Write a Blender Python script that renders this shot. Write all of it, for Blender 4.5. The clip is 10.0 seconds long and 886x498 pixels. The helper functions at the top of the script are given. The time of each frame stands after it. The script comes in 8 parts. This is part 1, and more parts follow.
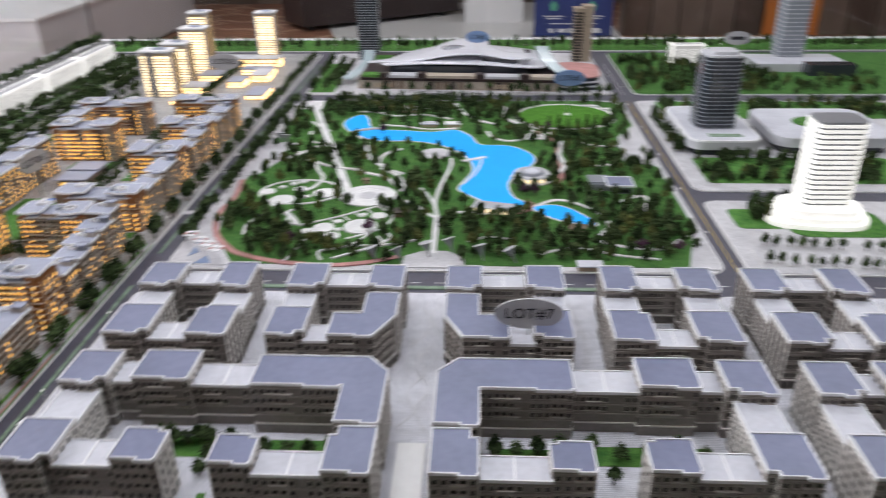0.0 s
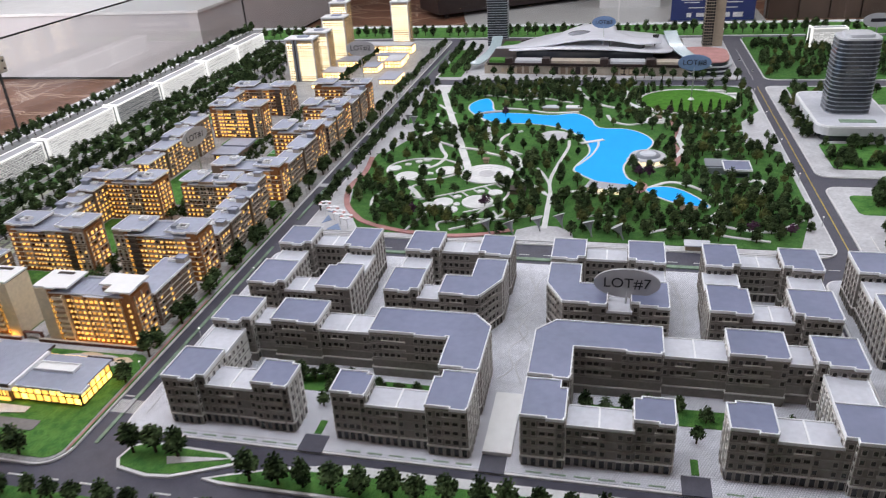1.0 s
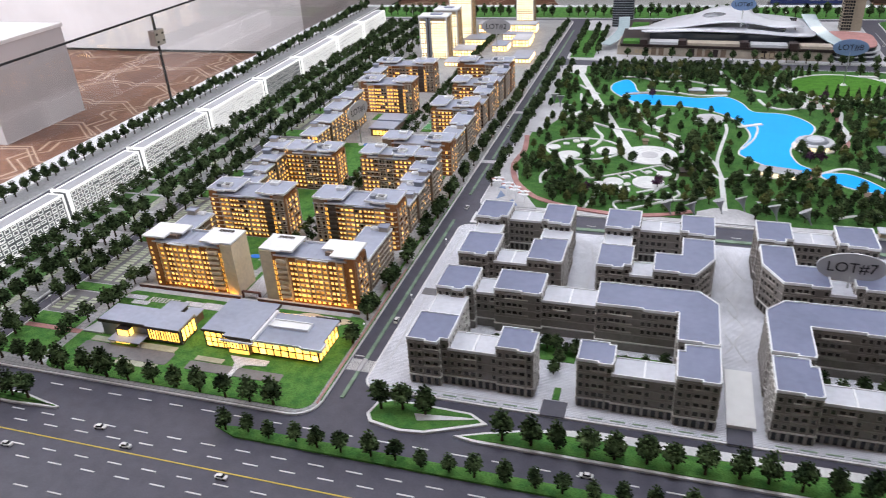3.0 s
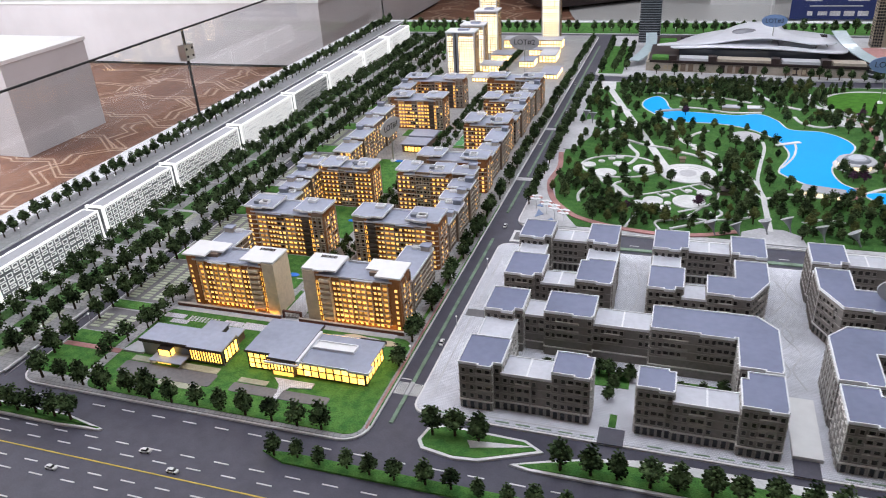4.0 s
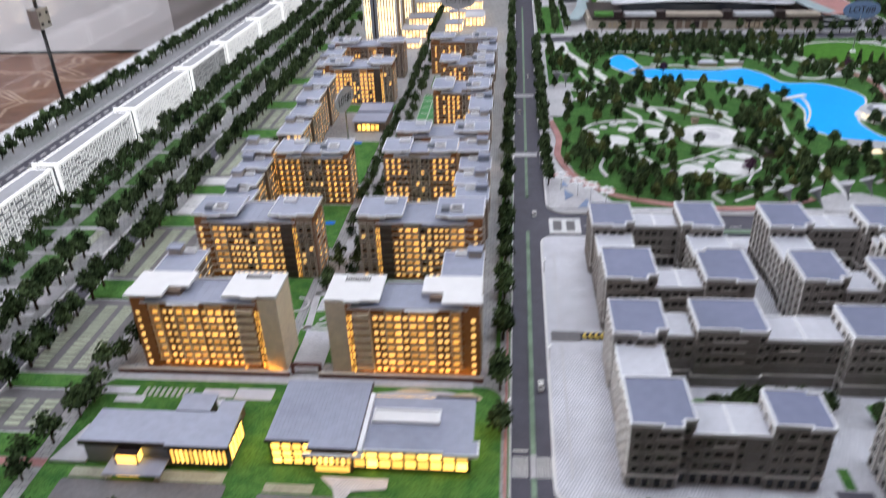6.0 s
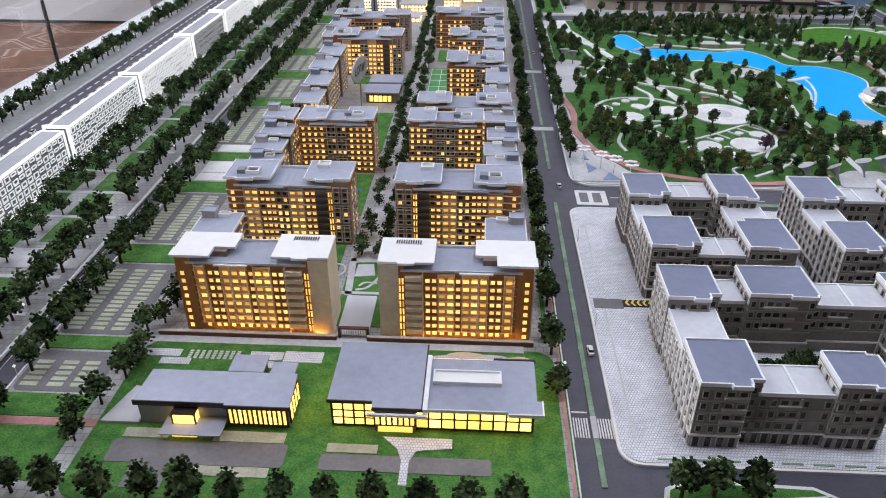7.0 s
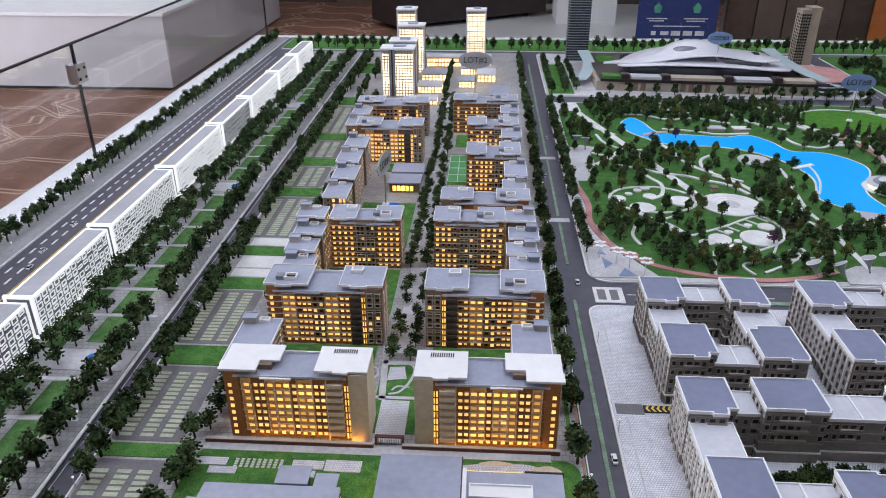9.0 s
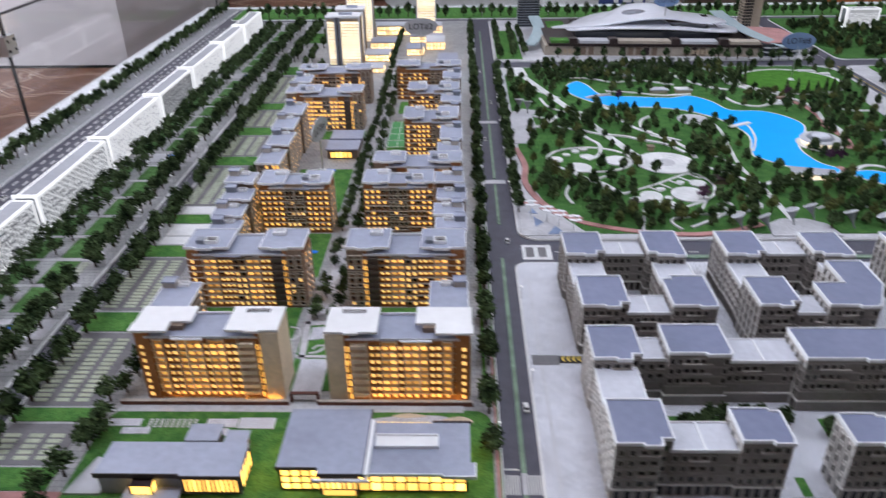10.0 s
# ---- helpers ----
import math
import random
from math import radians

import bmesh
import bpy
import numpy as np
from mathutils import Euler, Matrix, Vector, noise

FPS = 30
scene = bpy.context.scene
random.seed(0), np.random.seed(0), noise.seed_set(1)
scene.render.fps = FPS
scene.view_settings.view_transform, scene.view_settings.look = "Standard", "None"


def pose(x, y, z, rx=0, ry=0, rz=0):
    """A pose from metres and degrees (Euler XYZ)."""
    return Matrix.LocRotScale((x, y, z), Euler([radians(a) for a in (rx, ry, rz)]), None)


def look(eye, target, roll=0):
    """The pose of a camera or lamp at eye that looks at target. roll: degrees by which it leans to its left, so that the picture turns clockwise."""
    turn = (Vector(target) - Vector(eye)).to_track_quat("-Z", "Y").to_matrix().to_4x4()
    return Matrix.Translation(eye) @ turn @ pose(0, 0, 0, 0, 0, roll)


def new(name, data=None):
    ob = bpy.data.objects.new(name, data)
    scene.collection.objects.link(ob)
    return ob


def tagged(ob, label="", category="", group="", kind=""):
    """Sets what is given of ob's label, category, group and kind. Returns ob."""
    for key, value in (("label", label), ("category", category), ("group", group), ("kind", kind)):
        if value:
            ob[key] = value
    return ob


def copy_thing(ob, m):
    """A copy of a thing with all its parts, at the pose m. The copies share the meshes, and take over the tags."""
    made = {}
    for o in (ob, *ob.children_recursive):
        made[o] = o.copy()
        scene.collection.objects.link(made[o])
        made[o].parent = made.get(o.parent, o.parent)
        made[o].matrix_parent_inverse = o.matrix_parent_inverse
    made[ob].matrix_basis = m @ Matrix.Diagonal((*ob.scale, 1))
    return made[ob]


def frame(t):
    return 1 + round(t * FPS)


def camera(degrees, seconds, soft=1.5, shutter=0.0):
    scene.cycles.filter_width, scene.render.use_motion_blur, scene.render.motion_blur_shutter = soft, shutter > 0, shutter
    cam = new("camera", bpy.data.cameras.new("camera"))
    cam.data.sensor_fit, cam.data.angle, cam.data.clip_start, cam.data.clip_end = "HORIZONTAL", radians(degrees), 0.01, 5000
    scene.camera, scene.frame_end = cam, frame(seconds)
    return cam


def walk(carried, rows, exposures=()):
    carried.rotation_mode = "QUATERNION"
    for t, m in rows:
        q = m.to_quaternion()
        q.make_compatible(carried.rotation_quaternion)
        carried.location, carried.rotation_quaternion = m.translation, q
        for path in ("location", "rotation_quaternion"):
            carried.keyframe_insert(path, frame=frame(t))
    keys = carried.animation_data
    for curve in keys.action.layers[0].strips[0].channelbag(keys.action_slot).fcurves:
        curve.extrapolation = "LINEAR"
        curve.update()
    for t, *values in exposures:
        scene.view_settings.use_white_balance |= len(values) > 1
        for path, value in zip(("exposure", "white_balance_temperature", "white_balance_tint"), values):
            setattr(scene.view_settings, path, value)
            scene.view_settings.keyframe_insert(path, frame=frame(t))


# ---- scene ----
cam = camera(61.7, 10.0, soft=1.0, shutter=0.5)

PATH = [
    (0, (-0.051, 0.191, 0.863), (-0.145, 1.975, -0.037), -0.8),
    (0.2, (-0.044, 0.18, 0.829), (-0.301, 1.961, -0.045), -1.1),
    (0.5, (-0.012, 0.127, 0.877), (-0.39, 1.869, -0.031), -3.0),
    (1, (0.004, 0.067, 0.884), (-0.428, 1.791, -0.033), -3.6),
    (1.5, (0.003, 0.019, 0.882), (-0.518, 1.706, -0.058), -5.1),
    (2, (-0.08, 0.014, 0.894), (-0.626, 1.699, -0.035), -5.1),
    (2.5, (-0.224, -0.014, 0.902), (-0.767, 1.658, -0.052), -3.8),
    (3, (-0.319, -0.064, 0.912), (-0.88, 1.601, -0.044), -3.6),
    (3.2, (-0.349, -0.064, 0.915), (-0.911, 1.609, -0.025), -3.0),
    (4.3, (-0.448, -0.042, 0.918), (-1.039, 1.631, -0.006), -3.7),
    (4.5, (-0.491, 0.042, 0.896), (-1.048, 1.722, -0.036), -3.4),
    (5, (-0.579, 0.22, 0.887), (-1.068, 1.934, -0.019), -3.3),
    (5.5, (-0.691, 0.294, 0.827), (-0.998, 2.059, -0.061), -1.0),
    (6, (-0.903, 0.3, 0.735), (-1.09, 2.037, -0.238), -2.3),
    (6.2, (-0.945, 0.304, 0.7), (-1.105, 2.022, -0.312), -1.7),
    (7.3, (-1.054, 0.272, 0.715), (-1.132, 2.002, -0.287), 0.1),
    (7.5, (-1.062, 0.271, 0.727), (-1.148, 2.007, -0.262), -0.3),
    (8, (-1.082, 0.264, 0.755), (-1.189, 2.016, -0.203), 0.1),
    (8.5, (-1.085, 0.262, 0.807), (-1.199, 2.036, -0.11), 0.0),
    (9, (-1.078, 0.261, 0.838), (-1.184, 2.045, -0.059), -0.1),
    (9.5, (-1.061, 0.248, 0.839), (-1.17, 2.028, -0.067), -0.9),
    (10, (-0.964, 0.244, 0.81), (-1.013, 2.001, -0.144), -0.8),
]
walk(cam, [(t, look(eye, target, roll)) for t, eye, target, roll in PATH],
     [(0.0, 0.07, 6850, 10), (1.0, 0.04, 6750, 10), (3.0, 0.18, 6650, 10), (5.0, -0.04, 6500, 10), (7.5, -0.07, 6350, 11), (9.0, -0.17, 6250, 12), (10.0, -0.12, 6250, 12)])

# ---------------------------------------------------------------- light of the room
def emitter(name, x, y, z, sx, sy, watts, color):
    d = bpy.data.lights.new(name, "AREA")
    d.shape, d.size, d.size_y, d.energy, d.color = "RECTANGLE", sx, sy, watts, color
    ob = new(name, d)
    ob.location = (x, y, z)
    return ob


LAMPS = [(lx, ly, 1.15, 0.32, 18.0) for lx in (-2.6, -0.4, 1.8) for ly in (1.1, 3.0, 5.4)]
# lamps away from the table are added, out of view, to brighten the room
LAMPS += [(-6.2, 0.6, 1.8, 0.6, 36.0), (-6.2, 3.2, 1.8, 0.6, 38.0), (-5.2, 7.6, 1.6, 0.5, 32.0), (-2.6, 9.0, 1.6, 0.5, 22.0), (1.2, 9.2, 1.6, 0.5, 30.0), (4.3, 6.0, 1.6, 0.5, 30.0)]
for lx, ly, sx, sy, watts in LAMPS:
    emitter("ceiling_panel_light", lx, ly, 2.13, sx, sy, watts, (0.88, 0.915, 1.0))
# west fill, added to brighten the west facades; its window is assumed
west_fill = emitter("window_daylight", -8.97, 1.6, 0.95, 6.6, 1.9, 430.0, (0.86, 0.92, 1.0))
west_fill.rotation_euler = (radians(90), 0, radians(-90))
world = bpy.data.worlds.new("room_air")
world.use_nodes = True
world.node_tree.nodes["Background"].inputs[0].default_value = (0.01, 0.01, 0.011, 1)
scene.world = world


# ---------------------------------------------------------------- materials
def shader(name, color, rough=0.6, metal=0.0, vary=0.12, scale=60.0, bump=0.0, bump_scale=400.0, emit=None, power=0.0,
           alt=None, island=0.0, obj=0.0, coat=0.0, spec=0.4):
    """A surface with variation at two scales; alt: a second colour mixed in by the broad noise."""
    m = bpy.data.materials.new(name)
    m.use_nodes = True
    t = m.node_tree
    b = t.nodes["Principled BSDF"]
    b.inputs["Roughness"].default_value = rough
    b.inputs["Metallic"].default_value = metal
    b.inputs["Coat Weight"].default_value = coat
    b.inputs["Specular IOR Level"].default_value = spec
    geo = t.nodes.new("ShaderNodeNewGeometry")
    big = t.nodes.new("ShaderNodeTexNoise")
    big.inputs["Scale"].default_value = scale * 0.12
    big.inputs["Detail"].default_value = 3
    fine = t.nodes.new("ShaderNodeTexNoise")
    fine.inputs["Scale"].default_value = scale
    fine.inputs["Detail"].default_value = 4
    for n in (big, fine):
        t.links.new(geo.outputs["Position"], n.inputs["Vector"])
    mix = t.nodes.new("ShaderNodeMix")
    mix.data_type = "RGBA"
    a = alt or tuple(c * (1 - 2 * vary) for c in color)
    mix.inputs[6].default_value = (*color, 1)
    mix.inputs[7].default_value = (*a, 1)
    ramp = t.nodes.new("ShaderNodeMapRange")
    ramp.inputs[1].default_value, ramp.inputs[2].default_value = 0.35, 0.68
    t.links.new(big.outputs["Fac"], ramp.inputs[0])
    t.links.new(ramp.outputs[0], mix.inputs[0])
    hsv = t.nodes.new("ShaderNodeHueSaturation")
    t.links.new(mix.outputs[2], hsv.inputs["Color"])
    val = t.nodes.new("ShaderNodeMapRange")
    val.inputs[1].default_value, val.inputs[2].default_value = 0.3, 0.7
    val.inputs[3].default_value, val.inputs[4].default_value = 1 - vary, 1 + vary
    t.links.new(fine.outputs["Fac"], val.inputs[0])
    last = val.outputs[0]
    for amount, kind in ((island, "i"), (obj, "o")):
        if not amount:
            continue
        if kind == "i":
            out = geo.outputs["Random Per Island"]
        else:
            out = t.nodes.new("ShaderNodeObjectInfo").outputs["Random"]
        r = t.nodes.new("ShaderNodeMapRange")
        r.inputs[3].default_value, r.inputs[4].default_value = 1 - amount, 1 + amount
        t.links.new(out, r.inputs[0])
        mul = t.nodes.new("ShaderNodeMath")
        mul.operation = "MULTIPLY"
        t.links.new(last, mul.inputs[0])
        t.links.new(r.outputs[0], mul.inputs[1])
        last = mul.outputs[0]
    t.links.new(last, hsv.inputs["Value"])
    t.links.new(hsv.outputs[0], b.inputs["Base Color"])
    if bump:
        bn = t.nodes.new("ShaderNodeTexNoise")
        bn.inputs["Scale"].default_value = bump_scale
        t.links.new(geo.outputs["Position"], bn.inputs["Vector"])
        bp = t.nodes.new("ShaderNodeBump")
        bp.inputs["Strength"].default_value = bump
        bp.inputs["Distance"].default_value = 0.002
        t.links.new(bn.outputs["Fac"], bp.inputs["Height"])
        t.links.new(bp.outputs[0], b.inputs["Normal"])
    if emit:
        b.inputs["Emission Color"].default_value = (*emit, 1)
        b.inputs["Emission Strength"].default_value = power
        if obj:
            info = t.nodes.new("ShaderNodeObjectInfo")
            r = t.nodes.new("ShaderNodeMapRange")
            r.inputs[3].default_value, r.inputs[4].default_value = power * (1 - obj), power * (1 + obj)
            t.links.new(info.outputs["Random"], r.inputs[0])
            t.links.new(r.outputs[0], b.inputs["Emission Strength"])
    return m


def tiled(name, color, joint, tile, rough=0.55, vary=0.1, width=0.06):
    """Small paving blocks with dark joints, at true size in the model."""
    m = shader(name, color, rough, vary=vary, scale=40)
    t = m.node_tree
    b = t.nodes["Principled BSDF"]
    geo = t.nodes.new("ShaderNodeNewGeometry")
    brick = t.nodes.new("ShaderNodeTexBrick")
    brick.offset = 0.5
    brick.inputs["Scale"].default_value = 1.0
    brick.inputs["Brick Width"].default_value = tile
    brick.inputs["Row Height"].default_value = tile
    brick.inputs["Mortar Size"].default_value = tile * width
    brick.inputs["Color1"].default_value = (1, 1, 1, 1)
    brick.inputs["Color2"].default_value = (0.86, 0.86, 0.88, 1)
    brick.inputs["Mortar"].default_value = (*joint, 1)
    t.links.new(geo.outputs["Position"], brick.inputs["Vector"])
    mul = t.nodes.new("ShaderNodeMix")
    mul.data_type, mul.blend_type = "RGBA", "MULTIPLY"
    mul.inputs[0].default_value = 1.0
    old = b.inputs["Base Color"].links[0].from_socket
    t.links.new(old, mul.inputs[6])
    t.links.new(brick.outputs["Color"], mul.inputs[7])
    t.links.new(mul.outputs[2], b.inputs["Base Color"])
    return m


def clear_glass(name, tint, rough=0.02):
    m = bpy.data.materials.new(name)
    m.use_nodes = True
    t = m.node_tree
    t.nodes.clear()
    out = t.nodes.new("ShaderNodeOutputMaterial")
    tr = t.nodes.new("ShaderNodeBsdfTransparent")
    tr.inputs[0].default_value = (*tint, 1)
    gl = t.nodes.new("ShaderNodeBsdfGlossy")
    gl.inputs["Roughness"].default_value = rough
    lay = t.nodes.new("ShaderNodeLayerWeight")
    lay.inputs[0].default_value = 0.35
    fr = t.nodes.new("ShaderNodeMath")
    fr.operation = "MULTIPLY"
    fr.inputs[1].default_value = 0.22
    t.links.new(lay.outputs["Facing"], fr.inputs[0])
    mx = t.nodes.new("ShaderNodeMixShader")
    t.links.new(fr.outputs[0], mx.inputs[0])
    t.links.new(tr.outputs[0], mx.inputs[1])
    t.links.new(gl.outputs[0], mx.inputs[2])
    t.links.new(mx.outputs[0], out.inputs[0])
    return m


def carpet_material():
    m = shader("patterned_carpet", (0.27, 0.125, 0.075), 0.55, vary=0.2, scale=14, bump=0.2, bump_scale=300, alt=(0.19, 0.085, 0.055))
    t = m.node_tree
    b = t.nodes["Principled BSDF"]
    geo = t.nodes.new("ShaderNodeNewGeometry")
    sep = t.nodes.new("ShaderNodeSeparateXYZ")
    t.links.new(geo.outputs["Position"], sep.inputs[0])

    def calc(op, p, q, clamp=False):
        n = t.nodes.new("ShaderNodeMath")
        n.operation, n.use_clamp = op, clamp
        for i, v in enumerate((p, q)):
            if isinstance(v, (int, float)):
                n.inputs[i].default_value = v
            else:
                t.links.new(v, n.inputs[i])
        return n.outputs[0]

    total = None
    for main, side, period, wide, bends in ((sep.outputs[0], sep.outputs[1], 0.95, 0.021, ((0.17, 0.9), (0.41, 0.55))), (sep.outputs[1], sep.outputs[0], 0.52, 0.028, ((0.29, 0.5), (0.83, 0.35)))):
        off = main
        for half, gain in bends:
            off = calc("ADD", off, calc("MULTIPLY", calc("PINGPONG", side, half), gain))
        u = calc("ABSOLUTE", calc("SUBTRACT", calc("FRACT", calc("DIVIDE", off, period), 0), 0.5), 0)
        twin = calc("ABSOLUTE", calc("SUBTRACT", u, 0.045), 0)
        lit = calc("MULTIPLY", calc("SUBTRACT", 1.0, calc("DIVIDE", twin, wide), True), 1.0, True)
        total = lit if total is None else calc("MAXIMUM", total, lit)
    mx = t.nodes.new("ShaderNodeMix")
    mx.data_type = "RGBA"
    old = b.inputs["Base Color"].links[0].from_socket
    t.links.new(total, mx.inputs[0])
    t.links.new(old, mx.inputs[6])
    mx.inputs[7].default_value = (0.66, 0.48, 0.36, 1)
    t.links.new(mx.outputs[2], b.inputs["Base Color"])
    return m


ASPHALT = shader("asphalt", (0.080, 0.078, 0.108), 0.5, spec=0.4, vary=0.10, scale=300, bump=0.15, bump_scale=900)
PAVING = tiled("pale_paving", (0.80, 0.81, 0.87), (0.50, 0.51, 0.55), 0.0044, width=0.10)
PAVE_GREY = tiled("grey_paving", (0.44, 0.445, 0.45), (0.58, 0.58, 0.59), 0.012, vary=0.12)
PAVE_PLAIN = shader("plain_paving", (0.58, 0.58, 0.61), 0.55, vary=0.12, scale=120, alt=(0.46, 0.46, 0.49))
PAVE_EDGE = shader("edge_strip", (0.30, 0.30, 0.32), 0.6, vary=0.14, scale=120, alt=(0.24, 0.25, 0.25))
CARPARK = shader("grey_drive", (0.19, 0.185, 0.195), 0.7, vary=0.12, scale=200, alt=(0.15, 0.145, 0.155))
KERB = shader("kerb_white", (0.78, 0.78, 0.79), 0.5, vary=0.05, scale=200)
LINE = shader("line_white", (0.80, 0.80, 0.80), 0.6, vary=0.08, scale=500)
LINE_Y = shader("line_yellow", (0.75, 0.55, 0.10), 0.6, vary=0.08, scale=500)
GRASS = shader("flock_grass", (0.115, 0.27, 0.065), 0.9, spec=0.08, vary=0.34, scale=420, bump=0.7, bump_scale=1500, alt=(0.06, 0.18, 0.045))
GRASS_DARK = shader("flock_grass_park", (0.088, 0.21, 0.055), 0.9, spec=0.08, vary=0.34, scale=320, bump=0.7, bump_scale=1500, alt=(0.055, 0.15, 0.04))
GRASS_OVAL = shader("flock_grass_oval", (0.085, 0.24, 0.035), 0.9, spec=0.08, vary=0.14, scale=420, bump=0.5, bump_scale=1500)
MEDIAN = shader("median_green", (0.25, 0.36, 0.26), 0.8, vary=0.2, scale=300)
RED_PATH = shader("red_path", (0.50, 0.25, 0.24), 0.7, vary=0.12, scale=200)
WHITE_PATH = shader("white_path", (0.78, 0.78, 0.79), 0.6, vary=0.10, scale=160, alt=(0.64, 0.65, 0.66))
LAKE = shader("backlit_blue_acrylic", (0.002, 0.20, 0.62), 0.4, vary=0.05, scale=20, alt=(0.002, 0.17, 0.58), emit=(0.0, 0.47, 0.98), power=0.50, spec=0.08)
POOL = shader("pool_blue", (0.03, 0.22, 0.80), 0.25, vary=0.08, scale=60)
BARK = shader("bark", (0.06, 0.045, 0.03), 0.9, spec=0.08, vary=0.3, scale=600)
LEAF = shader("foliage", (0.078, 0.118, 0.050), 0.85, spec=0.05, vary=0.4, scale=250, alt=(0.012, 0.022, 0.010), island=0.85, obj=0.2)
LEAF_DARK = shader("foliage_dark", (0.080, 0.112, 0.046), 0.85, spec=0.05, vary=0.4, scale=250, alt=(0.012, 0.024, 0.012), island=0.85)
LEAF_WARM = shader("foliage_warm", (0.115, 0.125, 0.042), 0.85, spec=0.08, vary=0.35, scale=250, alt=(0.045, 0.065, 0.022), island=0.5)
LEAF_PURPLE = shader("foliage_purple", (0.10, 0.045, 0.085), 0.85, spec=0.08, vary=0.3, scale=250, island=0.5)

STONE7 = shader("taupe_stone", (0.285, 0.26, 0.245), 0.7, vary=0.12, scale=140, alt=(0.225, 0.205, 0.19))
ROOF7 = shader("slate_blue_roof", (0.19, 0.21, 0.325), 0.42, vary=0.07, scale=70, alt=(0.16, 0.18, 0.275))
TERRACE = shader("pale_terrace", (0.62, 0.635, 0.70), 0.5, vary=0.07, scale=90, alt=(0.52, 0.535, 0.60))
PARAPET = shader("white_parapet", (0.86, 0.87, 0.90), 0.45, vary=0.04, scale=200)
# pale trim stone; on side walls its tone also carries their stronger light
PALE7 = shader("pale_stone_side_light", (0.78, 0.755, 0.73), 0.65, vary=0.08, scale=200)
TRIM7 = shader("taupe_window_trim", (0.37, 0.34, 0.315), 0.65, vary=0.08, scale=300)
PANE7 = shader("brown_dark_pane", (0.050, 0.045, 0.042), 0.25, vary=0.1, scale=300, obj=0.4)
PANE_DARK = shader("dark_pane", (0.018, 0.018, 0.022), 0.18, vary=0.1, scale=300, obj=0.3)

# faint emission stands in for the windows' orange glow on walls and bays
BROWN = shader("brown_cladding_window_glow", (0.17, 0.085, 0.045), 0.6, vary=0.16, scale=160, alt=(0.10, 0.05, 0.03), emit=(1.0, 0.34, 0.04), power=0.055)
BAY_PANEL = shader("bay_panel_window_glow", (0.34, 0.21, 0.11), 0.6, vary=0.14, scale=160, emit=(1.0, 0.40, 0.06), power=0.22)
# lighter, warmer copy of the balcony trim, with bounced window glow painted in
BAY_TRIM = shader("window_lit_frame", (0.80, 0.66, 0.48), 0.6, vary=0.1, scale=200)
UMBER = shader("umber_cladding", (0.25, 0.18, 0.135), 0.6, vary=0.14, scale=160)
DARK_BAY = shader("dark_bay_cladding", (0.11, 0.085, 0.075), 0.5, vary=0.14, scale=160)
BEIGE = shader("beige_render", (0.74, 0.62, 0.46), 0.65, vary=0.08, scale=140)
ROOF1 = shader("grey_roof", (0.36, 0.39, 0.495), 0.4, vary=0.07, scale=80, alt=(0.30, 0.325, 0.42))
ROOF_SEAM = shader("grey_roof_seam", (0.345, 0.372, 0.465), 0.4, vary=0.07, scale=80)
ROOF_DIM = shader("grey_block_roof", (0.42, 0.43, 0.47), 0.4, vary=0.07, scale=80)
ROOF_WHITE = shader("white_roof", (0.84, 0.84, 0.85), 0.4, vary=0.03, scale=60)
TRIM1 = shader("grey_balcony", (0.50, 0.45, 0.40), 0.55, vary=0.1, scale=200)
LIT = shader("lit_window", (0.8, 0.5, 0.15), 0.5, emit=(1.0, 0.50, 0.10), power=1.55, obj=0.6)
LED = shader("orange_light_strip", (0.8, 0.4, 0.1), 0.5, emit=(1.0, 0.42, 0.05), power=26.0)
LIT_PALE = shader("lit_window_pale", (0.8, 0.6, 0.3), 0.5, emit=(1.0, 0.56, 0.15), power=1.35, obj=0.35)
LIT_FAR = shader("lit_window_row", (0.8, 0.5, 0.15), 0.5, emit=(1.0, 0.50, 0.10), power=1.9)
LIT_CLUB = shader("lit_club_glass", (0.8, 0.6, 0.2), 0.4, emit=(1.0, 0.57, 0.11), power=3.2, obj=0.55)
LIT_TOWER = shader("lit_tower_glass", (0.8, 0.7, 0.5), 0.4, emit=(1.0, 0.82, 0.54), power=1.9, obj=0.3)
LIT_SHOP = shader("lit_shop_window", (0.8, 0.6, 0.35), 0.4, emit=(1.0, 0.68, 0.32), power=2.3, obj=0.4)
LIT_SIDE = shader("lit_tower_side", (0.7, 0.5, 0.3), 0.4, emit=(1.0, 0.70, 0.34), power=1.25, island=0.4)
LIT_WHITE = shader("lit_white_edge", (0.85, 0.85, 0.85), 0.4, emit=(1.0, 1.0, 1.0), power=0.8)
LIT_FRAME = shader("lit_white_window", (0.6, 0.6, 0.62), 0.4, emit=(1.0, 1.0, 1.0), power=0.62)
LIT_PANEL = shader("lit_white_panel", (0.5, 0.5, 0.52), 0.4, emit=(1.0, 1.0, 1.0), power=0.20)
LIT_BLAZE = shader("lit_white_floor", (0.85, 0.85, 0.85), 0.4, emit=(1.0, 1.0, 0.97), power=0.55)
ACRYLIC = shader("frosted_acrylic", (0.22, 0.23, 0.25), 0.3, vary=0.06, scale=80, coat=0.3)
TOWER_TRIM = shader("tan_tower_trim", (0.27, 0.21, 0.15), 0.55, vary=0.1, scale=150)
CREAM = shader("cream_podium", (0.52, 0.42, 0.30), 0.55, vary=0.08, scale=120)
SMOKE = shader("smoked_glass", (0.035, 0.04, 0.05), 0.12, vary=0.1, scale=60, coat=0.4)
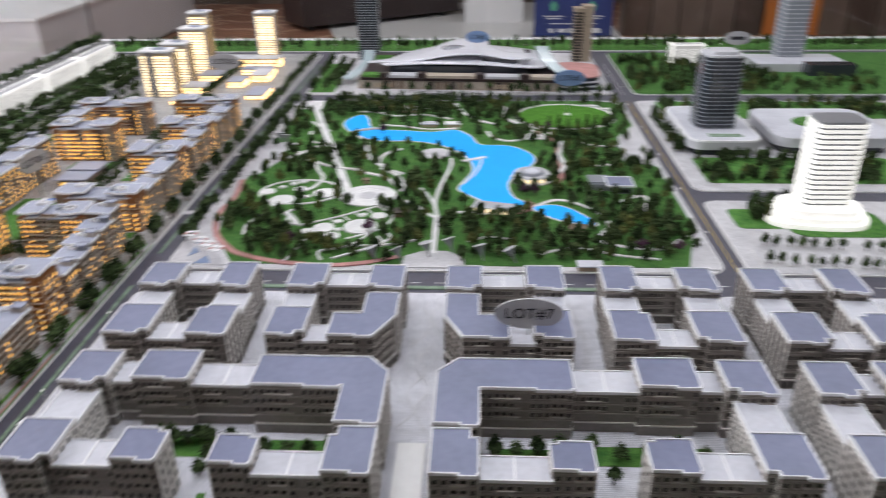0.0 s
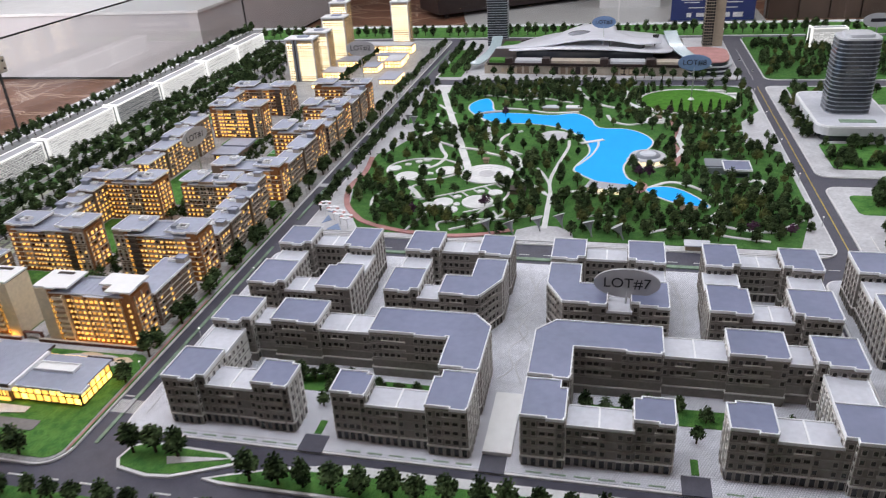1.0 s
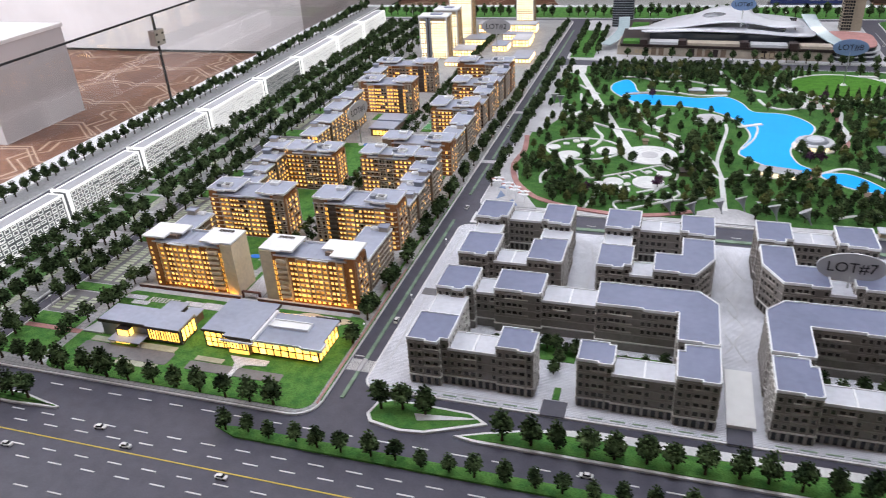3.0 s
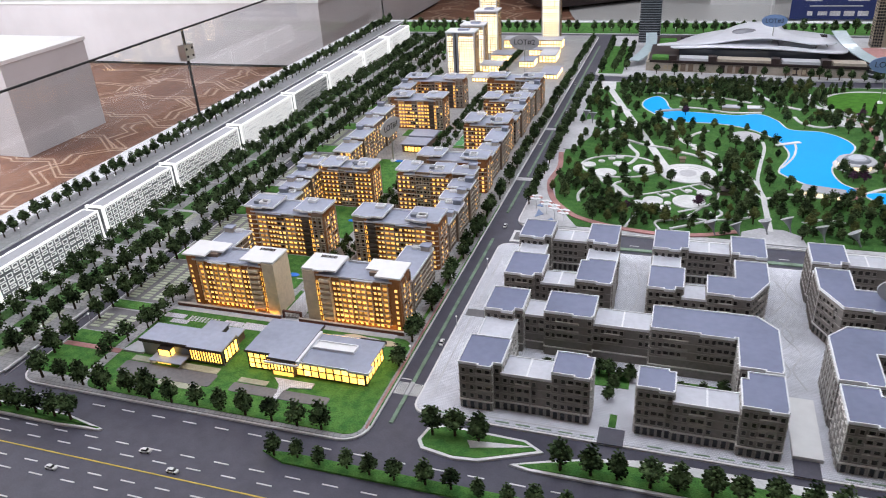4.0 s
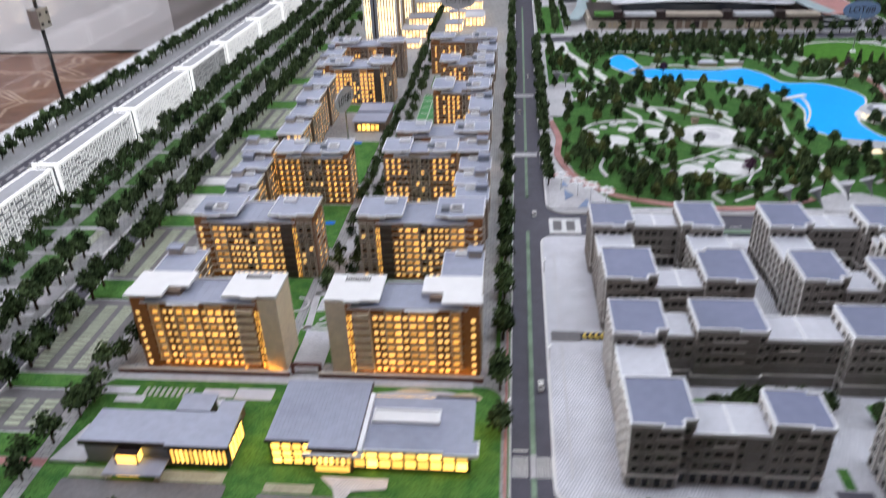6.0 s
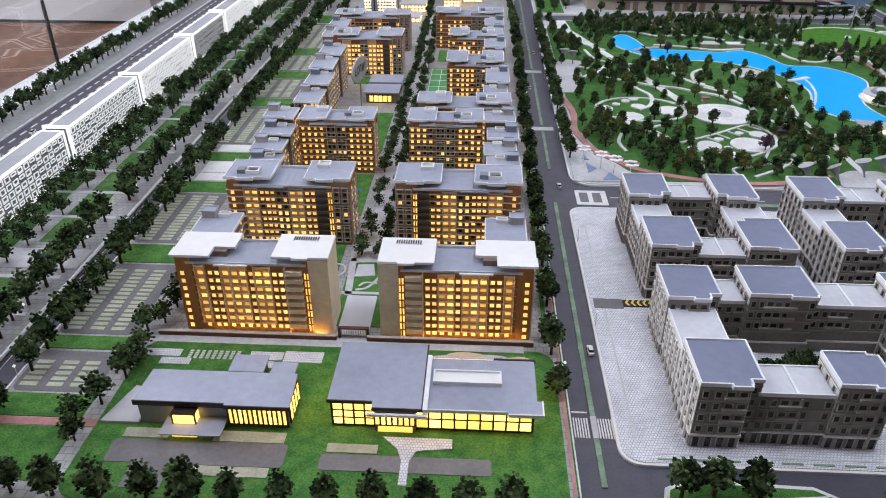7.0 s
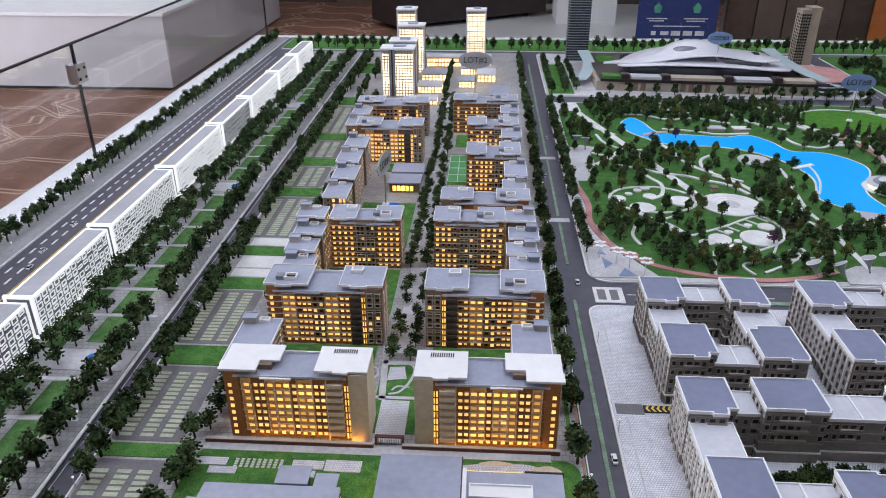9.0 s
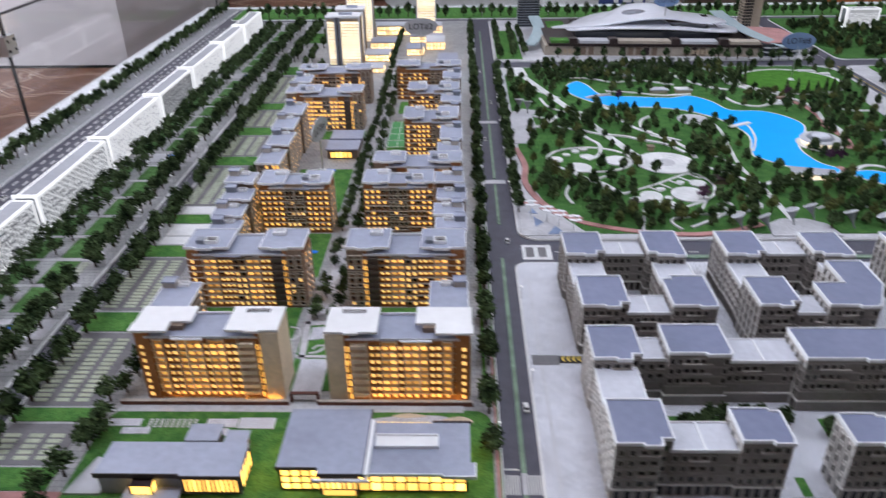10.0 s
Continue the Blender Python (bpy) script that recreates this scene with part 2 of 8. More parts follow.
SLATE_BAND = shader("grey_blue_band", (0.22, 0.24, 0.28), 0.35, vary=0.08, scale=100)
PODIUM = shader("pale_grey_podium", (0.55, 0.56, 0.60), 0.4, vary=0.06, scale=80)
MALL_ROOF = shader("pearl_roof", (0.74, 0.75, 0.82), 0.3, vary=0.05, scale=30, coat=0.2)
MALL_STONE = shader("mall_stone", (0.47, 0.41, 0.34), 0.6, vary=0.1, scale=120)
MALL_DARK = shader("mall_dark_band", (0.045, 0.03, 0.03), 0.4, vary=0.15, scale=120)
AQUA = shader("aqua_canopy", (0.45, 0.56, 0.60), 0.25, vary=0.06, scale=60, coat=0.3)
BROWN_TOWER = shader("tan_tower", (0.36, 0.29, 0.22), 0.6, vary=0.1, scale=120)
BLACK_LINE = shader("dark_joint", (0.02, 0.02, 0.022), 0.5, vary=0.1)
STEEL = shader("brushed_steel", (0.55, 0.55, 0.56), 0.3, metal=1.0, vary=0.06, scale=200)
CAR_WHITE = shader("car_white", (0.8, 0.8, 0.8), 0.25, vary=0.02, coat=0.5)
TYRE = shader("tyre", (0.02, 0.02, 0.02), 0.8)
SIGN_GREY = shader("sign_acrylic", (0.42, 0.42, 0.44), 0.25, vary=0.05, coat=0.3)
SIGN_BLUE = shader("sign_acrylic_blue", (0.19, 0.28, 0.48), 0.25, vary=0.05, coat=0.3)
INK = shader("dark_ink", (0.015, 0.015, 0.02), 0.6)
PLASTER = shader("white_plaster", (0.78, 0.77, 0.78), 0.6, vary=0.03, scale=3, bump=0.05, bump_scale=60)
COUNTER = shader("grey_counter", (0.62, 0.60, 0.62), 0.45, vary=0.04, scale=4, alt=(0.55, 0.53, 0.55))
CARPET = carpet_material()
STONE_FLOOR = shader("pale_stone_floor", (0.66, 0.65, 0.64), 0.35, vary=0.06, scale=6)
DARK_WALL = shader("dark_brown_wall", (0.075, 0.055, 0.048), 0.35, vary=0.2, scale=5, alt=(0.12, 0.085, 0.07), coat=0.2)
BROWN_WALL = shader("brown_panel", (0.17, 0.125, 0.105), 0.5, vary=0.12, scale=6, alt=(0.12, 0.09, 0.075))
ORANGE = shader("orange_panel", (0.62, 0.20, 0.05), 0.5, vary=0.1, scale=6)
BANNER = shader("navy_banner", (0.035, 0.055, 0.20), 0.5, vary=0.08, scale=10)
BANNER_INK = shader("banner_white", (0.8, 0.8, 0.82), 0.6)
BANNER_GREEN = shader("banner_green", (0.12, 0.45, 0.30), 0.6)
GLASS = clear_glass("barrier_glass", (0.93, 0.94, 0.94))


# ---------------------------------------------------------------- mesh building
class Shape:
    """Gathers faces for one mesh; each face names its material by index."""

    def __init__(self):
        self.v, self.f, self.m = [], [], []

    def face(self, pts, mi=0):
        n = len(self.v)
        self.v.extend(pts)
        self.f.append(tuple(range(n, n + len(pts))))
        self.m.append(mi)

    def box(self, x0, x1, y0, y1, z0, z1, mi=0, top=None, skip=""):
        n = len(self.v)
        self.v += [(x0, y0, z0), (x1, y0, z0), (x1, y1, z0), (x0, y1, z0), (x0, y0, z1), (x1, y0, z1), (x1, y1, z1), (x0, y1, z1)]
        for key, q in (("b", (3, 2, 1, 0)), ("t", (4, 5, 6, 7)), ("s", (0, 1, 5, 4)), ("e", (1, 2, 6, 5)), ("n", (2, 3, 7, 6)), ("w", (3, 0, 4, 7))):
            if key in skip:
                continue
            self.f.append(tuple(n + i for i in q))
            self.m.append(top if key == "t" and top is not None else mi)
        return self

    def prism(self, out, z0, z1, mi=0, top=None):
        n, k = len(self.v), len(out)
        self.v += [(x, y, z0) for x, y in out] + [(x, y, z1) for x, y in out]
        self.f.append(tuple(n + k + i for i in range(k)))
        self.m.append(mi if top is None else top)
        self.f.append(tuple(n + i for i in reversed(range(k))))
        self.m.append(mi)
        for i in range(k):
            j = (i + 1) % k
            self.f.append((n + i, n + j, n + k + j, n + k + i))
            self.m.append(mi)
        return self

    def tray(self, out, inn, z0, z1, zi):
        """A flat slab with a raised rim: outer outline, inner outline, bottom, rim top and tray level."""
        n, k = len(self.v), len(out)
        for o, z in ((out, z0), (out, z1), (inn, z1), (inn, zi)):
            self.v += [(x, y, z) for x, y in o]
        for r in range(3):
            for i in range(k):
                j = (i + 1) % k
                self.f.append((n + r * k + i, n + r * k + j, n + (r + 1) * k + j, n + (r + 1) * k + i))
                self.m.append(0)
        self.f += [tuple(n + i for i in reversed(range(k))), tuple(n + 3 * k + i for i in range(k))]
        self.m += [0, 0]
        return self

    def tube(self, cx, cy, r0, r1, z0, z1, n=12, mi=0, sx=1.0, sy=1.0):
        b = len(self.v)
        for r, z in ((r0, z0), (r1, z1)):
            self.v += [(cx + sx * r * math.cos(6.2832 * i / n), cy + sy * r * math.sin(6.2832 * i / n), z) for i in range(n)]
        for i in range(n):
            j = (i + 1) % n
            self.f.append((b + i, b + j, b + n + j, b + n + i))
            self.m.append(mi)
        self.f.append(tuple(b + n + i for i in range(n)))
        self.m.append(mi)
        self.f.append(tuple(b + i for i in reversed(range(n))))
        self.m.append(mi)
        return self

    def clump(self, c, r, rng, mi=0):
        """A jagged little lump of leaves: an octahedron with shaken corners."""
        b = len(self.v)
        for d in ((1, 0, 0), (0, 1, 0), (-1, 0, 0), (0, -1, 0), (0, 0, 1), (0, 0, -1)):
            k = r * rng.uniform(0.78, 1.25)
            self.v.append((c[0] + d[0] * k + rng.uniform(-.25, .25) * r, c[1] + d[1] * k + rng.uniform(-.25, .25) * r, c[2] + d[2] * k * .85 + rng.uniform(-.2, .2) * r))
        for i in range(4):
            j = (i + 1) % 4
            self.f += [(b + i, b + j, b + 4), (b + j, b + i, b + 5)]
            self.m += [mi, mi]
        return self

    def add(self, other, m):
        b = len(self.v)
        a = np.array(other.v) @ np.array(m.to_3x3()).T + np.array(m.translation)
        self.v += [tuple(p) for p in a.tolist()]
        self.f += [tuple(b + i for i in q) for q in other.f]
        self.m += other.m
        return self

    def ribbon(self, pts, width, z0, z1, mi=0):
        """A path of even width along a smooth line through pts."""
        line = smooth(pts, 6)
        left, right = [], []
        for i, p in enumerate(line):
            a, b = line[max(i - 1, 0)], line[min(i + 1, len(line) - 1)]
            d = math.hypot(b[0] - a[0], b[1] - a[1]) or 1
            nx, ny = -(b[1] - a[1]) / d * width / 2, (b[0] - a[0]) / d * width / 2
            left.append((p[0] + nx, p[1] + ny))
            right.append((p[0] - nx, p[1] - ny))
        for i in range(len(line) - 1):
            a, b, c, d = right[i], right[i + 1], left[i + 1], left[i]
            self.face([(*a, z1), (*b, z1), (*c, z1), (*d, z1)], mi)
            self.face([(*a, z0), (*b, z0), (*b, z1), (*a, z1)], mi)
            self.face([(*c, z0), (*d, z0), (*d, z1), (*c, z1)], mi)
        return self

    def mesh(self, name, mats, soft=False):
        me = bpy.data.meshes.new(name)
        me.from_pydata(self.v, [], self.f)
        for m in mats:
            me.materials.append(m)
        me.polygons.foreach_set("material_index", self.m)
        if soft:
            me.polygons.foreach_set("use_smooth", [True] * len(self.f))
        me.update()
        return me


def smooth(pts, k=6, closed=False):
    """Catmull-Rom through the points."""
    n, out = len(pts), []
    for i in range(n if closed else n - 1):
        p = [pts[(i + j) % n] if closed else pts[min(max(i + j, 0), n - 1)] for j in (-1, 0, 1, 2)]
        for s in range(k):
            t = s / k
            out.append(tuple(0.5 * (2 * p[1][a] + (p[2][a] - p[0][a]) * t + (2 * p[0][a] - 5 * p[1][a] + 4 * p[2][a] - p[3][a]) * t * t
                                    + (3 * p[1][a] - p[0][a] - 3 * p[2][a] + p[3][a]) * t ** 3) for a in (0, 1)))
    return out if closed else out + [tuple(pts[-1])]


def rounded(x0, x1, y0, y1, r, n=5):
    out = []
    for cx, cy, a in ((x1 - r, y0 + r, -90), (x1 - r, y1 - r, 0), (x0 + r, y1 - r, 90), (x0 + r, y0 + r, 180)):
        out += [(cx + r * math.cos(radians(a + 90 * i / n)), cy + r * math.sin(radians(a + 90 * i / n))) for i in range(n + 1)]
    return out


def ellipse(cx, cy, rx, ry, n=32, a0=0.0):
    return [(cx + rx * math.cos(6.28319 * i / n + a0), cy + ry * math.sin(6.28319 * i / n + a0)) for i in range(n)]


def shrunk(out, d):
    """The outline moved inwards by d (counter-clockwise outlines)."""
    n, res = len(out), []
    for i in range(n):
        a, b, c = out[i - 1], out[i], out[(i + 1) % n]
        u, w = (b[0] - a[0], b[1] - a[1]), (c[0] - b[0], c[1] - b[1])
        lu, lw = math.hypot(*u) or 1e-9, math.hypot(*w) or 1e-9
        nx, ny = -u[1] / lu - w[1] / lw, u[0] / lu + w[0] / lw
        ln = math.hypot(nx, ny) or 1e-9
        k = d / max(ln / 2, 0.35)
        res.append((b[0] + nx / ln * k, b[1] + ny / ln * k))
    return res


def thing(name, x, y, z, label, category, group=""):
    ob = new(name)
    ob.empty_display_size = 0.01
    ob.location = (x, y, z)
    return tagged(ob, label, category, group)


def part(name, shape, mats, parent=None, label="", soft=False, kind=""):
    me = shape if isinstance(shape, bpy.types.Mesh) else shape.mesh(name, mats if isinstance(mats, (list, tuple)) else [mats], soft)
    ob = new(name, me)
    if parent:
        ob.parent = parent
    return tagged(ob, label, kind=kind)


def structure(name, shape, mats, label, soft=False):
    return tagged(part(name, shape, mats, soft=soft), label, kind="structure")


def piece(name, me, parent, x, y, z, rz=0.0):
    ob = new(name, me)
    ob.parent = parent
    ob.matrix_basis = pose(x, y, z, 0, 0, rz)
    return ob


# ---------------------------------------------------------------- the room
FLOOR = -0.80
structure("floor", Shape().box(-9, 6, -3.5, 11.5, FLOOR - 0.1, FLOOR), CARPET, "brown carpet floor with a pale angular line pattern")
pale = Shape().prism(smooth([(-1.95, 9.75), (-1.6, 8.6), (-0.6, 7.5), (0.6, 7.1), (1.3, 7.3), (1.55, 8.0), (1.55, 8.8)], 5) + [(1.55, 11.4), (-1.95, 11.4)], FLOOR, FLOOR + 0.012)
structure("floor_pale", pale, STONE_FLOOR, "polished pale stone floor with a curved edge")
structure("ceiling", Shape().box(-9, 6, -3.5, 11.5, 2.2, 2.3), PLASTER, "plain white ceiling of the showroom")
# unseen window opening, made up to hold the west fill light
west = Shape().box(-9.15, -9, -3.5, -1.8, FLOOR, 2.2).box(-9.15, -9, 5.0, 11.5, FLOOR, 2.2).box(-9.15, -9, -1.8, 5.0, FLOOR, -0.05).box(-9.15, -9, -1.8, 5.0, 1.95, 2.2)
structure("wall_west", west, PLASTER, "white plaster wall with a wide window opening, added out of view")
for wy in (-1.8, -0.1, 1.6, 3.3, 4.95):
    structure("window_1", Shape().box(-9.12, -9.04, wy, wy + 0.05, -0.05, 1.95), STEEL, "upright bar of the wide window, added out of view")
structure("wall_south", Shape().box(-9, 6, -3.65, -3.5, FLOOR, 2.2), BROWN_WALL, "plain brown panelled wall")
structure("wall_east", Shape().box(6, 6.15, -3.5, 11.5, FLOOR, 2.2), BROWN_WALL, "brown panelled wall")
structure("wall_north", Shape().box(-9, 6, 11.5, 11.65, FLOOR, 2.2), DARK_WALL, "dark brown polished wall")
for k in range(16):
    px = -3.9 + 0.62 * k
    me = Shape().box(px, px + 0.6, 11.44, 11.5, FLOOR, 2.2)
    structure("wall_panel", me, BROWN_WALL if k % 3 else DARK_WALL, "tall brown wall panel with dark joints")
structure("wall_inner", Shape().box(1.56, 6, 9.0, 9.12, FLOOR, 2.2), DARK_WALL, "dark brown partition wall")
for k in range(14):
    px = 1.58 + 0.31 * k
    if k not in (5, 6):
        structure("wall_panel", Shape().box(px, px + 0.292, 8.955, 9.0, FLOOR, 2.2), BROWN_WALL if k % 4 else DARK_WALL, "tall brown wall panel with dark joints")
# a doorway's orange light, put into the colour of a flat panel
structure("orange_panel", Shape().box(3.14, 3.74, 8.96, 8.996, FLOOR, 1.25), ORANGE, "orange panel standing for a lit doorway between the brown wall panels")
for lx, ly, sx, sy, _ in LAMPS:
    lamp = thing("ceiling_lamp", lx, ly, 2.2, "slim white ceiling lamp with a metal rim, out of view", "ceiling lamp", "ceiling lamps")
    hx, hy = sx / 2 + 0.02, sy / 2 + 0.02
    rim = Shape().box(-hx, hx, -hy - 0.02, -hy, -0.06, 0).box(-hx, hx, hy, hy + 0.02, -0.06, 0)
    rim.box(-hx - 0.02, -hx, -hy - 0.02, hy + 0.02, -0.06, 0).box(hx, hx + 0.02, -hy - 0.02, hy + 0.02, -0.06, 0)
    part("rim", rim, STEEL, lamp)

stage = thing("display_stage", -6.4, 8.2, FLOOR, "large low white display stage on the carpet", "stage")
part("body", Shape().box(-2.6, 2.65, -1.8, 1.8, 0.03, 0.62), COUNTER, stage)
part("top", Shape().box(-2.62, 2.67, -1.82, 1.82, 0.62, 0.645), ROOF_WHITE, stage, "bright white top slab")
part("plinth", Shape().box(-2.57, 2.62, -1.77, 1.77, 0, 0.03), BLACK_LINE, stage, "dark recessed plinth")
ped = thing("pedestal", -5.25, 4.2, FLOOR, "white box pedestal standing on the carpet", "pedestal")
part("body", Shape().box(-0.4, 0.4, -0.4, 0.4, 0, 0.66), COUNTER, ped)
part("top", Shape().box(-0.41, 0.41, -0.41, 0.41, 0.66, 0.685), ROOF_WHITE, ped)
colm = thing("white_block", 0.12, 10.1, FLOOR + 0.012, "white block standing on the pale floor", "block")
part("body", Shape().box(-0.36, 0.36, -0.35, 0.35, 0, 0.72), PLASTER, colm)
part("top", Shape().box(-0.37, 0.37, -0.36, 0.36, 0.72, 0.75), ROOF_WHITE, colm)
sofa = thing("dark_bench", -1.42, 9.98, FLOOR + 0.012, "long dark padded bench on the pale floor", "bench")
part("seat", Shape().box(-1.05, 1.15, -0.25, 0.25, 0.05, 0.42), MALL_DARK, sofa)
part("backrest", Shape().box(-1.05, 1.15, 0.25, 0.40, 0.05, 0.95), MALL_DARK, sofa)
for fx in (-0.92, 0.92):
    for fy in (-0.18, 0.30):
        part("foot", Shape().tube(fx, fy, 0.03, 0.03, 0, 0.05, 10), BLACK_LINE, sofa)
sofa.rotation_euler = (0, 0, radians(34))

# the roll-up banner: number and small print as plain bars
ban = thing("banner_stand", 0.98, 8.75, FLOOR + 0.012, "dark blue roll-up banner with white print", "banner")
part("panel", Shape().box(-0.43, 0.43, -0.006, 0.006, 0.03, 1.35), BANNER, ban)
part("foot", Shape().box(-0.45, 0.45, -0.09, 0.09, 0, 0.03), STEEL, ban, "flat metal foot")
for bx, bz, bw, bh in ((-0.24, 0.085, 0.05, 0.045), (-0.12, 0.085, 0.09, 0.04), (0.0, 0.085, 0.1, 0.05), (0.13, 0.085, 0.1, 0.05), (0.26, 0.085, 0.1, 0.05),
                       (0.0, 0.16, 0.5, 0.01), (-0.22, 0.24, 0.22, 0.011), (-0.22, 0.215, 0.16, 0.011), (0.2, 0.24, 0.26, 0.011), (0.2, 0.215, 0.2, 0.011),
                       (0.0, 0.62, 0.55, 0.02), (0.0, 0.58, 0.5, 0.02), (0.0, 0.54, 0.4, 0.02)):
    part("print", Shape().box(bx - bw / 2, bx + bw / 2, -0.0085, -0.006, bz - bh / 2, bz + bh / 2), BANNER_INK, ban, "white printed bar")
for bx in (-0.22, 0.2):
    ico = Shape().prism([(bx - 0.03, 0.3), (bx + 0.03, 0.3), (bx + 0.045, 0.36), (bx, 0.41), (bx - 0.045, 0.36)], 0.0062, 0.0082)
    ico.v = [(x, -z, y) for x, y, z in ico.v]
    part("emblem", ico, BANNER_GREEN, ban, "small green emblem")

# ---------------------------------------------------------------- the model table
TX0, TX1, TY0, TY1 = -2.43, 2.4, 0.10, 4.66
structure("ground", Shape().box(TX0 + 0.02, TX1 - 0.02, TY0 + 0.02, TY1 - 0.02, -0.05, 0), ASPHALT, "dark asphalt base of the city model")
base = Shape().box(TX0 + 0.05, TX1 - 0.05, TY0 + 0.05, TY1 - 0.05, FLOOR, -0.05)
structure("table_base", base, COUNTER, "grey box base of the model table")
edge = Shape().box(TX0, TX0 + 0.108, TY0, TY1, -0.05, 0.006).box(TX1 - 0.05, TX1, TY0, TY1, -0.05, 0.006)
edge.box(TX0 + 0.108, TX1 - 0.05, TY0, TY0 + 0.05, -0.05, 0.006).box(TX0 + 0.108, TX1 - 0.05, TY1 - 0.05, TY1, -0.05, 0.006)
structure("trim", edge, PARAPET, "pale border of the model table")

# glass barrier along the table's west and north edges
GZ = 0.375
ys = [0.36, 2.53, 4.64]
for a, b in zip(ys, ys[1:]):
    pane = thing("glass_barrier", TX0 + 0.062, (a + b) / 2, 0.006, "clear frameless glass barrier on the table edge", "glass barrier", "glass barriers")
    h = (b - a) / 2 - 0.004
    g = part("pane", Shape().box(-0.004, 0.004, -h, h, 0, GZ - 0.006), GLASS, pane)
    g.visible_shadow = False
    part("edge_strip", Shape().box(-0.0045, 0.0045, -h, h, GZ - 0.006, GZ), BLACK_LINE, pane, "dark polished top edge")
    part("joint", Shape().box(-0.0045, 0.0045, h, h + 0.006, 0, GZ), BLACK_LINE, pane, "dark joint between the panes")
    if b < 4.6:
        cl = part("clamp", Shape().box(-0.016, 0.016, h - 0.026, h + 0.034, GZ - 0.125, GZ - 0.065), STEEL, pane, "square steel clamp")
        for dy in (-0.014, 0.022):
            for dz in (-0.11, -0.08):
                part("screw", Shape().box(0.016, 0.019, h + dy - 0.004, h + dy + 0.004, GZ + dz - 0.004, GZ + dz + 0.004), BLACK_LINE, cl)

for a, b in ((-2.36, -1.2), (-1.2, 0.0), (0.0, 1.2), (1.2, 2.38)):
    pane = thing("glass_barrier", (a + b) / 2, TY1 - 0.06, 0.006, "clear frameless glass barrier on the table edge", "glass barrier", "glass barriers")
    h = (b - a) / 2 - 0.004
    g = part("pane", Shape().box(-h, h, -0.004, 0.004, 0, GZ - 0.006), GLASS, pane)
    g.visible_shadow = False
    part("edge_strip", Shape().box(-h, h, -0.0045, 0.0045, GZ - 0.006, GZ), BLACK_LINE, pane, "dark polished top edge")


# ---------------------------------------------------------------- lots, kerbs and roads
def lot(name, out, mat, label, height=0.004, rim=0.0042):
    """A raised lot: a kerb slab with the surface set inside it."""
    structure("kerb", Shape().prism(out, 0, height), KERB, "pale kerb round a raised lot")
    return structure(name, Shape().prism(shrunk(out, rim), height - 0.001, height + 0.0012), mat, label)


def patch(name, out, mat, label, z=0.0064, z0=0.004):
    return structure(name, Shape().prism(out, z0, z), mat, label)


def rect(x0, x1, y0, y1):
    return [(x0, y0), (x1, y0), (x1, y1), (x0, y1)]


ER0, ER1 = -0.902, -0.843       # the road between the housing and the grey quarter
WR0, WR1 = -1.742, -1.697       # the narrow lane beside the car parks
AV = 0.852                      # north kerb of the avenue
lot("pavement", rounded(-2.318, -2.230, 0.2, 4.62, 0.01), PAVE_EDGE, "grey strip under the edge trees")
lot("pavement", rounded(-2.118, WR0, AV, 4.24, 0.03), PAVE_GREY, "grey paved strip with lawns and trees")
lot("pavement", rounded(WR1, ER0, AV, 4.24, 0.05), PAVE_GREY, "grey paved housing lot")
lot("pavement", rounded(ER1 - 0.004, 0.476, 0.957, 1.668, 0.030), PAVING, "pale paved lot of the grey quarter")
lot("pavement", rounded(0.484, 1.4, 0.957, 1.668, 0.035), PAVING, "pale paved lot of the grey quarter")
lot("pavement", rounded(ER1 + 0.012, 0.548, 1.775, 3.30, 0.05), PAVE_PLAIN, "pale pavement round the park")
lot("pavement", rounded(ER1 + 0.02, 0.53, 3.40, 4.24, 0.04), PAVE_PLAIN, "pale pavement round the mall")
lot("pavement", rounded(0.600, 2.3, 2.30, 3.30, 0.04), PAVE_PLAIN, "pale pavement of the tower lot")
lot("pavement", rounded(0.600, 2.3, 1.775, 2.225, 0.04), PAVE_PLAIN, "pale pavement of the corner lot")
lot("lawn", rounded(0.62, 2.3, 3.40, 4.24, 0.04), GRASS_DARK, "dark green lot behind the towers")
lot("lawn", rounded(-2.2, 2.3, 4.30, 4.60, 0.02), GRASS, "green strip with a row of trees behind the north road")

# traffic islands on the avenue
lot("lawn", [(-0.808, 0.888), (-0.795, 0.868), (-0.735, 0.857), (-0.69, 0.862), (-0.60, 0.902), (-0.584, 0.910), (-0.62, 0.932), (-0.77, 0.937), (-0.80, 0.922)], GRASS, "small green traffic island", rim=0.0062)
lot("lawn", [(-0.636, 0.868), (-0.60, 0.861), (1.5, 0.857), (1.5, 0.940), (-0.40, 0.935), (-0.50, 0.916), (-0.58, 0.890)], GRASS, "long green traffic island with trees", rim=0.0058)
patch("footpath", [(-0.50, 0.908), (-0.40, 0.912), (1.45, 0.914), (1.45, 0.934), (-0.39, 0.929), (-0.47, 0.918)], WHITE_PATH, "pale path behind the trees of the long island")
lot("lawn", [(-2.09, 0.758), (-1.50, 0.757), (-1.405, 0.764), (-1.40, 0.769), (-1.50, 0.788), (-2.09, 0.790)], GRASS, "green western median of the avenue", rim=0.005)
structure("lawn", Shape().prism([(-1.07, 0.794), (-1.02, 0.775), (1.5, 0.768), (1.5, 0.795), (-1.02, 0.800)], 0, 0.004), GRASS, "narrow planted median")
island = patch("footpath", [(-0.71, 0.888), (-0.62, 0.911), (-0.605, 0.917), (-0.72, 0.905)], WHITE_PATH, "pale path across the traffic island")

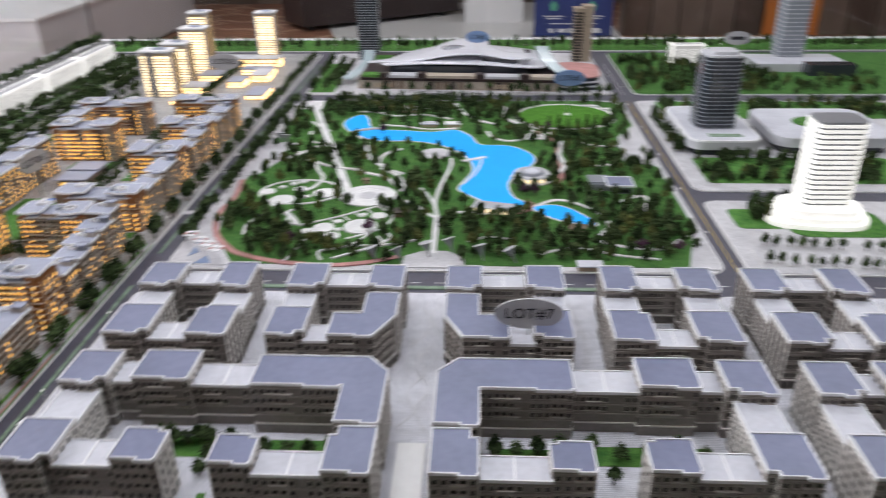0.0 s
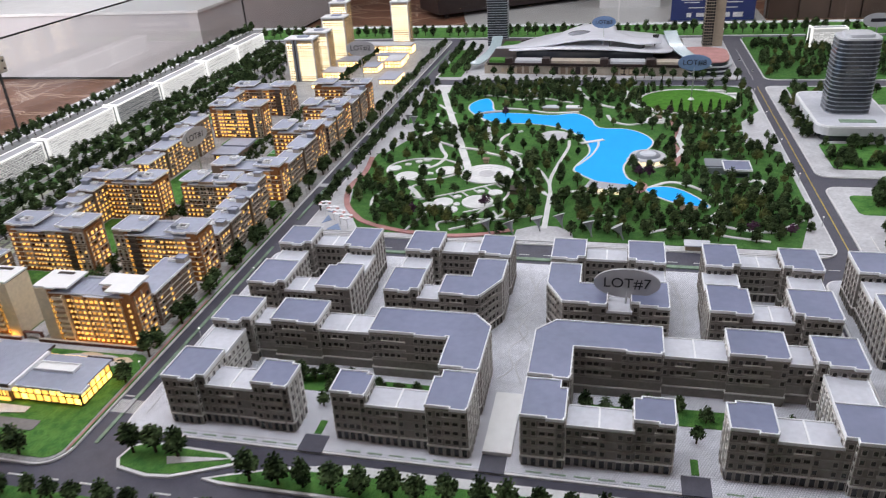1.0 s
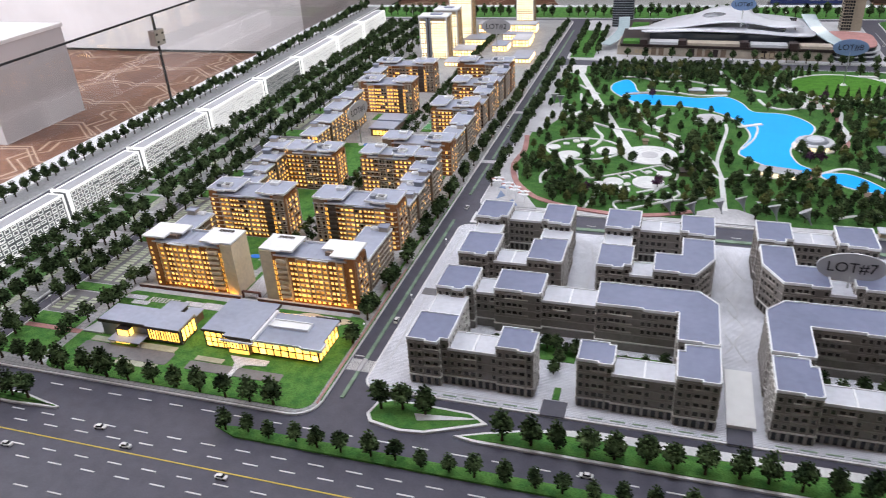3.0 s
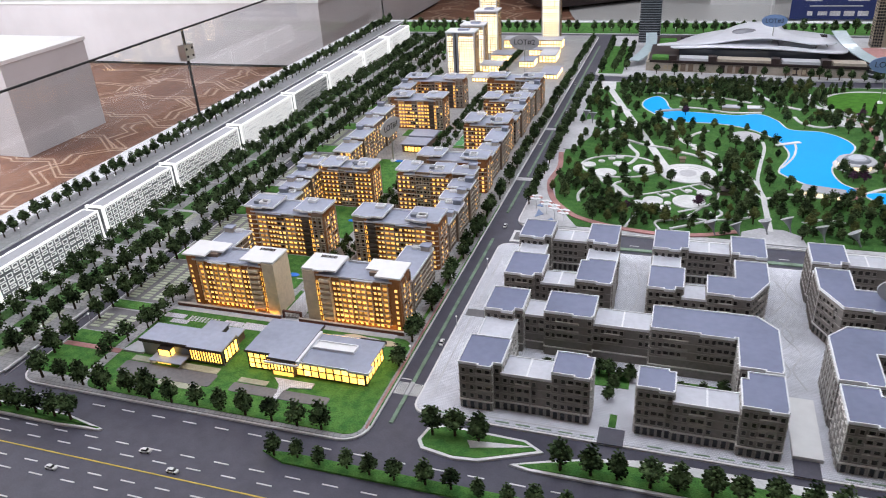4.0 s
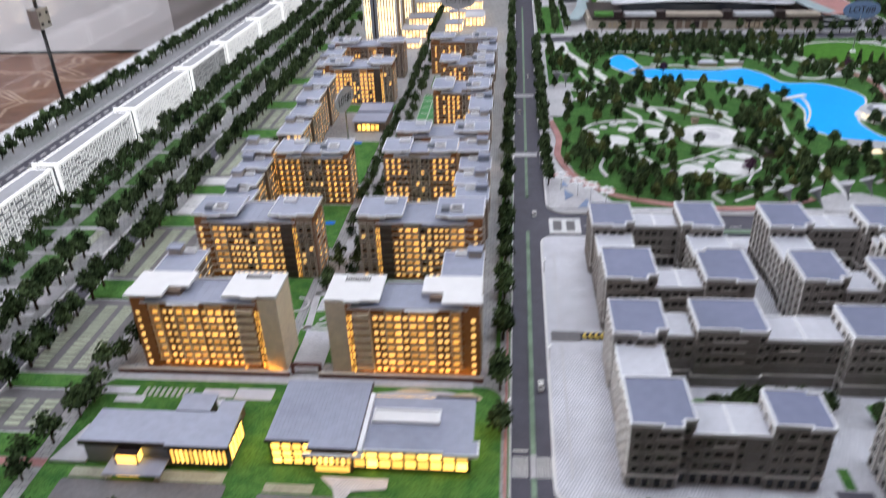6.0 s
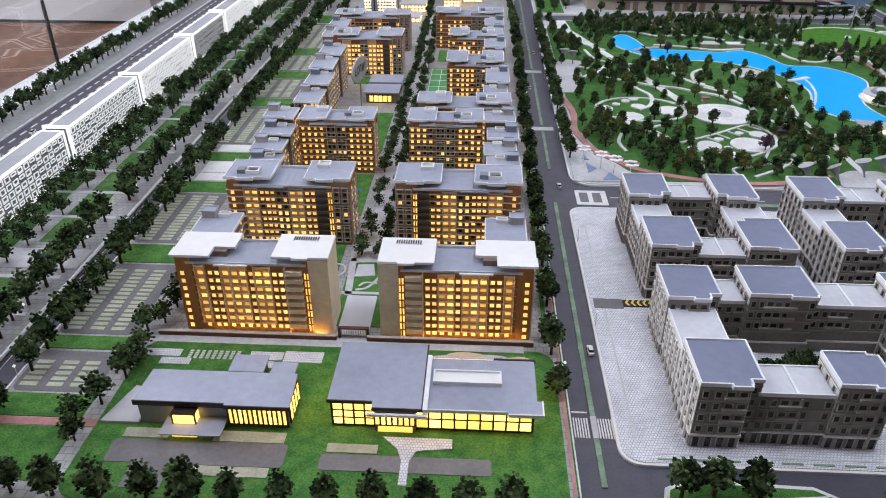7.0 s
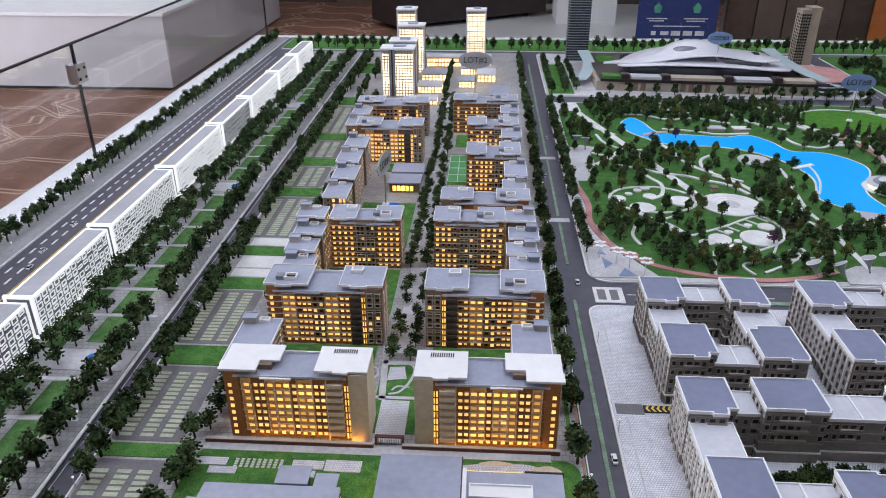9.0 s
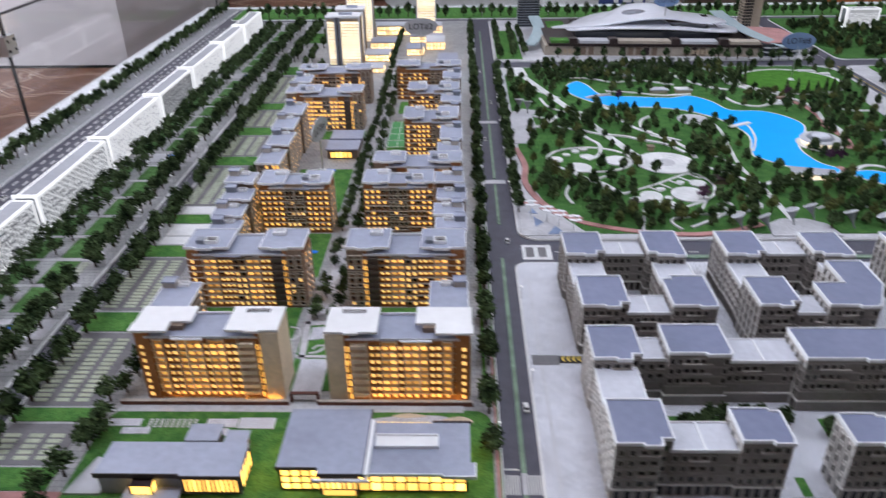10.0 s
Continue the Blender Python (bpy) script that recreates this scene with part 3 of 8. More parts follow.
# markings
marks = Shape()
for y, x0 in ((0.828, -1.60), (0.748, -1.62), (0.722, -1.59), (0.668, -1.615), (0.642, -1.58), (0.585, -1.6), (0.55, -1.57)):
    for k in range(44):
        x = x0 + 0.0705 * k
        if y > 0.8 and x > 1.4:
            break
        marks.box(x - 0.0145, x + 0.0145, y - 0.0013, y + 0.0013, 0, 0.0008)
for k in range(6):
    for x in (-0.8985 + 0.0036 * k, -0.8655 + 0.0036 * k):
        marks.box(x - 0.0009, x + 0.0009, 1.004, 1.041, 0, 0.0008)
marks.box(ER0 + 0.002, -0.879, 1.051, 1.0535, 0, 0.0008)
for xw in (-2.205, -2.176):
    for k in range(74):
        y = 0.3 + 0.052 * k
        marks.box(xw - 0.0026, xw + 0.0026, y - 0.014, y + 0.014, 0, 0.0008)
for k in range(30):
    y = 3.42 + 0.03 * k
    if y < 4.0:
        marks.box(0.573, 0.576, y - 0.008, y + 0.008, 0, 0.0008)
marks.box(-1.732, -1.7315, 0.86, 4.1, 0, 0.0008)
for k in range(40):
    x = -0.8 + 0.06 * k
    marks.box(x - 0.012, x + 0.012, 1.7205, 1.7225, 0, 0.0008)
structure("road_marking", marks, LINE, "white dashed lane lines and crossing bars")
ymarks = Shape().box(-1.75, 1.5, 0.6938, 0.6962, 0, 0.0008)
ymarks.box(-2.1435, -2.141, 0.25, 4.12, 0, 0.0008).box(0.5745, 0.5765, 1.78, 3.3, 0, 0.0008)
structure("road_marking_yellow", ymarks, LINE_Y, "thin yellow centre lines")
med = Shape().box(-0.8755, -0.8685, 1.043, 1.69, 0, 0.0022).box(-0.8755, -0.8685, 0.92, 1.002, 0, 0.0022).box(-0.8755, -0.8685, 1.86, 2.1, 0, 0.0022).box(-0.8755, -0.8685, 2.14, 2.6, 0, 0.0022).box(-0.8755, -0.8685, 2.64, 4.0, 0, 0.0022)
structure("road_median_refuge", Shape().box(-0.876, -0.868, 1.002, 1.043, 0, 0.003), PAVE_PLAIN, "pale refuge in the crossing")
structure("road_median", med, MEDIAN, "thin green median strip")
lanekerb = Shape().box(WR0 - 0.002, WR0 + 0.003, 0.87, 4.12, 0.0035, 0.0065)
structure("kerb_lane", lanekerb, KERB, "long pale kerb beside the narrow lane")
for yb in (2.62, 2.12):
    structure("crossing", Shape().box(ER0, ER1, yb - 0.012, yb + 0.012, 0, 0.001), PAVE_PLAIN, "pale paved crossing")

structure("crossing_plate", Shape().box(-0.826, -0.760, 1.684, 1.752, 0, 0.0014), WHITE_PATH, "white paved crossing at the corner of the quarter")
for x0 in (-0.818, -0.790):
    structure("crossing_inlay", Shape().box(x0, x0 + 0.018, 1.696, 1.740, 0.0014, 0.002), CARPARK, "dark inlay in the white crossing")
# grey quarter: surface lines, ramp and hatched gate plate
lines = Shape()
for pts in ([(-0.822, 1.0), (-0.822, 1.295)], [(-0.822, 1.33), (-0.822, 1.60)], [(-0.80, 0.976), (-0.52, 0.976)], [(-0.19, 1.20), (-0.165, 1.24), (-0.18, 1.3), (-0.15, 1.36), (-0.17, 1.42)],
            [(-0.14, 1.19), (-0.16, 1.25), (-0.14, 1.31), (-0.17, 1.38), (-0.14, 1.46)], [(-0.185, 1.45), (-0.15, 1.52), (-0.17, 1.6)], [(-0.13, 1.5), (-0.15, 1.56), (-0.13, 1.62)],
            [(-0.48, 1.34), (-0.47, 1.5), (-0.49, 1.62)], [(0.16, 1.36), (0.17, 1.5), (0.15, 1.62)]):
    lines.ribbon(pts, 0.0025, 0.005, 0.0058)
structure("paving_line", lines, PAVE_PLAIN, "darker joint lines in the pale paving")
patch("ramp", rect(-0.183, -0.135, 0.995, 1.153), ROOF_WHITE, "white ramp slab in the central street", z=0.0125)
patch("driveway", rect(-0.838, -0.790, 1.298, 1.326), CARPARK, "grey driveway to the quarter's gate", z=0.0058)
patch("driveway", rect(-0.50, -0.455, 0.955, 0.997), ASPHALT, "dark asphalt driveway into the courtyard", z=0.0058)
patch("driveway", rect(-0.183, -0.141, 0.955, 0.996), ASPHALT, "dark asphalt driveway to the ramp", z=0.0058)
patch("driveway", rect(0.135, 0.18, 0.955, 0.997), ASPHALT, "dark asphalt driveway into the courtyard", z=0.0058)
for k in range(34):
    x = -0.80 + 0.0385 * k
    if not (-0.52 < x < -0.44 or -0.20 < x < -0.13 or 0.11 < x < 0.19 or x > 0.46):
        patch("planting_bed", rect(x, x + 0.026, 0.9655, 0.9685), MEDIAN, "narrow planting bed along the pavement", z=0.0062)
hatch = thing("gate_plate", -0.768, 1.312, 0.0058, "black and yellow hatched gate plate", "gate plate")
part("plate", Shape().box(-0.022, 0.03, -0.009, 0.009, 0, 0.002), INK, hatch)
hz = Shape()
for k in range(5):
    x = -0.019 + k * 0.0095
    for s in (-1, 1):
        hz.face([(x, 0, 0.0024), (x + 0.004, 0, 0.0024), (x + 0.008, s * 0.008, 0.0024), (x + 0.004, s * 0.008, 0.0024)])
part("stripes", hz, LINE_Y, hatch, "yellow chevrons")
for x0, x1, y0, y1 in ((-0.485, -0.472, 1.0, 1.035), (0.152, 0.164, 1.0, 1.035), (-0.66, -0.46, 1.115, 1.165), (-0.40, -0.30, 1.10, 1.16), (-0.02, 0.08, 1.10, 1.15), (0.14, 0.34, 1.115, 1.16),
                       (-0.65, -0.62, 1.43, 1.50), (0.30, 0.33, 1.43, 1.5)):
    patch("lawn", rect(x0, x1, y0, y1), GRASS, "small courtyard lawn")
patch("lawn", rect(-0.66, 0.40, 1.69, 1.703), MEDIAN, "green verge of the road by the park", z=0.003, z0=0)

# car parks beside the lane
for y0, y1 in ((0.89, 0.982), (1.0, 1.045), (1.146, 1.178), (1.398, 1.462), (1.690, 1.742), (1.858, 1.905), (2.235, 2.300), (2.49, 2.56), (2.75, 2.82), (3.2, 3.32), (3.75, 3.95)):
    patch("lawn", rect(WR1 + 0.006, -1.560, y0, y1), GRASS, "green lawn between the car parks")
BAY_GREEN = shader("bay_green", (0.50, 0.55, 0.41), 0.8, vary=0.15, scale=300)
for y0, y1 in ((1.05, 1.140), (1.184, 1.392), (1.470, 1.684), (1.96, 2.228), (2.306, 2.484), (2.566, 2.744), (2.826, 3.18)):
    patch("car_park", rounded(-1.688, -1.566, y0, y1, 0.012), CARPARK, "small grey car park with pale bays", z=0.0058)
    bays = Shape()
    n = int((y1 - y0 - 0.018) / 0.0122)
    for k in range(n):
        y = y0 + 0.014 + 0.0122 * k
        for x, w in ((-1.668, 0.0125), (-1.6295, 0.0112), (-1.596, 0.0108)):
            bays.box(x - w, x + w, y - 0.0040, y + 0.0040, 0.0056, 0.0066)
    structure("parking_bay", bays, BAY_GREEN, "rows of pale green parking bays")
for y0, y1 in ((1.748, 1.786), (1.792, 1.852), (1.910, 1.953)):
    patch("plaza", rect(-1.665, -1.560, y0, y1), WHITE_PATH, "pale paved court")

BAY_WEST = tiled("bay_strips", (0.52, 0.56, 0.44), (0.45, 0.47, 0.45), 0.012)
GRASS_PALE = shader("flock_grass_pale", (0.12, 0.25, 0.085), 0.9, spec=0.08, vary=0.3, scale=420, bump=0.7, bump_scale=1500, alt=(0.07, 0.16, 0.05))
# lawns before the white blocks
for k in range(28):
    y = 0.905 + 0.1115 * k
    if k in (4, 12, 20):
        patch("plaza", rect(-1.945, WR0 - 0.008, y + 0.018, y + 0.086), PAVE_PLAIN, "pale paved court between the lawn beds")
        patch("pool", ellipse(-1.822, y + 0.062, 0.016, 0.012, 20), POOL, "small round blue pool", z=0.0075)
    else:
        patch("lawn", rect(-1.866, -1.812, y, y + 0.094), GRASS_PALE, "lawn bed between the tree rows")
        patch("footpath", rect(-1.945, -1.764, y + 0.0975, y + 0.1075), PAVE_PLAIN, "pale cross path between lawn beds", z=0.0058)
        patch("parking_bay", rect(-1.808, -1.790, y + 0.006, y + 0.09), BAY_WEST, "pale green bays beside a lawn bed", z=0.0060)
patch("lawn", rect(-1.945, -1.905, 0.9, 4.08), GRASS_PALE, "long planted strip at the foot of the white blocks", z=0.0054)

patch("footpath", rect(WR1 + 0.010, -1.535, 0.984, 0.998), RED_PATH, "reddish path between the front lawns", z=0.0062)
# club-house gardens
patch("lawn", rounded(-1.535, -0.916, 0.866, 1.175, 0.03), GRASS, "green lawn round the club houses", z=0.0062)
patch("driveway", rounded(-1.497, -1.27, 0.925, 0.965, 0.006), CARPARK, "grey drive before the small club house", z=0.0072)
patch("driveway", rect(-1.46, -1.41, 0.885, 0.93), CARPARK, "grey drive to the avenue", z=0.0071)
patch("driveway", rounded(-1.225, -1.01, 0.925, 0.952, 0.004), CARPARK, "grey drive before the large club house", z=0.0072)
BAY = shader("bay_pale", (0.45, 0.46, 0.36), 0.8, vary=0.15, scale=300)
for x0, x1, y0, y1 in ((-1.49, -1.43, 0.968, 0.985), (-1.37, -1.277, 0.966, 0.985), (-1.385, -1.285, 0.908, 0.924), (-1.22, -1.155, 0.955, 0.97)):
    patch("parking_bay", rect(x0, x1, y0, y1), BAY, "pale green parking bay strip", z=0.0074)
patch("plaza", [(-1.15, 0.985), (-1.13, 0.965), (-1.123, 0.945), (-1.123, 0.905), (-1.113, 0.905), (-1.113, 0.945), (-1.105, 0.962), (-1.06, 0.968), (-1.06, 0.985)], PAVING, "pale paved forecourt", z=0.0078)
for x0, x1, y0, y1 in ((-1.53, -1.475, 1.135, 1.152), (-1.5, -1.455, 1.117, 1.132), (-1.37, -1.32, 1.133, 1.152), (-1.318, -1.26, 1.13, 1.155), (-1.38, -1.33, 1.115, 1.13)):
    patch("plaza", rect(x0, x1, y0, y1), PAVING, "pale tiled garden terrace", z=0.0072)
beds = Shape()
for k in range(9):
    for j in range(4):
        x, y = -1.46 + 0.009 * k, 1.134 + 0.0052 * j
        beds.box(x - 0.0025, x + 0.0025, y - 0.0017, y + 0.0017, 0.006, 0.0072)
structure("stepping_stone", beds, WHITE_PATH, "small pale stepping stones in the lawn")
patch("plaza", smooth([(-1.13, 1.13), (-1.1, 1.155), (-1.0, 1.162), (-0.97, 1.14), (-1.0, 1.125)], 5, True), PAVING, "pale curved garden terrace", z=0.0072)
patch("planting_bed", smooth([(-1.075, 1.160), (-1.05, 1.167), (-1.02, 1.161), (-1.05, 1.156)], 5, True), BEIGE, "curved brown planting bed", z=0.0076)
patch("planting_bed", smooth([(-0.995, 1.150), (-0.965, 1.160), (-0.945, 1.148), (-0.97, 1.140)], 5, True), BEIGE, "curved brown planting bed", z=0.0076)
patch("footpath", rect(-1.535, -0.96, 1.17, 1.19), PAVE_PLAIN, "grey garden path", z=0.0068)
for y in (1.1, 0.93):
    patch("footpath", rect(-0.9115, -0.9075, 0.89, 1.4), RED_PATH, "narrow red footway by the road", z=0.0062)
    patch("lawn", rect(-0.9065, -0.9045, 0.9, 1.9), GRASS, "thin green verge by the road", z=0.0060)
    patch("lawn", rect(-0.928, -0.921, 1.2, 1.9), GRASS, "thin green verge by the houses", z=0.0060)
    break

# courts between the housing blocks
patch("lawn", rect(-1.262, -1.185, 1.225, 1.43), GRASS, "garden court between the front houses")
patch("footpath", rect(-1.250, -1.200, 1.2, 1.31), PAVING, "pale paved garden walk", z=0.0074)
gw = Shape()
gw.ribbon([(-1.290, 1.412), (-1.272, 1.405), (-1.268, 1.385), (-1.280, 1.37), (-1.300, 1.366)], 0.004, 0.0064, 0.0074)
gw.ribbon([(-1.252, 1.419), (-1.213, 1.421), (-1.201, 1.410), (-1.200, 1.39), (-1.208, 1.36), (-1.222, 1.335), (-1.240, 1.328)], 0.005, 0.0064, 0.0074)
gw.ribbon([(-1.205, 1.350), (-1.226, 1.352), (-1.236, 1.340)], 0.004, 0.0064, 0.0072)
gw.ribbon([(-1.250, 1.31), (-1.258, 1.42), (-1.262, 1.48)], 0.012, 0.0064, 0.0076)
gw.ribbon([(-1.262, 1.318), (-1.186, 1.318)], 0.008, 0.0064, 0.0076)
gw.ribbon([(-1.262, 1.425), (-1.186, 1.425)], 0.010, 0.0064, 0.0076)
structure("footpath_curved", gw, PAVE_PLAIN, "curved white garden paths")
patch("plaza", [(-1.248, 1.368), (-1.212, 1.374), (-1.219, 1.412), (-1.247, 1.409)], PAVING, "pale paved pad in the garden court", z=0.0078)
patch("pool", ellipse(-1.317, 1.381, 0.016, 0.009, 20), POOL, "small blue pool", z=0.0078)
for x0, x1, y0, y1 in ((-1.44, -1.27, 1.60, 1.80), (-1.18, -1.04, 1.60, 1.80), (-1.42, -1.27, 1.92, 2.20), (-1.18, -0.98, 1.90, 1.97), (-1.42, -1.27, 2.45, 2.52), (-1.18, -1.0, 2.08, 2.24),
                       (-1.19, -1.13, 2.35, 2.62), (-1.18, -1.0, 2.7, 2.83), (-1.48, -1.28, 1.32, 1.48), (-1.17, -1.0, 1.32, 1.48)):
    patch("lawn", rect(x0, x1, y0, y1), GRASS, "lawn court between the housing blocks")
patch("footpath", rect(-1.245, -1.205, 1.46, 3.35), PAVE_PLAIN, "grey tree-lined walk", z=0.0060)
patch("pool", ellipse(-1.30, 1.71, 0.012, 0.007, 20), POOL, "small blue pool", z=0.0078)
patch("pool", ellipse(-1.335, 2.19, 0.018, 0.009, 20), POOL, "small blue pool", z=0.0078)
court = thing("sports_court", -1.16, 2.49, 0.0064, "green sports court with white lines", "sports court")
part("surface", Shape().box(-0.032, 0.032, -0.12, 0.12, 0, 0.001), shader("court_green", (0.10, 0.36, 0.13), 0.7, vary=0.1, scale=200), court)
cl = Shape()
for x in (-0.03, 0.0, 0.03):
    cl.box(x - 0.0008, x + 0.0008, -0.118, 0.118, 0.001, 0.0016)
for y in (-0.117, -0.06, 0.0, 0.06, 0.117):
    cl.box(-0.03, 0.03, y - 0.0008, y + 0.0008, 0.001, 0.0018)
part("court_line", cl, LINE, court, "white court lines")


# ---------------------------------------------------------------- facades
G0 = 0.0052                    # top of the paved lots


def window_shape(w, h, bar=0.0011, deep=0.0016, sill=True, bars=1):
    """One window seen from the south, centred: a raised surround (0) with the pane (1) sunk in it, in one piece."""
    s = Shape()
    a, b = w / 2 + bar, h / 2 + bar
    low = b + (bar if sill else 0.0)
    rings = [(a, low, b, 0.0), (a, low, b, -deep), (w / 2, h / 2, h / 2, -deep), (w / 2, h / 2, h / 2, -0.0004)]
    for x, d, u, y in rings:
        s.v += [(-x, y, -d), (x, y, -d), (x, y, u), (-x, y, u)]
    for r in range(3):
        for i in range(4):
            j = (i + 1) % 4
            s.f.append((4 * r + i, 4 * r + j, 4 * r + 4 + j, 4 * r + 4 + i))
            s.m.append(0)
    s.f.append((12, 13, 14, 15))
    s.m.append(1)
    return s


def inside(p, out):
    c, n = False, len(out)
    for i in range(n):
        a, b = out[i - 1], out[i]
        if (a[1] > p[1]) != (b[1] > p[1]) and p[0] < (b[0] - a[0]) * (p[1] - a[1]) / (b[1] - a[1]) + a[0]:
            c = not c
    return c


def edges(out):
    """Each side of a counter-clockwise outline: start, unit way, length, outward normal, turn in degrees."""
    for i in range(len(out)):
        a, b = out[i], out[(i + 1) % len(out)]
        d = math.hypot(b[0] - a[0], b[1] - a[1])
        if d > 0.004:
            u = ((b[0] - a[0]) / d, (b[1] - a[1]) / d)
            yield a, u, d, (u[1], -u[0]), math.degrees(math.atan2(u[1], u[0]))


W7 = window_shape(0.0066, 0.0092, bar=0.0008)
W7_WIDE = window_shape(0.0092, 0.0098, bar=0.0009)
W7_DOOR = window_shape(0.0080, 0.0165, bar=0.0009, sill=False)
W7_SLOT = window_shape(0.0066, 0.0120, bar=0.0008)
W7_MESH = {id(s): s.mesh("window_dark", [TRIM7, PANE7]) for s in (W7, W7_WIDE, W7_DOOR, W7_SLOT)}
W7_BIG = window_shape(0.0064, 0.0086, bar=0.0009)
W7_MESH[id(W7_DOOR)] = W7_DOOR.mesh("arcade_opening", [TRIM7, PANE_DARK])
W7_PALE = {id(s): s.mesh("window_dark_pale", [PALE7, PANE7]) for s in (W7_BIG, W7_DOOR, W7_SLOT)}
BALCONY7 = Shape().box(-0.0075, 0.0075, -0.0046, 0, -0.0062, -0.0026).mesh("balcony_box", [TRIM7])
LONG7 = Shape().box(-0.0150, 0.0150, -0.0046, 0, -0.0072, -0.0030).mesh("long_balcony", [TRIM7])
PILASTER = {(k, w): Shape().box(-0.0016, 0.0016, -(0.0024 if w else 0.0022), 0, 0, h - 0.003, skip="nb").mesh("pilaster", [PALE7 if w else TRIM7]) for k, h in ((True, 0.101), (False, 0.080)) for w in (False, True)}


def jogged(out, d=0.0050):
    """The roof outline with a shallow step standing out of each long side."""
    res = []
    for (ax, ay), u, ln, n, rz in edges(out):
        res.append((ax, ay))
        if ln > 0.055 and n[1] < -0.5:
            for s, k in ((0.58, 0), (0.58, 1), (0.97, 1), (0.97, 0)):
                res.append((ax + u[0] * ln * s + n[0] * d * k, ay + u[1] * ln * s + n[1] * d * k))
    return res


def notched(x0, x1, y0, y1, corner, d=0.016, e=0.010):
    """A rectangle with a small step cut from one corner, counter-clockwise."""
    c = {"se": [(x0, y0), (x1 - d, y0), (x1 - d, y0 + e), (x1, y0 + e), (x1, y1), (x0, y1)],
         "ne": [(x0, y0), (x1, y0), (x1, y1 - e), (x1 - d, y1 - e), (x1 - d, y1), (x0, y1)],
         "nw": [(x0, y0), (x1, y0), (x1, y1), (x0 + d, y1), (x0 + d, y1 - e), (x0, y1 - e)],
         "sw": [(x0 + d, y0), (x1, y0), (x1, y1), (x0, y1), (x0, y0 + e), (x0 + d, y0 + e)]}
    return c[corner] if corner else rect(x0, x1, y0, y1)


HI, LO = 0.101, 0.080


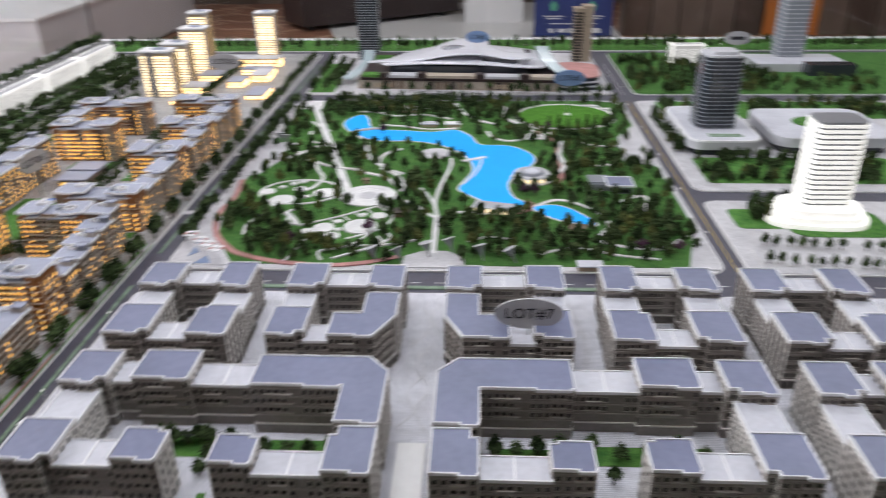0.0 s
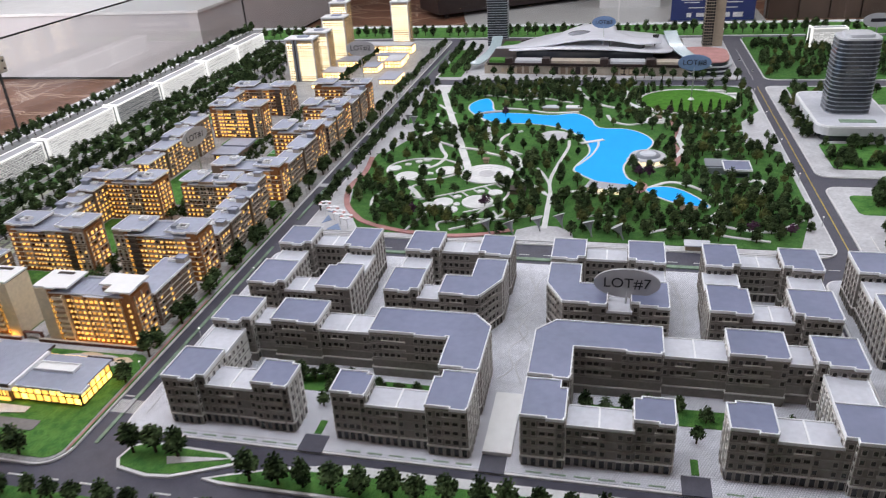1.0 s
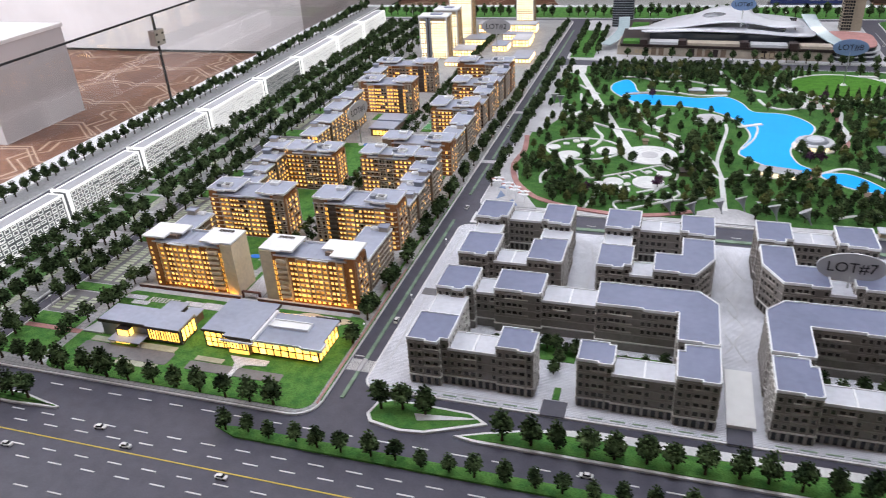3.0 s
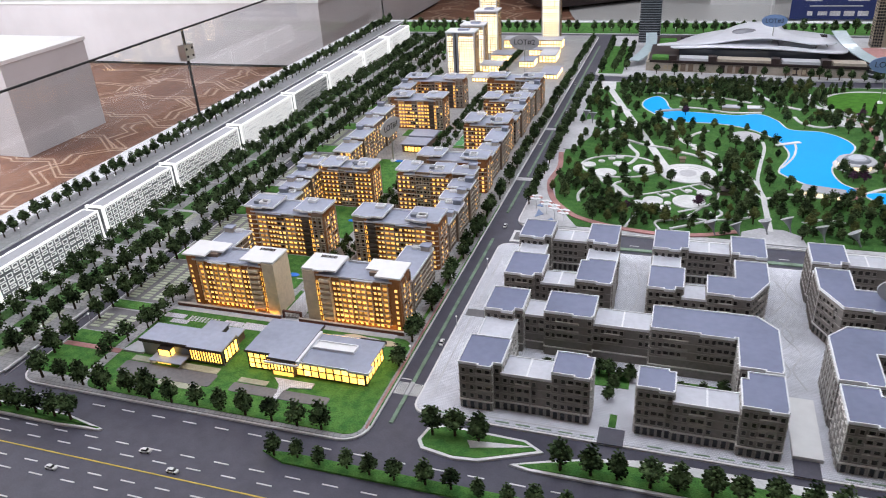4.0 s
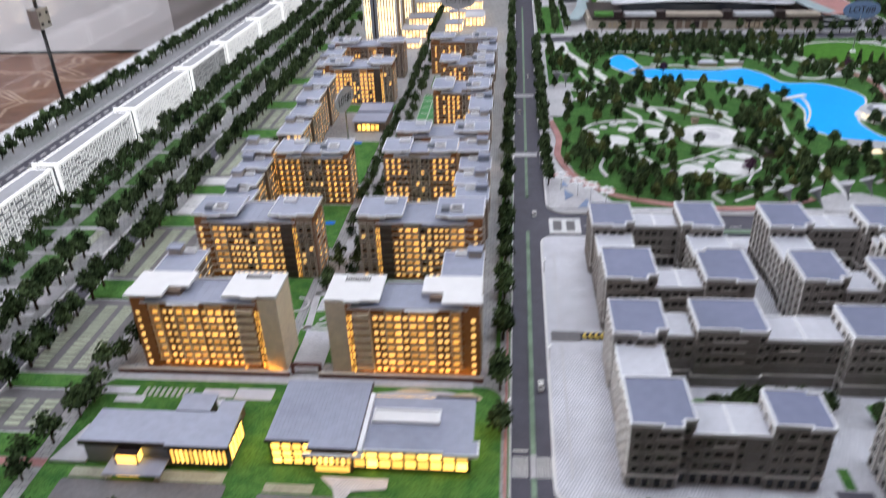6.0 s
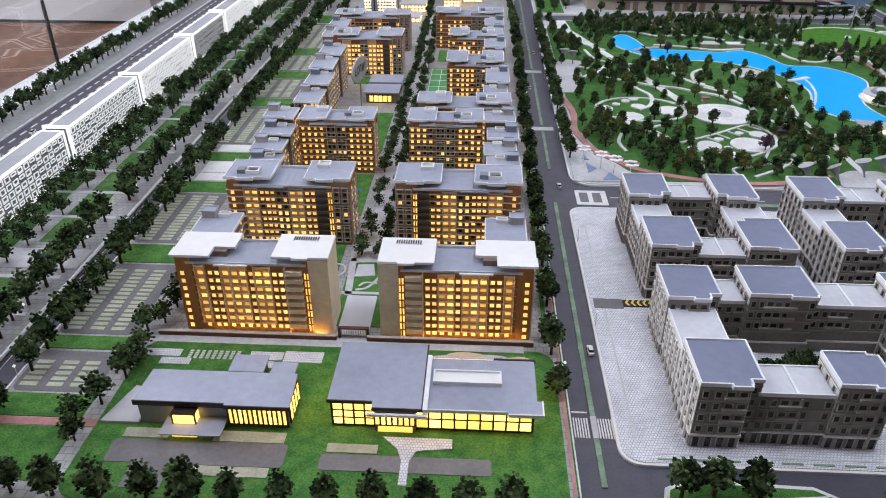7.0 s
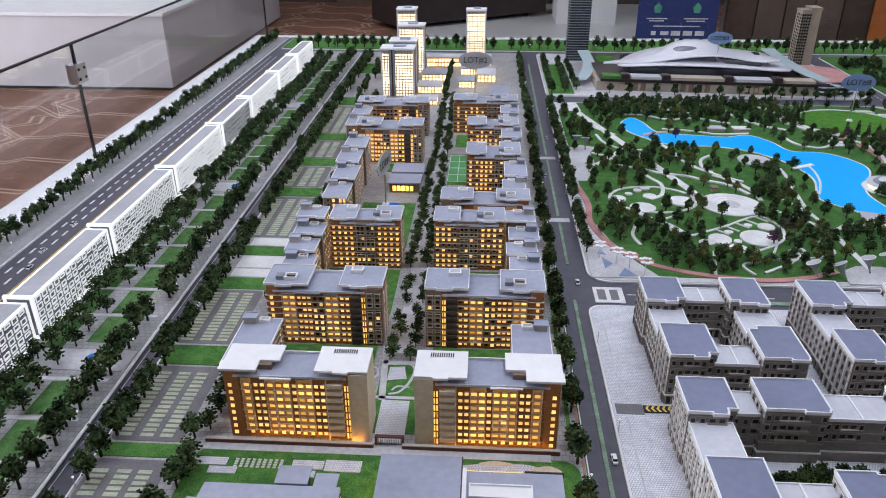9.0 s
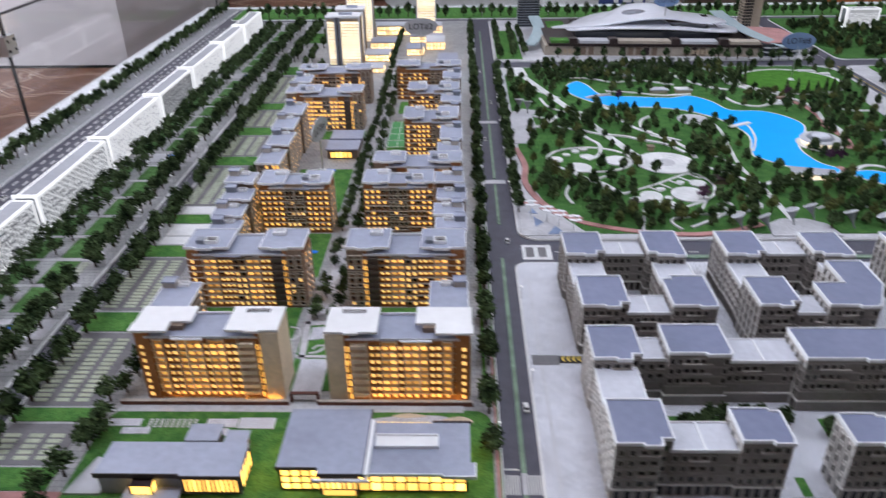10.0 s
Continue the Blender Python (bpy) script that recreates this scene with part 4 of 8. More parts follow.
def quarter_house(blocks, turn, label):
    """A walk-up block of the grey quarter. blocks: (outline, height); turn maps x to the mirrored or shifted copy."""
    flip = turn(1.0) < turn(0.0)
    done = []
    for out, h in blocks:
        o = [(turn(x), y) for x, y in out]
        done.append((o[::-1] if flip else o, h))
    cx = sum(p[0] for o, _ in done for p in o) / sum(len(o) for o, _ in done)
    cy = sum(p[1] for o, _ in done for p in o) / sum(len(o) for o, _ in done)
    t = thing("apartment_block", cx, cy, G0, label, "apartment block", "blocks of the grey quarter")
    far, count = Shape(), 0
    for o, h in done:
        o = [(x - cx, y - cy) for x, y in o]
        others = [([(x - cx, y - cy) for x, y in q], k) for q, k in done if q is not o]
        hi = h > 0.09
        wall = part("wall", Shape().prism(o, 0, h - 0.001), STONE7, t)
        rim = jogged(shrunk(o, -0.0018)) if hi else shrunk(o, -0.0018)
        roof = part("roof", Shape().prism(shrunk(rim, 0.0022), h + 0.002, h + 0.0036), ROOF7 if hi else TERRACE, t, "slate-blue flat roof" if hi else "pale flat terrace")
        cap = Shape().tray(rim, shrunk(rim, 0.0020), h - 0.0002, h + 0.0055, h + 0.0025)
        if not hi:
            xs, ysl = [p[0] for p in o], [p[1] for p in o]
            if max(xs) - min(xs) > max(ysl) - min(ysl):
                xm = (min(xs) + max(xs)) / 2
                part("roof_divider", Shape().box(xm - 0.0016, xm + 0.0016, min(ysl), max(ysl), h, h + 0.0052), PARAPET, roof)
        part("parapet", cap, PARAPET, roof, "white parapet")
        floors = int(round((h - 0.022) / 0.0188))
        for f in range(floors + 1):
            z = 0.0205 + 0.0188 * f
            if z < h - 0.004:
                part("ledge", Shape().prism(shrunk(o, -0.0022 if f == 0 else -0.0013), z - 0.0011, z + (0.0014 if f == 0 else 0.0009)), PALE7 if f == 0 else TRIM7, wall)
        for (ax, ay), u, d, n, rz in edges(o):
            mid = (ax + u[0] * d / 2 + n[0] * 0.004, ay + u[1] * d / 2 + n[1] * 0.004)
            shut = max([k for q, k in others if inside(mid, q)], default=0.0)
            if shut >= h - 0.001:
                continue
            west = abs(n[0]) > 0.9
            # side walls get a paler skin, the light they catch painted in
            pale = west and d > 0.02
            if pale:
                ys_ = sorted((ay, ay + u[1] * d))
                fx = (ax - 0.0012, ax + 0.0004) if n[0] < 0 else (ax - 0.0004, ax + 0.0012)
                part("stone_front", Shape().box(fx[0], fx[1], ys_[0], ys_[1], shut + 0.006 if shut else 0.0225, h - 0.001), PALE7, wall, "pale stone front with side light in its colour")
            out_w = (-0.0012 if n[0] > 0 else 0.0012) if pale else 0.0
            k = max(1, int((d - 0.003) / (0.0160 if west else 0.0116)))
            court = n[1] < -0.9 and ay + cy > 1.1 and ay + cy < 1.3
            for i in range(k):
                s = (i + 0.5) * d / k
                px, py = ax + u[0] * s, ay + u[1] * s
                here = max([q[1] for q in others if inside((px + n[0] * 0.004, py + n[1] * 0.004), q[0])], default=0.0)
                if i and k > 2 and (west or i % 4 == 0) and here == 0 and not court:
                    e = i * d / k
                    if n[1] < 0.5 and ay + cy < 1.45 and (not west or n[0] < 0 or hi):
                        piece("pilaster", PILASTER[hi, west], wall, ax + u[0] * e - out_w, ay + u[1] * e, 0, rz)
                for f in range(floors + 1):
                    z = 0.0095 if f == 0 else 0.0125 + 0.0188 * f
                    if z - 0.006 < here or z + 0.006 > h or (f and i % 8 == 5) or (court and (f < 2 or i % 9 == 6)):
                        continue
                    sh = W7_DOOR if f == 0 else (W7_SLOT if west and hi else W7_BIG if west else W7_WIDE if i % 8 in (2, 3) else W7)
                    if sh is W7_WIDE and not west and f > 1 and n[1] < 0 and ay + cy < 1.45:
                        piece("balcony", BALCONY7, wall, px, py, z, rz)
                    if court and i % 9 == 4 and hi:
                        piece("balcony", LONG7, wall, px, py, z, rz)
                    if py + cy < 1.27 and n[1] < 0.5 and count < 250:
                        piece("window", (W7_PALE if west else W7_MESH)[id(sh)], wall, px - out_w, py, z, rz)
                        count += 1
                    else:
                        far.add(sh, pose(px - out_w, py, z, 0, 0, rz))
    if far.v:
        part("window_field", far, [TRIM7, PANE7], t, kind="stuff")
    return t


QUARTER = [
    [(notched(-0.757, -0.680, 0.992, 1.080, "se"), HI), (rect(-0.680, -0.587, 1.002, 1.056), LO), (notched(-0.587, -0.520, 0.998, 1.062, "ne", 0.014, 0.006), HI),
     (rect(-0.754, -0.690, 1.080, 1.180), LO), (notched(-0.757, -0.682, 1.180, 1.266, "se"), HI), (rect(-0.682, -0.637, 1.205, 1.260), LO),
     (rect(-0.637, -0.541, 1.193, 1.270), HI), (rect(-0.541, -0.429, 1.200, 1.258), LO),
     ([(-0.429, 1.180), (-0.273, 1.180), (-0.273, 1.090), (-0.203, 1.090), (-0.203, 1.222), (-0.238, 1.260), (-0.429, 1.260)], HI)],
    [(notched(-0.440, -0.379, 0.995, 1.052, "ne", 0.012, 0.006), HI), (rect(-0.379, -0.272, 0.992, 1.040), LO), (notched(-0.272, -0.203, 0.982, 1.076, "nw", 0.012, 0.02), HI)],
    [(notched(-0.752, -0.672, 1.330, 1.428, "se"), HI), (rect(-0.672, -0.596, 1.338, 1.392), LO), (notched(-0.596, -0.521, 1.330, 1.428, "nw"), HI),
     (rect(-0.752, -0.690, 1.428, 1.515), LO), (rect(-0.590, -0.523, 1.428, 1.512), LO), (notched(-0.758, -0.684, 1.515, 1.604, "se"), HI),
     (rect(-0.684, -0.597, 1.550, 1.600), LO), (notched(-0.597, -0.529, 1.512, 1.608, "sw"), HI)],
    [(notched(-0.446, -0.376, 1.333, 1.425, "se"), HI), (rect(-0.376, -0.328, 1.338, 1.392), LO),
     ([(-0.328, 1.332), (-0.243, 1.332), (-0.208, 1.40), (-0.208, 1.484), (-0.272, 1.484), (-0.272, 1.405), (-0.328, 1.405)], HI),
     (rect(-0.444, -0.385, 1.425, 1.514), LO), (rect(-0.270, -0.210, 1.484, 1.512), LO), (notched(-0.446, -0.371, 1.514, 1.606, "se"), HI),
     (rect(-0.371, -0.277, 1.550, 1.600), LO), (notched(-0.277, -0.206, 1.512, 1.602, "sw"), HI)],
]
for bl in QUARTER:
    quarter_house(bl, lambda x: x, "taupe stone apartment block with slate-blue flat roofs")
for bl in QUARTER:
    quarter_house(bl, lambda x: -0.32 - x, "taupe stone apartment block with slate-blue flat roofs")
for bl in QUARTER[::2]:
    quarter_house(bl, lambda x: 1.262 + x, "taupe stone apartment block beside the far street")


# ---------------------------------------------------------------- lit housing
WL = window_shape(0.0063, 0.0072, bar=0.0005, deep=0.0010)
WL_WIDE = window_shape(0.0086, 0.0086, bar=0.0005, deep=0.0012)
WL_SLOT = window_shape(0.0023, 0.0110, bar=0.0004, deep=0.0010)
WL_TALL = window_shape(0.0062, 0.0092, bar=0.0006, deep=0.0014)
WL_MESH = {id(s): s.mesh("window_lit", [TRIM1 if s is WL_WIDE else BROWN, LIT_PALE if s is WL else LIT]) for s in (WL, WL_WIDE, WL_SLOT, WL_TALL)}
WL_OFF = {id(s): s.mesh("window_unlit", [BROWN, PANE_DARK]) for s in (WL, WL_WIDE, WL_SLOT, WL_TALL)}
FH = 0.0136

# facade bays from one end to the other: kind, start and end as shares of the length, window columns
FRONT = (("beige", 0.0, 0.118, 0), ("slot", 0.122, 0.162, 1), ("box", 0.168, 0.276, 0), ("post", 0.278, 0.286, 0), ("sq", 0.292, 0.378, 2), ("bay", 0.380, 0.492, 2), ("sq", 0.494, 0.534, 1),
         ("bay", 0.538, 0.648, 2), ("bay", 0.648, 0.712, 1), ("sq", 0.718, 0.806, 2), ("bay", 0.812, 0.882, 1), ("edge", 0.90, 1.0, 1))
SECOND = (("cage", 0.0, 0.135, 2), ("slot", 0.138, 0.170, 1), ("dark", 0.175, 0.268, 0), ("sq", 0.272, 0.365, 2), ("bay", 0.370, 0.492, 2), ("dim", 0.495, 0.60, 2), ("sq", 0.605, 0.735, 3),
          ("bay", 0.740, 0.862, 2), ("edge", 0.885, 0.985, 1))
THIRD = (("tall", 0.0, 0.34, 4), ("cage", 0.36, 0.64, 4), ("tall", 0.66, 1.0, 4))
FOURTH = (("tall", 0.0, 0.14, 1), ("sq", 0.15, 0.50, 4), ("cage", 0.52, 0.70, 2), ("sq", 0.72, 1.0, 3))


def housing(x0, x1, y0, y1, h, label, spec, flip=False, white=False, near=False, lit=0.9, seed=1, top=0.012):
    """A lit housing slab. spec runs from the west end to the east end, the other way round where flip is set."""
    rng = random.Random(seed)
    cx, cy = (x0 + x1) / 2, (y0 + y1) / 2
    t = thing("housing_block", cx, cy, G0, label, "housing block", "lit housing blocks")
    hx, hy, w = (x1 - x0) / 2, (y1 - y0) / 2, x1 - x0
    X = (lambda u: hx - u * w) if flip else (lambda u: -hx + u * w)
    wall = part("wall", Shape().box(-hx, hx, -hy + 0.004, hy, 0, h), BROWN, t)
    floors = int((h - 0.004) / FH)
    far = Shape()
    S = -hy + 0.004                         # the plane of the south wall

    def put(sh, px, py, z, rz, on):
        if near:
            piece("window", (WL_MESH if on else WL_OFF)[id(sh)], wall, px, py, z, rz)
        else:
            s = Shape()
            s.v, s.f = sh.v, sh.f
            s.m = [i if i == 0 else (1 if on else 2) for i in sh.m]
            far.add(s, pose(px, py, z, 0, 0, rz))

    def span(u0, u1):
        return min(X(u0), X(u1)), max(X(u0), X(u1))

    for kind, u0, u1, n in spec:
        a, b = span(u0, u1)
        rise = h + (0.010 if kind in ("beige", "slot", "edge", "cage") or white and kind == "box" else 0.0)
        if kind == "beige":
            part("end_wall", Shape().box(a - 0.0015, b + 0.0015, S - 0.006, hy + 0.0015, 0, rise), BEIGE, t, "plain beige end wall")
        elif kind in ("edge", "dark", "slot", "dim"):
            part("end_wall", Shape().box(a, b, S - 0.0035, S, 0, rise), {"dark": DARK_BAY, "dim": UMBER}.get(kind, BROWN), t, "brown bay front")
        elif kind == "cage":
            part("end_wall", Shape().box(a, b, S - 0.0035, S, 0, rise), UMBER, t, "umber bay front")
        elif kind == "post":
            part("bay_post", Shape().box(a, b, S - 0.008, S, 0, h - 0.004), BEIGE, wall)
        elif kind == "bay":
            part("bay_panel", Shape().box(a, b, S - 0.0008, S, FH * 0.9, h - 0.004), BAY_PANEL, wall, "bay front with orange window glow in its colour")
            fr = Shape().box(a, a + 0.0012, S - 0.0050, S, FH, h - 0.002).box(b - 0.0012, b, S - 0.0050, S, FH, h - 0.002)
            fr.box(a + 0.0012, b - 0.0012, S - 0.0050, S, h - 0.0052, h - 0.003)
            for f in range(1, floors):
                fr.box(a + 0.0012, b - 0.0012, S - 0.0046, S, f * FH + 0.0006, f * FH + (0.0032 if n > 1 else 0.0020))
            part("bay_frame", fr, BAY_TRIM if white else TRIM1, wall, "pale balcony frame")
        elif kind == "tall":
            fr = Shape()
            for i in range(n + 1):
                px = a + (b - a) * i / n
                fr.box(px - 0.0009, px + 0.0009, S - 0.0036, S, 0, h - 0.002)
            part("bay_frame", fr, UMBER, wall, "dark upright fins")
        if kind == "box":
            for f in range(1, floors + 1):
                part("balcony", Shape().box(a, b, S - 0.010, S, f * FH - 0.0012, f * FH + 0.0058), BEIGE, wall, "beige balcony box")
        if kind == "dark":
            for f in range(1, floors + 1):
                part("balcony", Shape().box(a, b, S - 0.0085, S - 0.0035, f * FH - 0.001, f * FH + 0.0042), DARK_BAY, wall, "dark balcony")
        if kind == "cage":
            fr = Shape()
            k = 2
            for q in range(0, floors, 3):
                z0, z1 = q * FH + 0.006, min((q + 2) * FH + 0.010, rise - 0.004)
                for i in range(k):
                    c0, c1 = a + (b - a) * i / k + 0.0015, a + (b - a) * (i + 1) / k - 0.0015
                    fr.box(c0, c0 + 0.0013, S - 0.0065, S - 0.0035, z0, z1).box(c1 - 0.0013, c1, S - 0.0065, S - 0.0035, z0, z1)
                    fr.box(c0 + 0.0013, c1 - 0.0013, S - 0.0065, S - 0.0035, z0, z0 + 0.0013).box(c0 + 0.0013, c1 - 0.0013, S - 0.0065, S - 0.0035, z1 - 0.0013, z1)
            part("bay_frame", fr, TRIM1, wall, "pale open frames before the bay")
        for f in range(floors):
            z = FH * f + 0.0095
            for i in range(n):
                px = a + (i + 0.5) * (b - a) / n
                if kind == "slot":
                    put(WL_SLOT, px - 0.0022, S - 0.0035, z, 0, True)
                    put(WL_SLOT, px + 0.0022, S - 0.0035, z, 0, True)
                elif kind == "sq":
                    put(WL, px, S, z, 0, rng.random() < lit)
                elif kind == "bay":
                    put(WL_WIDE if f else WL, px, S - 0.0008, z + (0.0012 if f else 0), 0, rng.random() < lit + 0.06)
                elif kind == "tall":
                    put(WL_TALL if f else WL, px, S, z + 0.001, 0, rng.random() < lit + 0.04)
                elif kind == "edge":
                    put(WL, px + (0.003 if (X(u1) > X(u0)) else -0.003), S - 0.0035, z, 0, rng.random() < lit)
                elif kind in ("dim", "cage"):
                    put(WL, px, S - 0.0035, z, 0, rng.random() < (0.62 if kind == "dim" else 0.2) * lit)
    la, lb = span(0.29 if white else 0.0, 1.0)
    for f in range(1, floors + 1):
        if f * FH < h - 0.004:
            part("ledge", Shape().box(la, lb, S - (0.0026 if white else 0.0056), S, f * FH - 0.0002, f * FH + (0.0007 if white else 0.0012)), TRIM1, wall)
    for sx, rz in ((-hx, -90), (hx, 90)):
        plain = spec[0][0] == "beige" and abs(sx - X(0.0)) < 1e-6
        e0, e1 = min(sx, sx * 1.022), max(sx, sx * 1.022)
        for f in range(floors):
            z = FH * f + 0.0095
            for j in range(4):
                if plain and (j < 3 or f % 2):
                    continue
                put(WL if j % 2 == 0 else WL_WIDE, sx, S + (j + 0.6) * (hy - S) / 4.4, z, rz, rng.random() < lit * 0.9)
            if f and not plain:
                part("side_balcony", Shape().box(e0, e1, S + 0.008, hy - 0.004, f * FH + 0.0002, f * FH + 0.0018), TRIM1, wall)
        if not plain:
            for py in (S + 0.0065, (S + hy) / 2, hy - 0.004):
                part("side_post", Shape().box(e0, e1 + 0.0003, py, py + 0.0015, 0, h - 0.002), TRIM1, wall)
    ra, rb = span(0.0, 0.35)
    rc, rd = span(0.64, 1.0)
    for k, (a, b) in enumerate(((ra, rb), (rc, rd))):
        inner = k == 0
        west = (a + b) < 0
        zt = h + top
        part("roof_neck", Shape().box(a + 0.008, b - 0.008, S + 0.012, hy - 0.004, h, zt), UMBER, t, "dark brown storey under the roof slab")
        if white:
            mx, d = (a + b) / 2, 0.005
            if inner:
                o = [(a - 0.002, -hy - 0.001), (mx - 0.012, -hy - 0.001), (mx - 0.012, -hy - d), (mx + 0.012, -hy - d), (mx + 0.012, -hy - 0.001), (b + 0.002, -hy - 0.001), (b + 0.002, hy + 0.003), (a - 0.002, hy + 0.003)]
            elif west:
                o = [(a - 0.006, -hy - 0.004), (b - 0.028, -hy - 0.004), (b - 0.028, -hy + 0.024), (b + 0.004, -hy + 0.024), (b + 0.004, hy + 0.003), (a - 0.004, hy + 0.003), (a - 0.004, -hy + 0.020), (a - 0.006, -hy + 0.020)]
            else:
                o = [(a + 0.028, -hy - 0.004), (b + 0.006, -hy - 0.004), (b + 0.006, -hy + 0.020), (b + 0.004, -hy + 0.020), (b + 0.004, hy + 0.003), (a - 0.004, hy + 0.003), (a - 0.004, -hy + 0.024), (a + 0.028, -hy + 0.024)]
            rf = part("roof", Shape().prism(o, zt, zt + 0.004), ROOF_WHITE, t, "bright white overhanging roof slab")
            if inner:
                part("roof_sill", Shape().box(mx - 0.021, mx + 0.021, hy - 0.0175, hy - 0.0045, zt + 0.004, zt + 0.0046), PARAPET, rf)
                for q in range(11):
                    gx = mx - 0.018 + q * 0.0036
                    part("roof_grille", Shape().box(gx - 0.0010, gx + 0.0010, hy - 0.016, hy - 0.006, zt + 0.0046, zt + 0.0056), MALL_DARK, rf)
        else:
            mx = (a + b) / 2
            o = [(a - 0.003, -hy + 0.003), (mx - 0.02, -hy + 0.003), (mx - 0.02, -hy - 0.002), (mx + 0.012, -hy - 0.002), (mx + 0.012, -hy + 0.003), (b + 0.003, -hy + 0.003), (b + 0.003, hy + 0.004), (a - 0.003, hy + 0.004)]
            rf = part("roof", Shape().prism(shrunk(o, 0.0014), zt, zt + 0.0030), ROOF1, t, "grey roof slab with a pale rim")
            part("parapet", Shape().tray(o, shrunk(o, 0.0014), zt - 0.0006, zt + 0.0046, zt + 0.0028), PARAPET, rf)
            fx = mx + (0.014 if inner else -0.006) * (-1 if flip else 1)
            fy = hy - 0.026 if inner else -hy + 0.018
            fr = Shape().tray(rect(fx - 0.012, fx + 0.012, fy, fy + 0.020), rect(fx - 0.0095, fx + 0.0095, fy + 0.0025, fy + 0.0175), zt + 0.003, zt + 0.010, zt + 0.0045)
            part("roof_frame", fr, ROOF_WHITE, rf, "open white roof frame")
            if not inner:
                part("roof_well", Shape().box(fx - 0.0095, fx + 0.0095, fy + 0.0025, fy + 0.0175, zt + 0.0046, zt + 0.0052), MALL_DARK, rf)
                part("roof_hut", Shape().box(fx - 0.028, fx - 0.0135, fy + 0.001, fy + 0.017, zt + 0.003, zt + 0.011), SLATE_BAND, rf, "small grey roof hut")
            else:
                part("roof_well", Shape().box(fx - 0.0095, fx + 0.0095, fy + 0.0025, fy + 0.0175, zt + 0.0046, zt + 0.0080), PODIUM, rf)
    ma, mb = span(0.14, 0.93)
    mid = Shape().prism([(ma, S - 0.004), (mb, S - 0.004), (mb, hy), (ma, hy)], h, h + 0.003)
    mr = part("main_roof", mid, ROOF1, t, "grey flat roof")
    ca, cb = span(0.52, 0.74)
    part("fascia", Shape().box(ma, mb, S - 0.0055, S - 0.004, h - 0.0005, h + 0.0036), PODIUM, mr)
    part("bay_hood", Shape().box(ca, cb, S - 0.0095, S - 0.0055, h - 0.001, h + 0.001), PARAPET if white else ROOF1, mr, "pale hood over the bays")
    sa, sb = span(0.36, 0.63)
    k = int((sb - sa) / 0.012)
    for i in range(1, k):
        px = sa + (sb - sa) * i / k
        part("roof_seam", Shape().box(px - 0.0004, px + 0.0004, S, hy - 0.002, h + 0.003, h + 0.0034), ROOF_SEAM, mr)
    part("back_parapet", Shape().box(sa, sb, hy - 0.002, hy, h + 0.003, h + 0.0075), PARAPET, mr)
    if white:
        part("light_strip", Shape().box(-hx + 0.04, hx - 0.01, S - 0.0125, S - 0.0112, 0, 0.0012), LED, t, "orange light strip at the foot")
    if far.v:
        part("window_field", far, [TRIM1, LIT_FAR, PANE_DARK], t, kind="stuff")
    return t


LBL = "brown nine-storey housing block with orange-lit windows and grey roofs"
LBW = "brown nine-storey housing block with orange-lit windows and white roof slabs"
housing(-1.486, -1.256, 1.205, 1.270, 0.1225, LBW, FRONT, True, True, True, 1.0, 11)
housing(-1.178, -0.951, 1.200, 1.268, 0.1225, LBW, FRONT, False, True, True, 1.0, 12)
housing(-1.496, -1.270, 1.483, 1.562, 0.1180, LBL, SECOND, True, near=True, lit=0.95, seed=13)
housing(-1.184, -0.958, 1.483, 1.562, 0.1180, LBL, SECOND, False, near=True, lit=0.92, seed=14)
housing(-1.432, -1.270, 1.806, 1.882, 0.1150, LBL, THIRD, near=True, lit=0.97, seed=15, top=0.010)
housing(-1.190, -1.030, 1.810, 1.885, 0.1150, "brown housing block with pale frames and dimly lit windows", THIRD, near=False, lit=0.62, seed=16, top=0.010)
housing(-1.184, -0.964, 1.975, 2.045, 0.098, LBL, SECOND, lit=0.85, seed=17)
housing(-1.129, -0.976, 2.300, 2.40, 0.104, LBL, FOURTH, lit=0.85, seed=18)
housing(-1.134, -0.973, 2.585, 2.665, 0.104, LBL, FOURTH, lit=0.82, seed=19)
housing(-1.490, -1.280, 2.535, 2.612, 0.112, LBL, SECOND, True, lit=0.9, seed=20)
housing(-1.530, -1.283, 2.815, 2.885, 0.110, "dark nine-storey housing block with few lit windows", SECOND, True, lit=0.25, seed=21)
housing(-1.192, -0.967, 2.860, 2.930, 0.110, LBL, FOURTH, lit=0.92, seed=22)


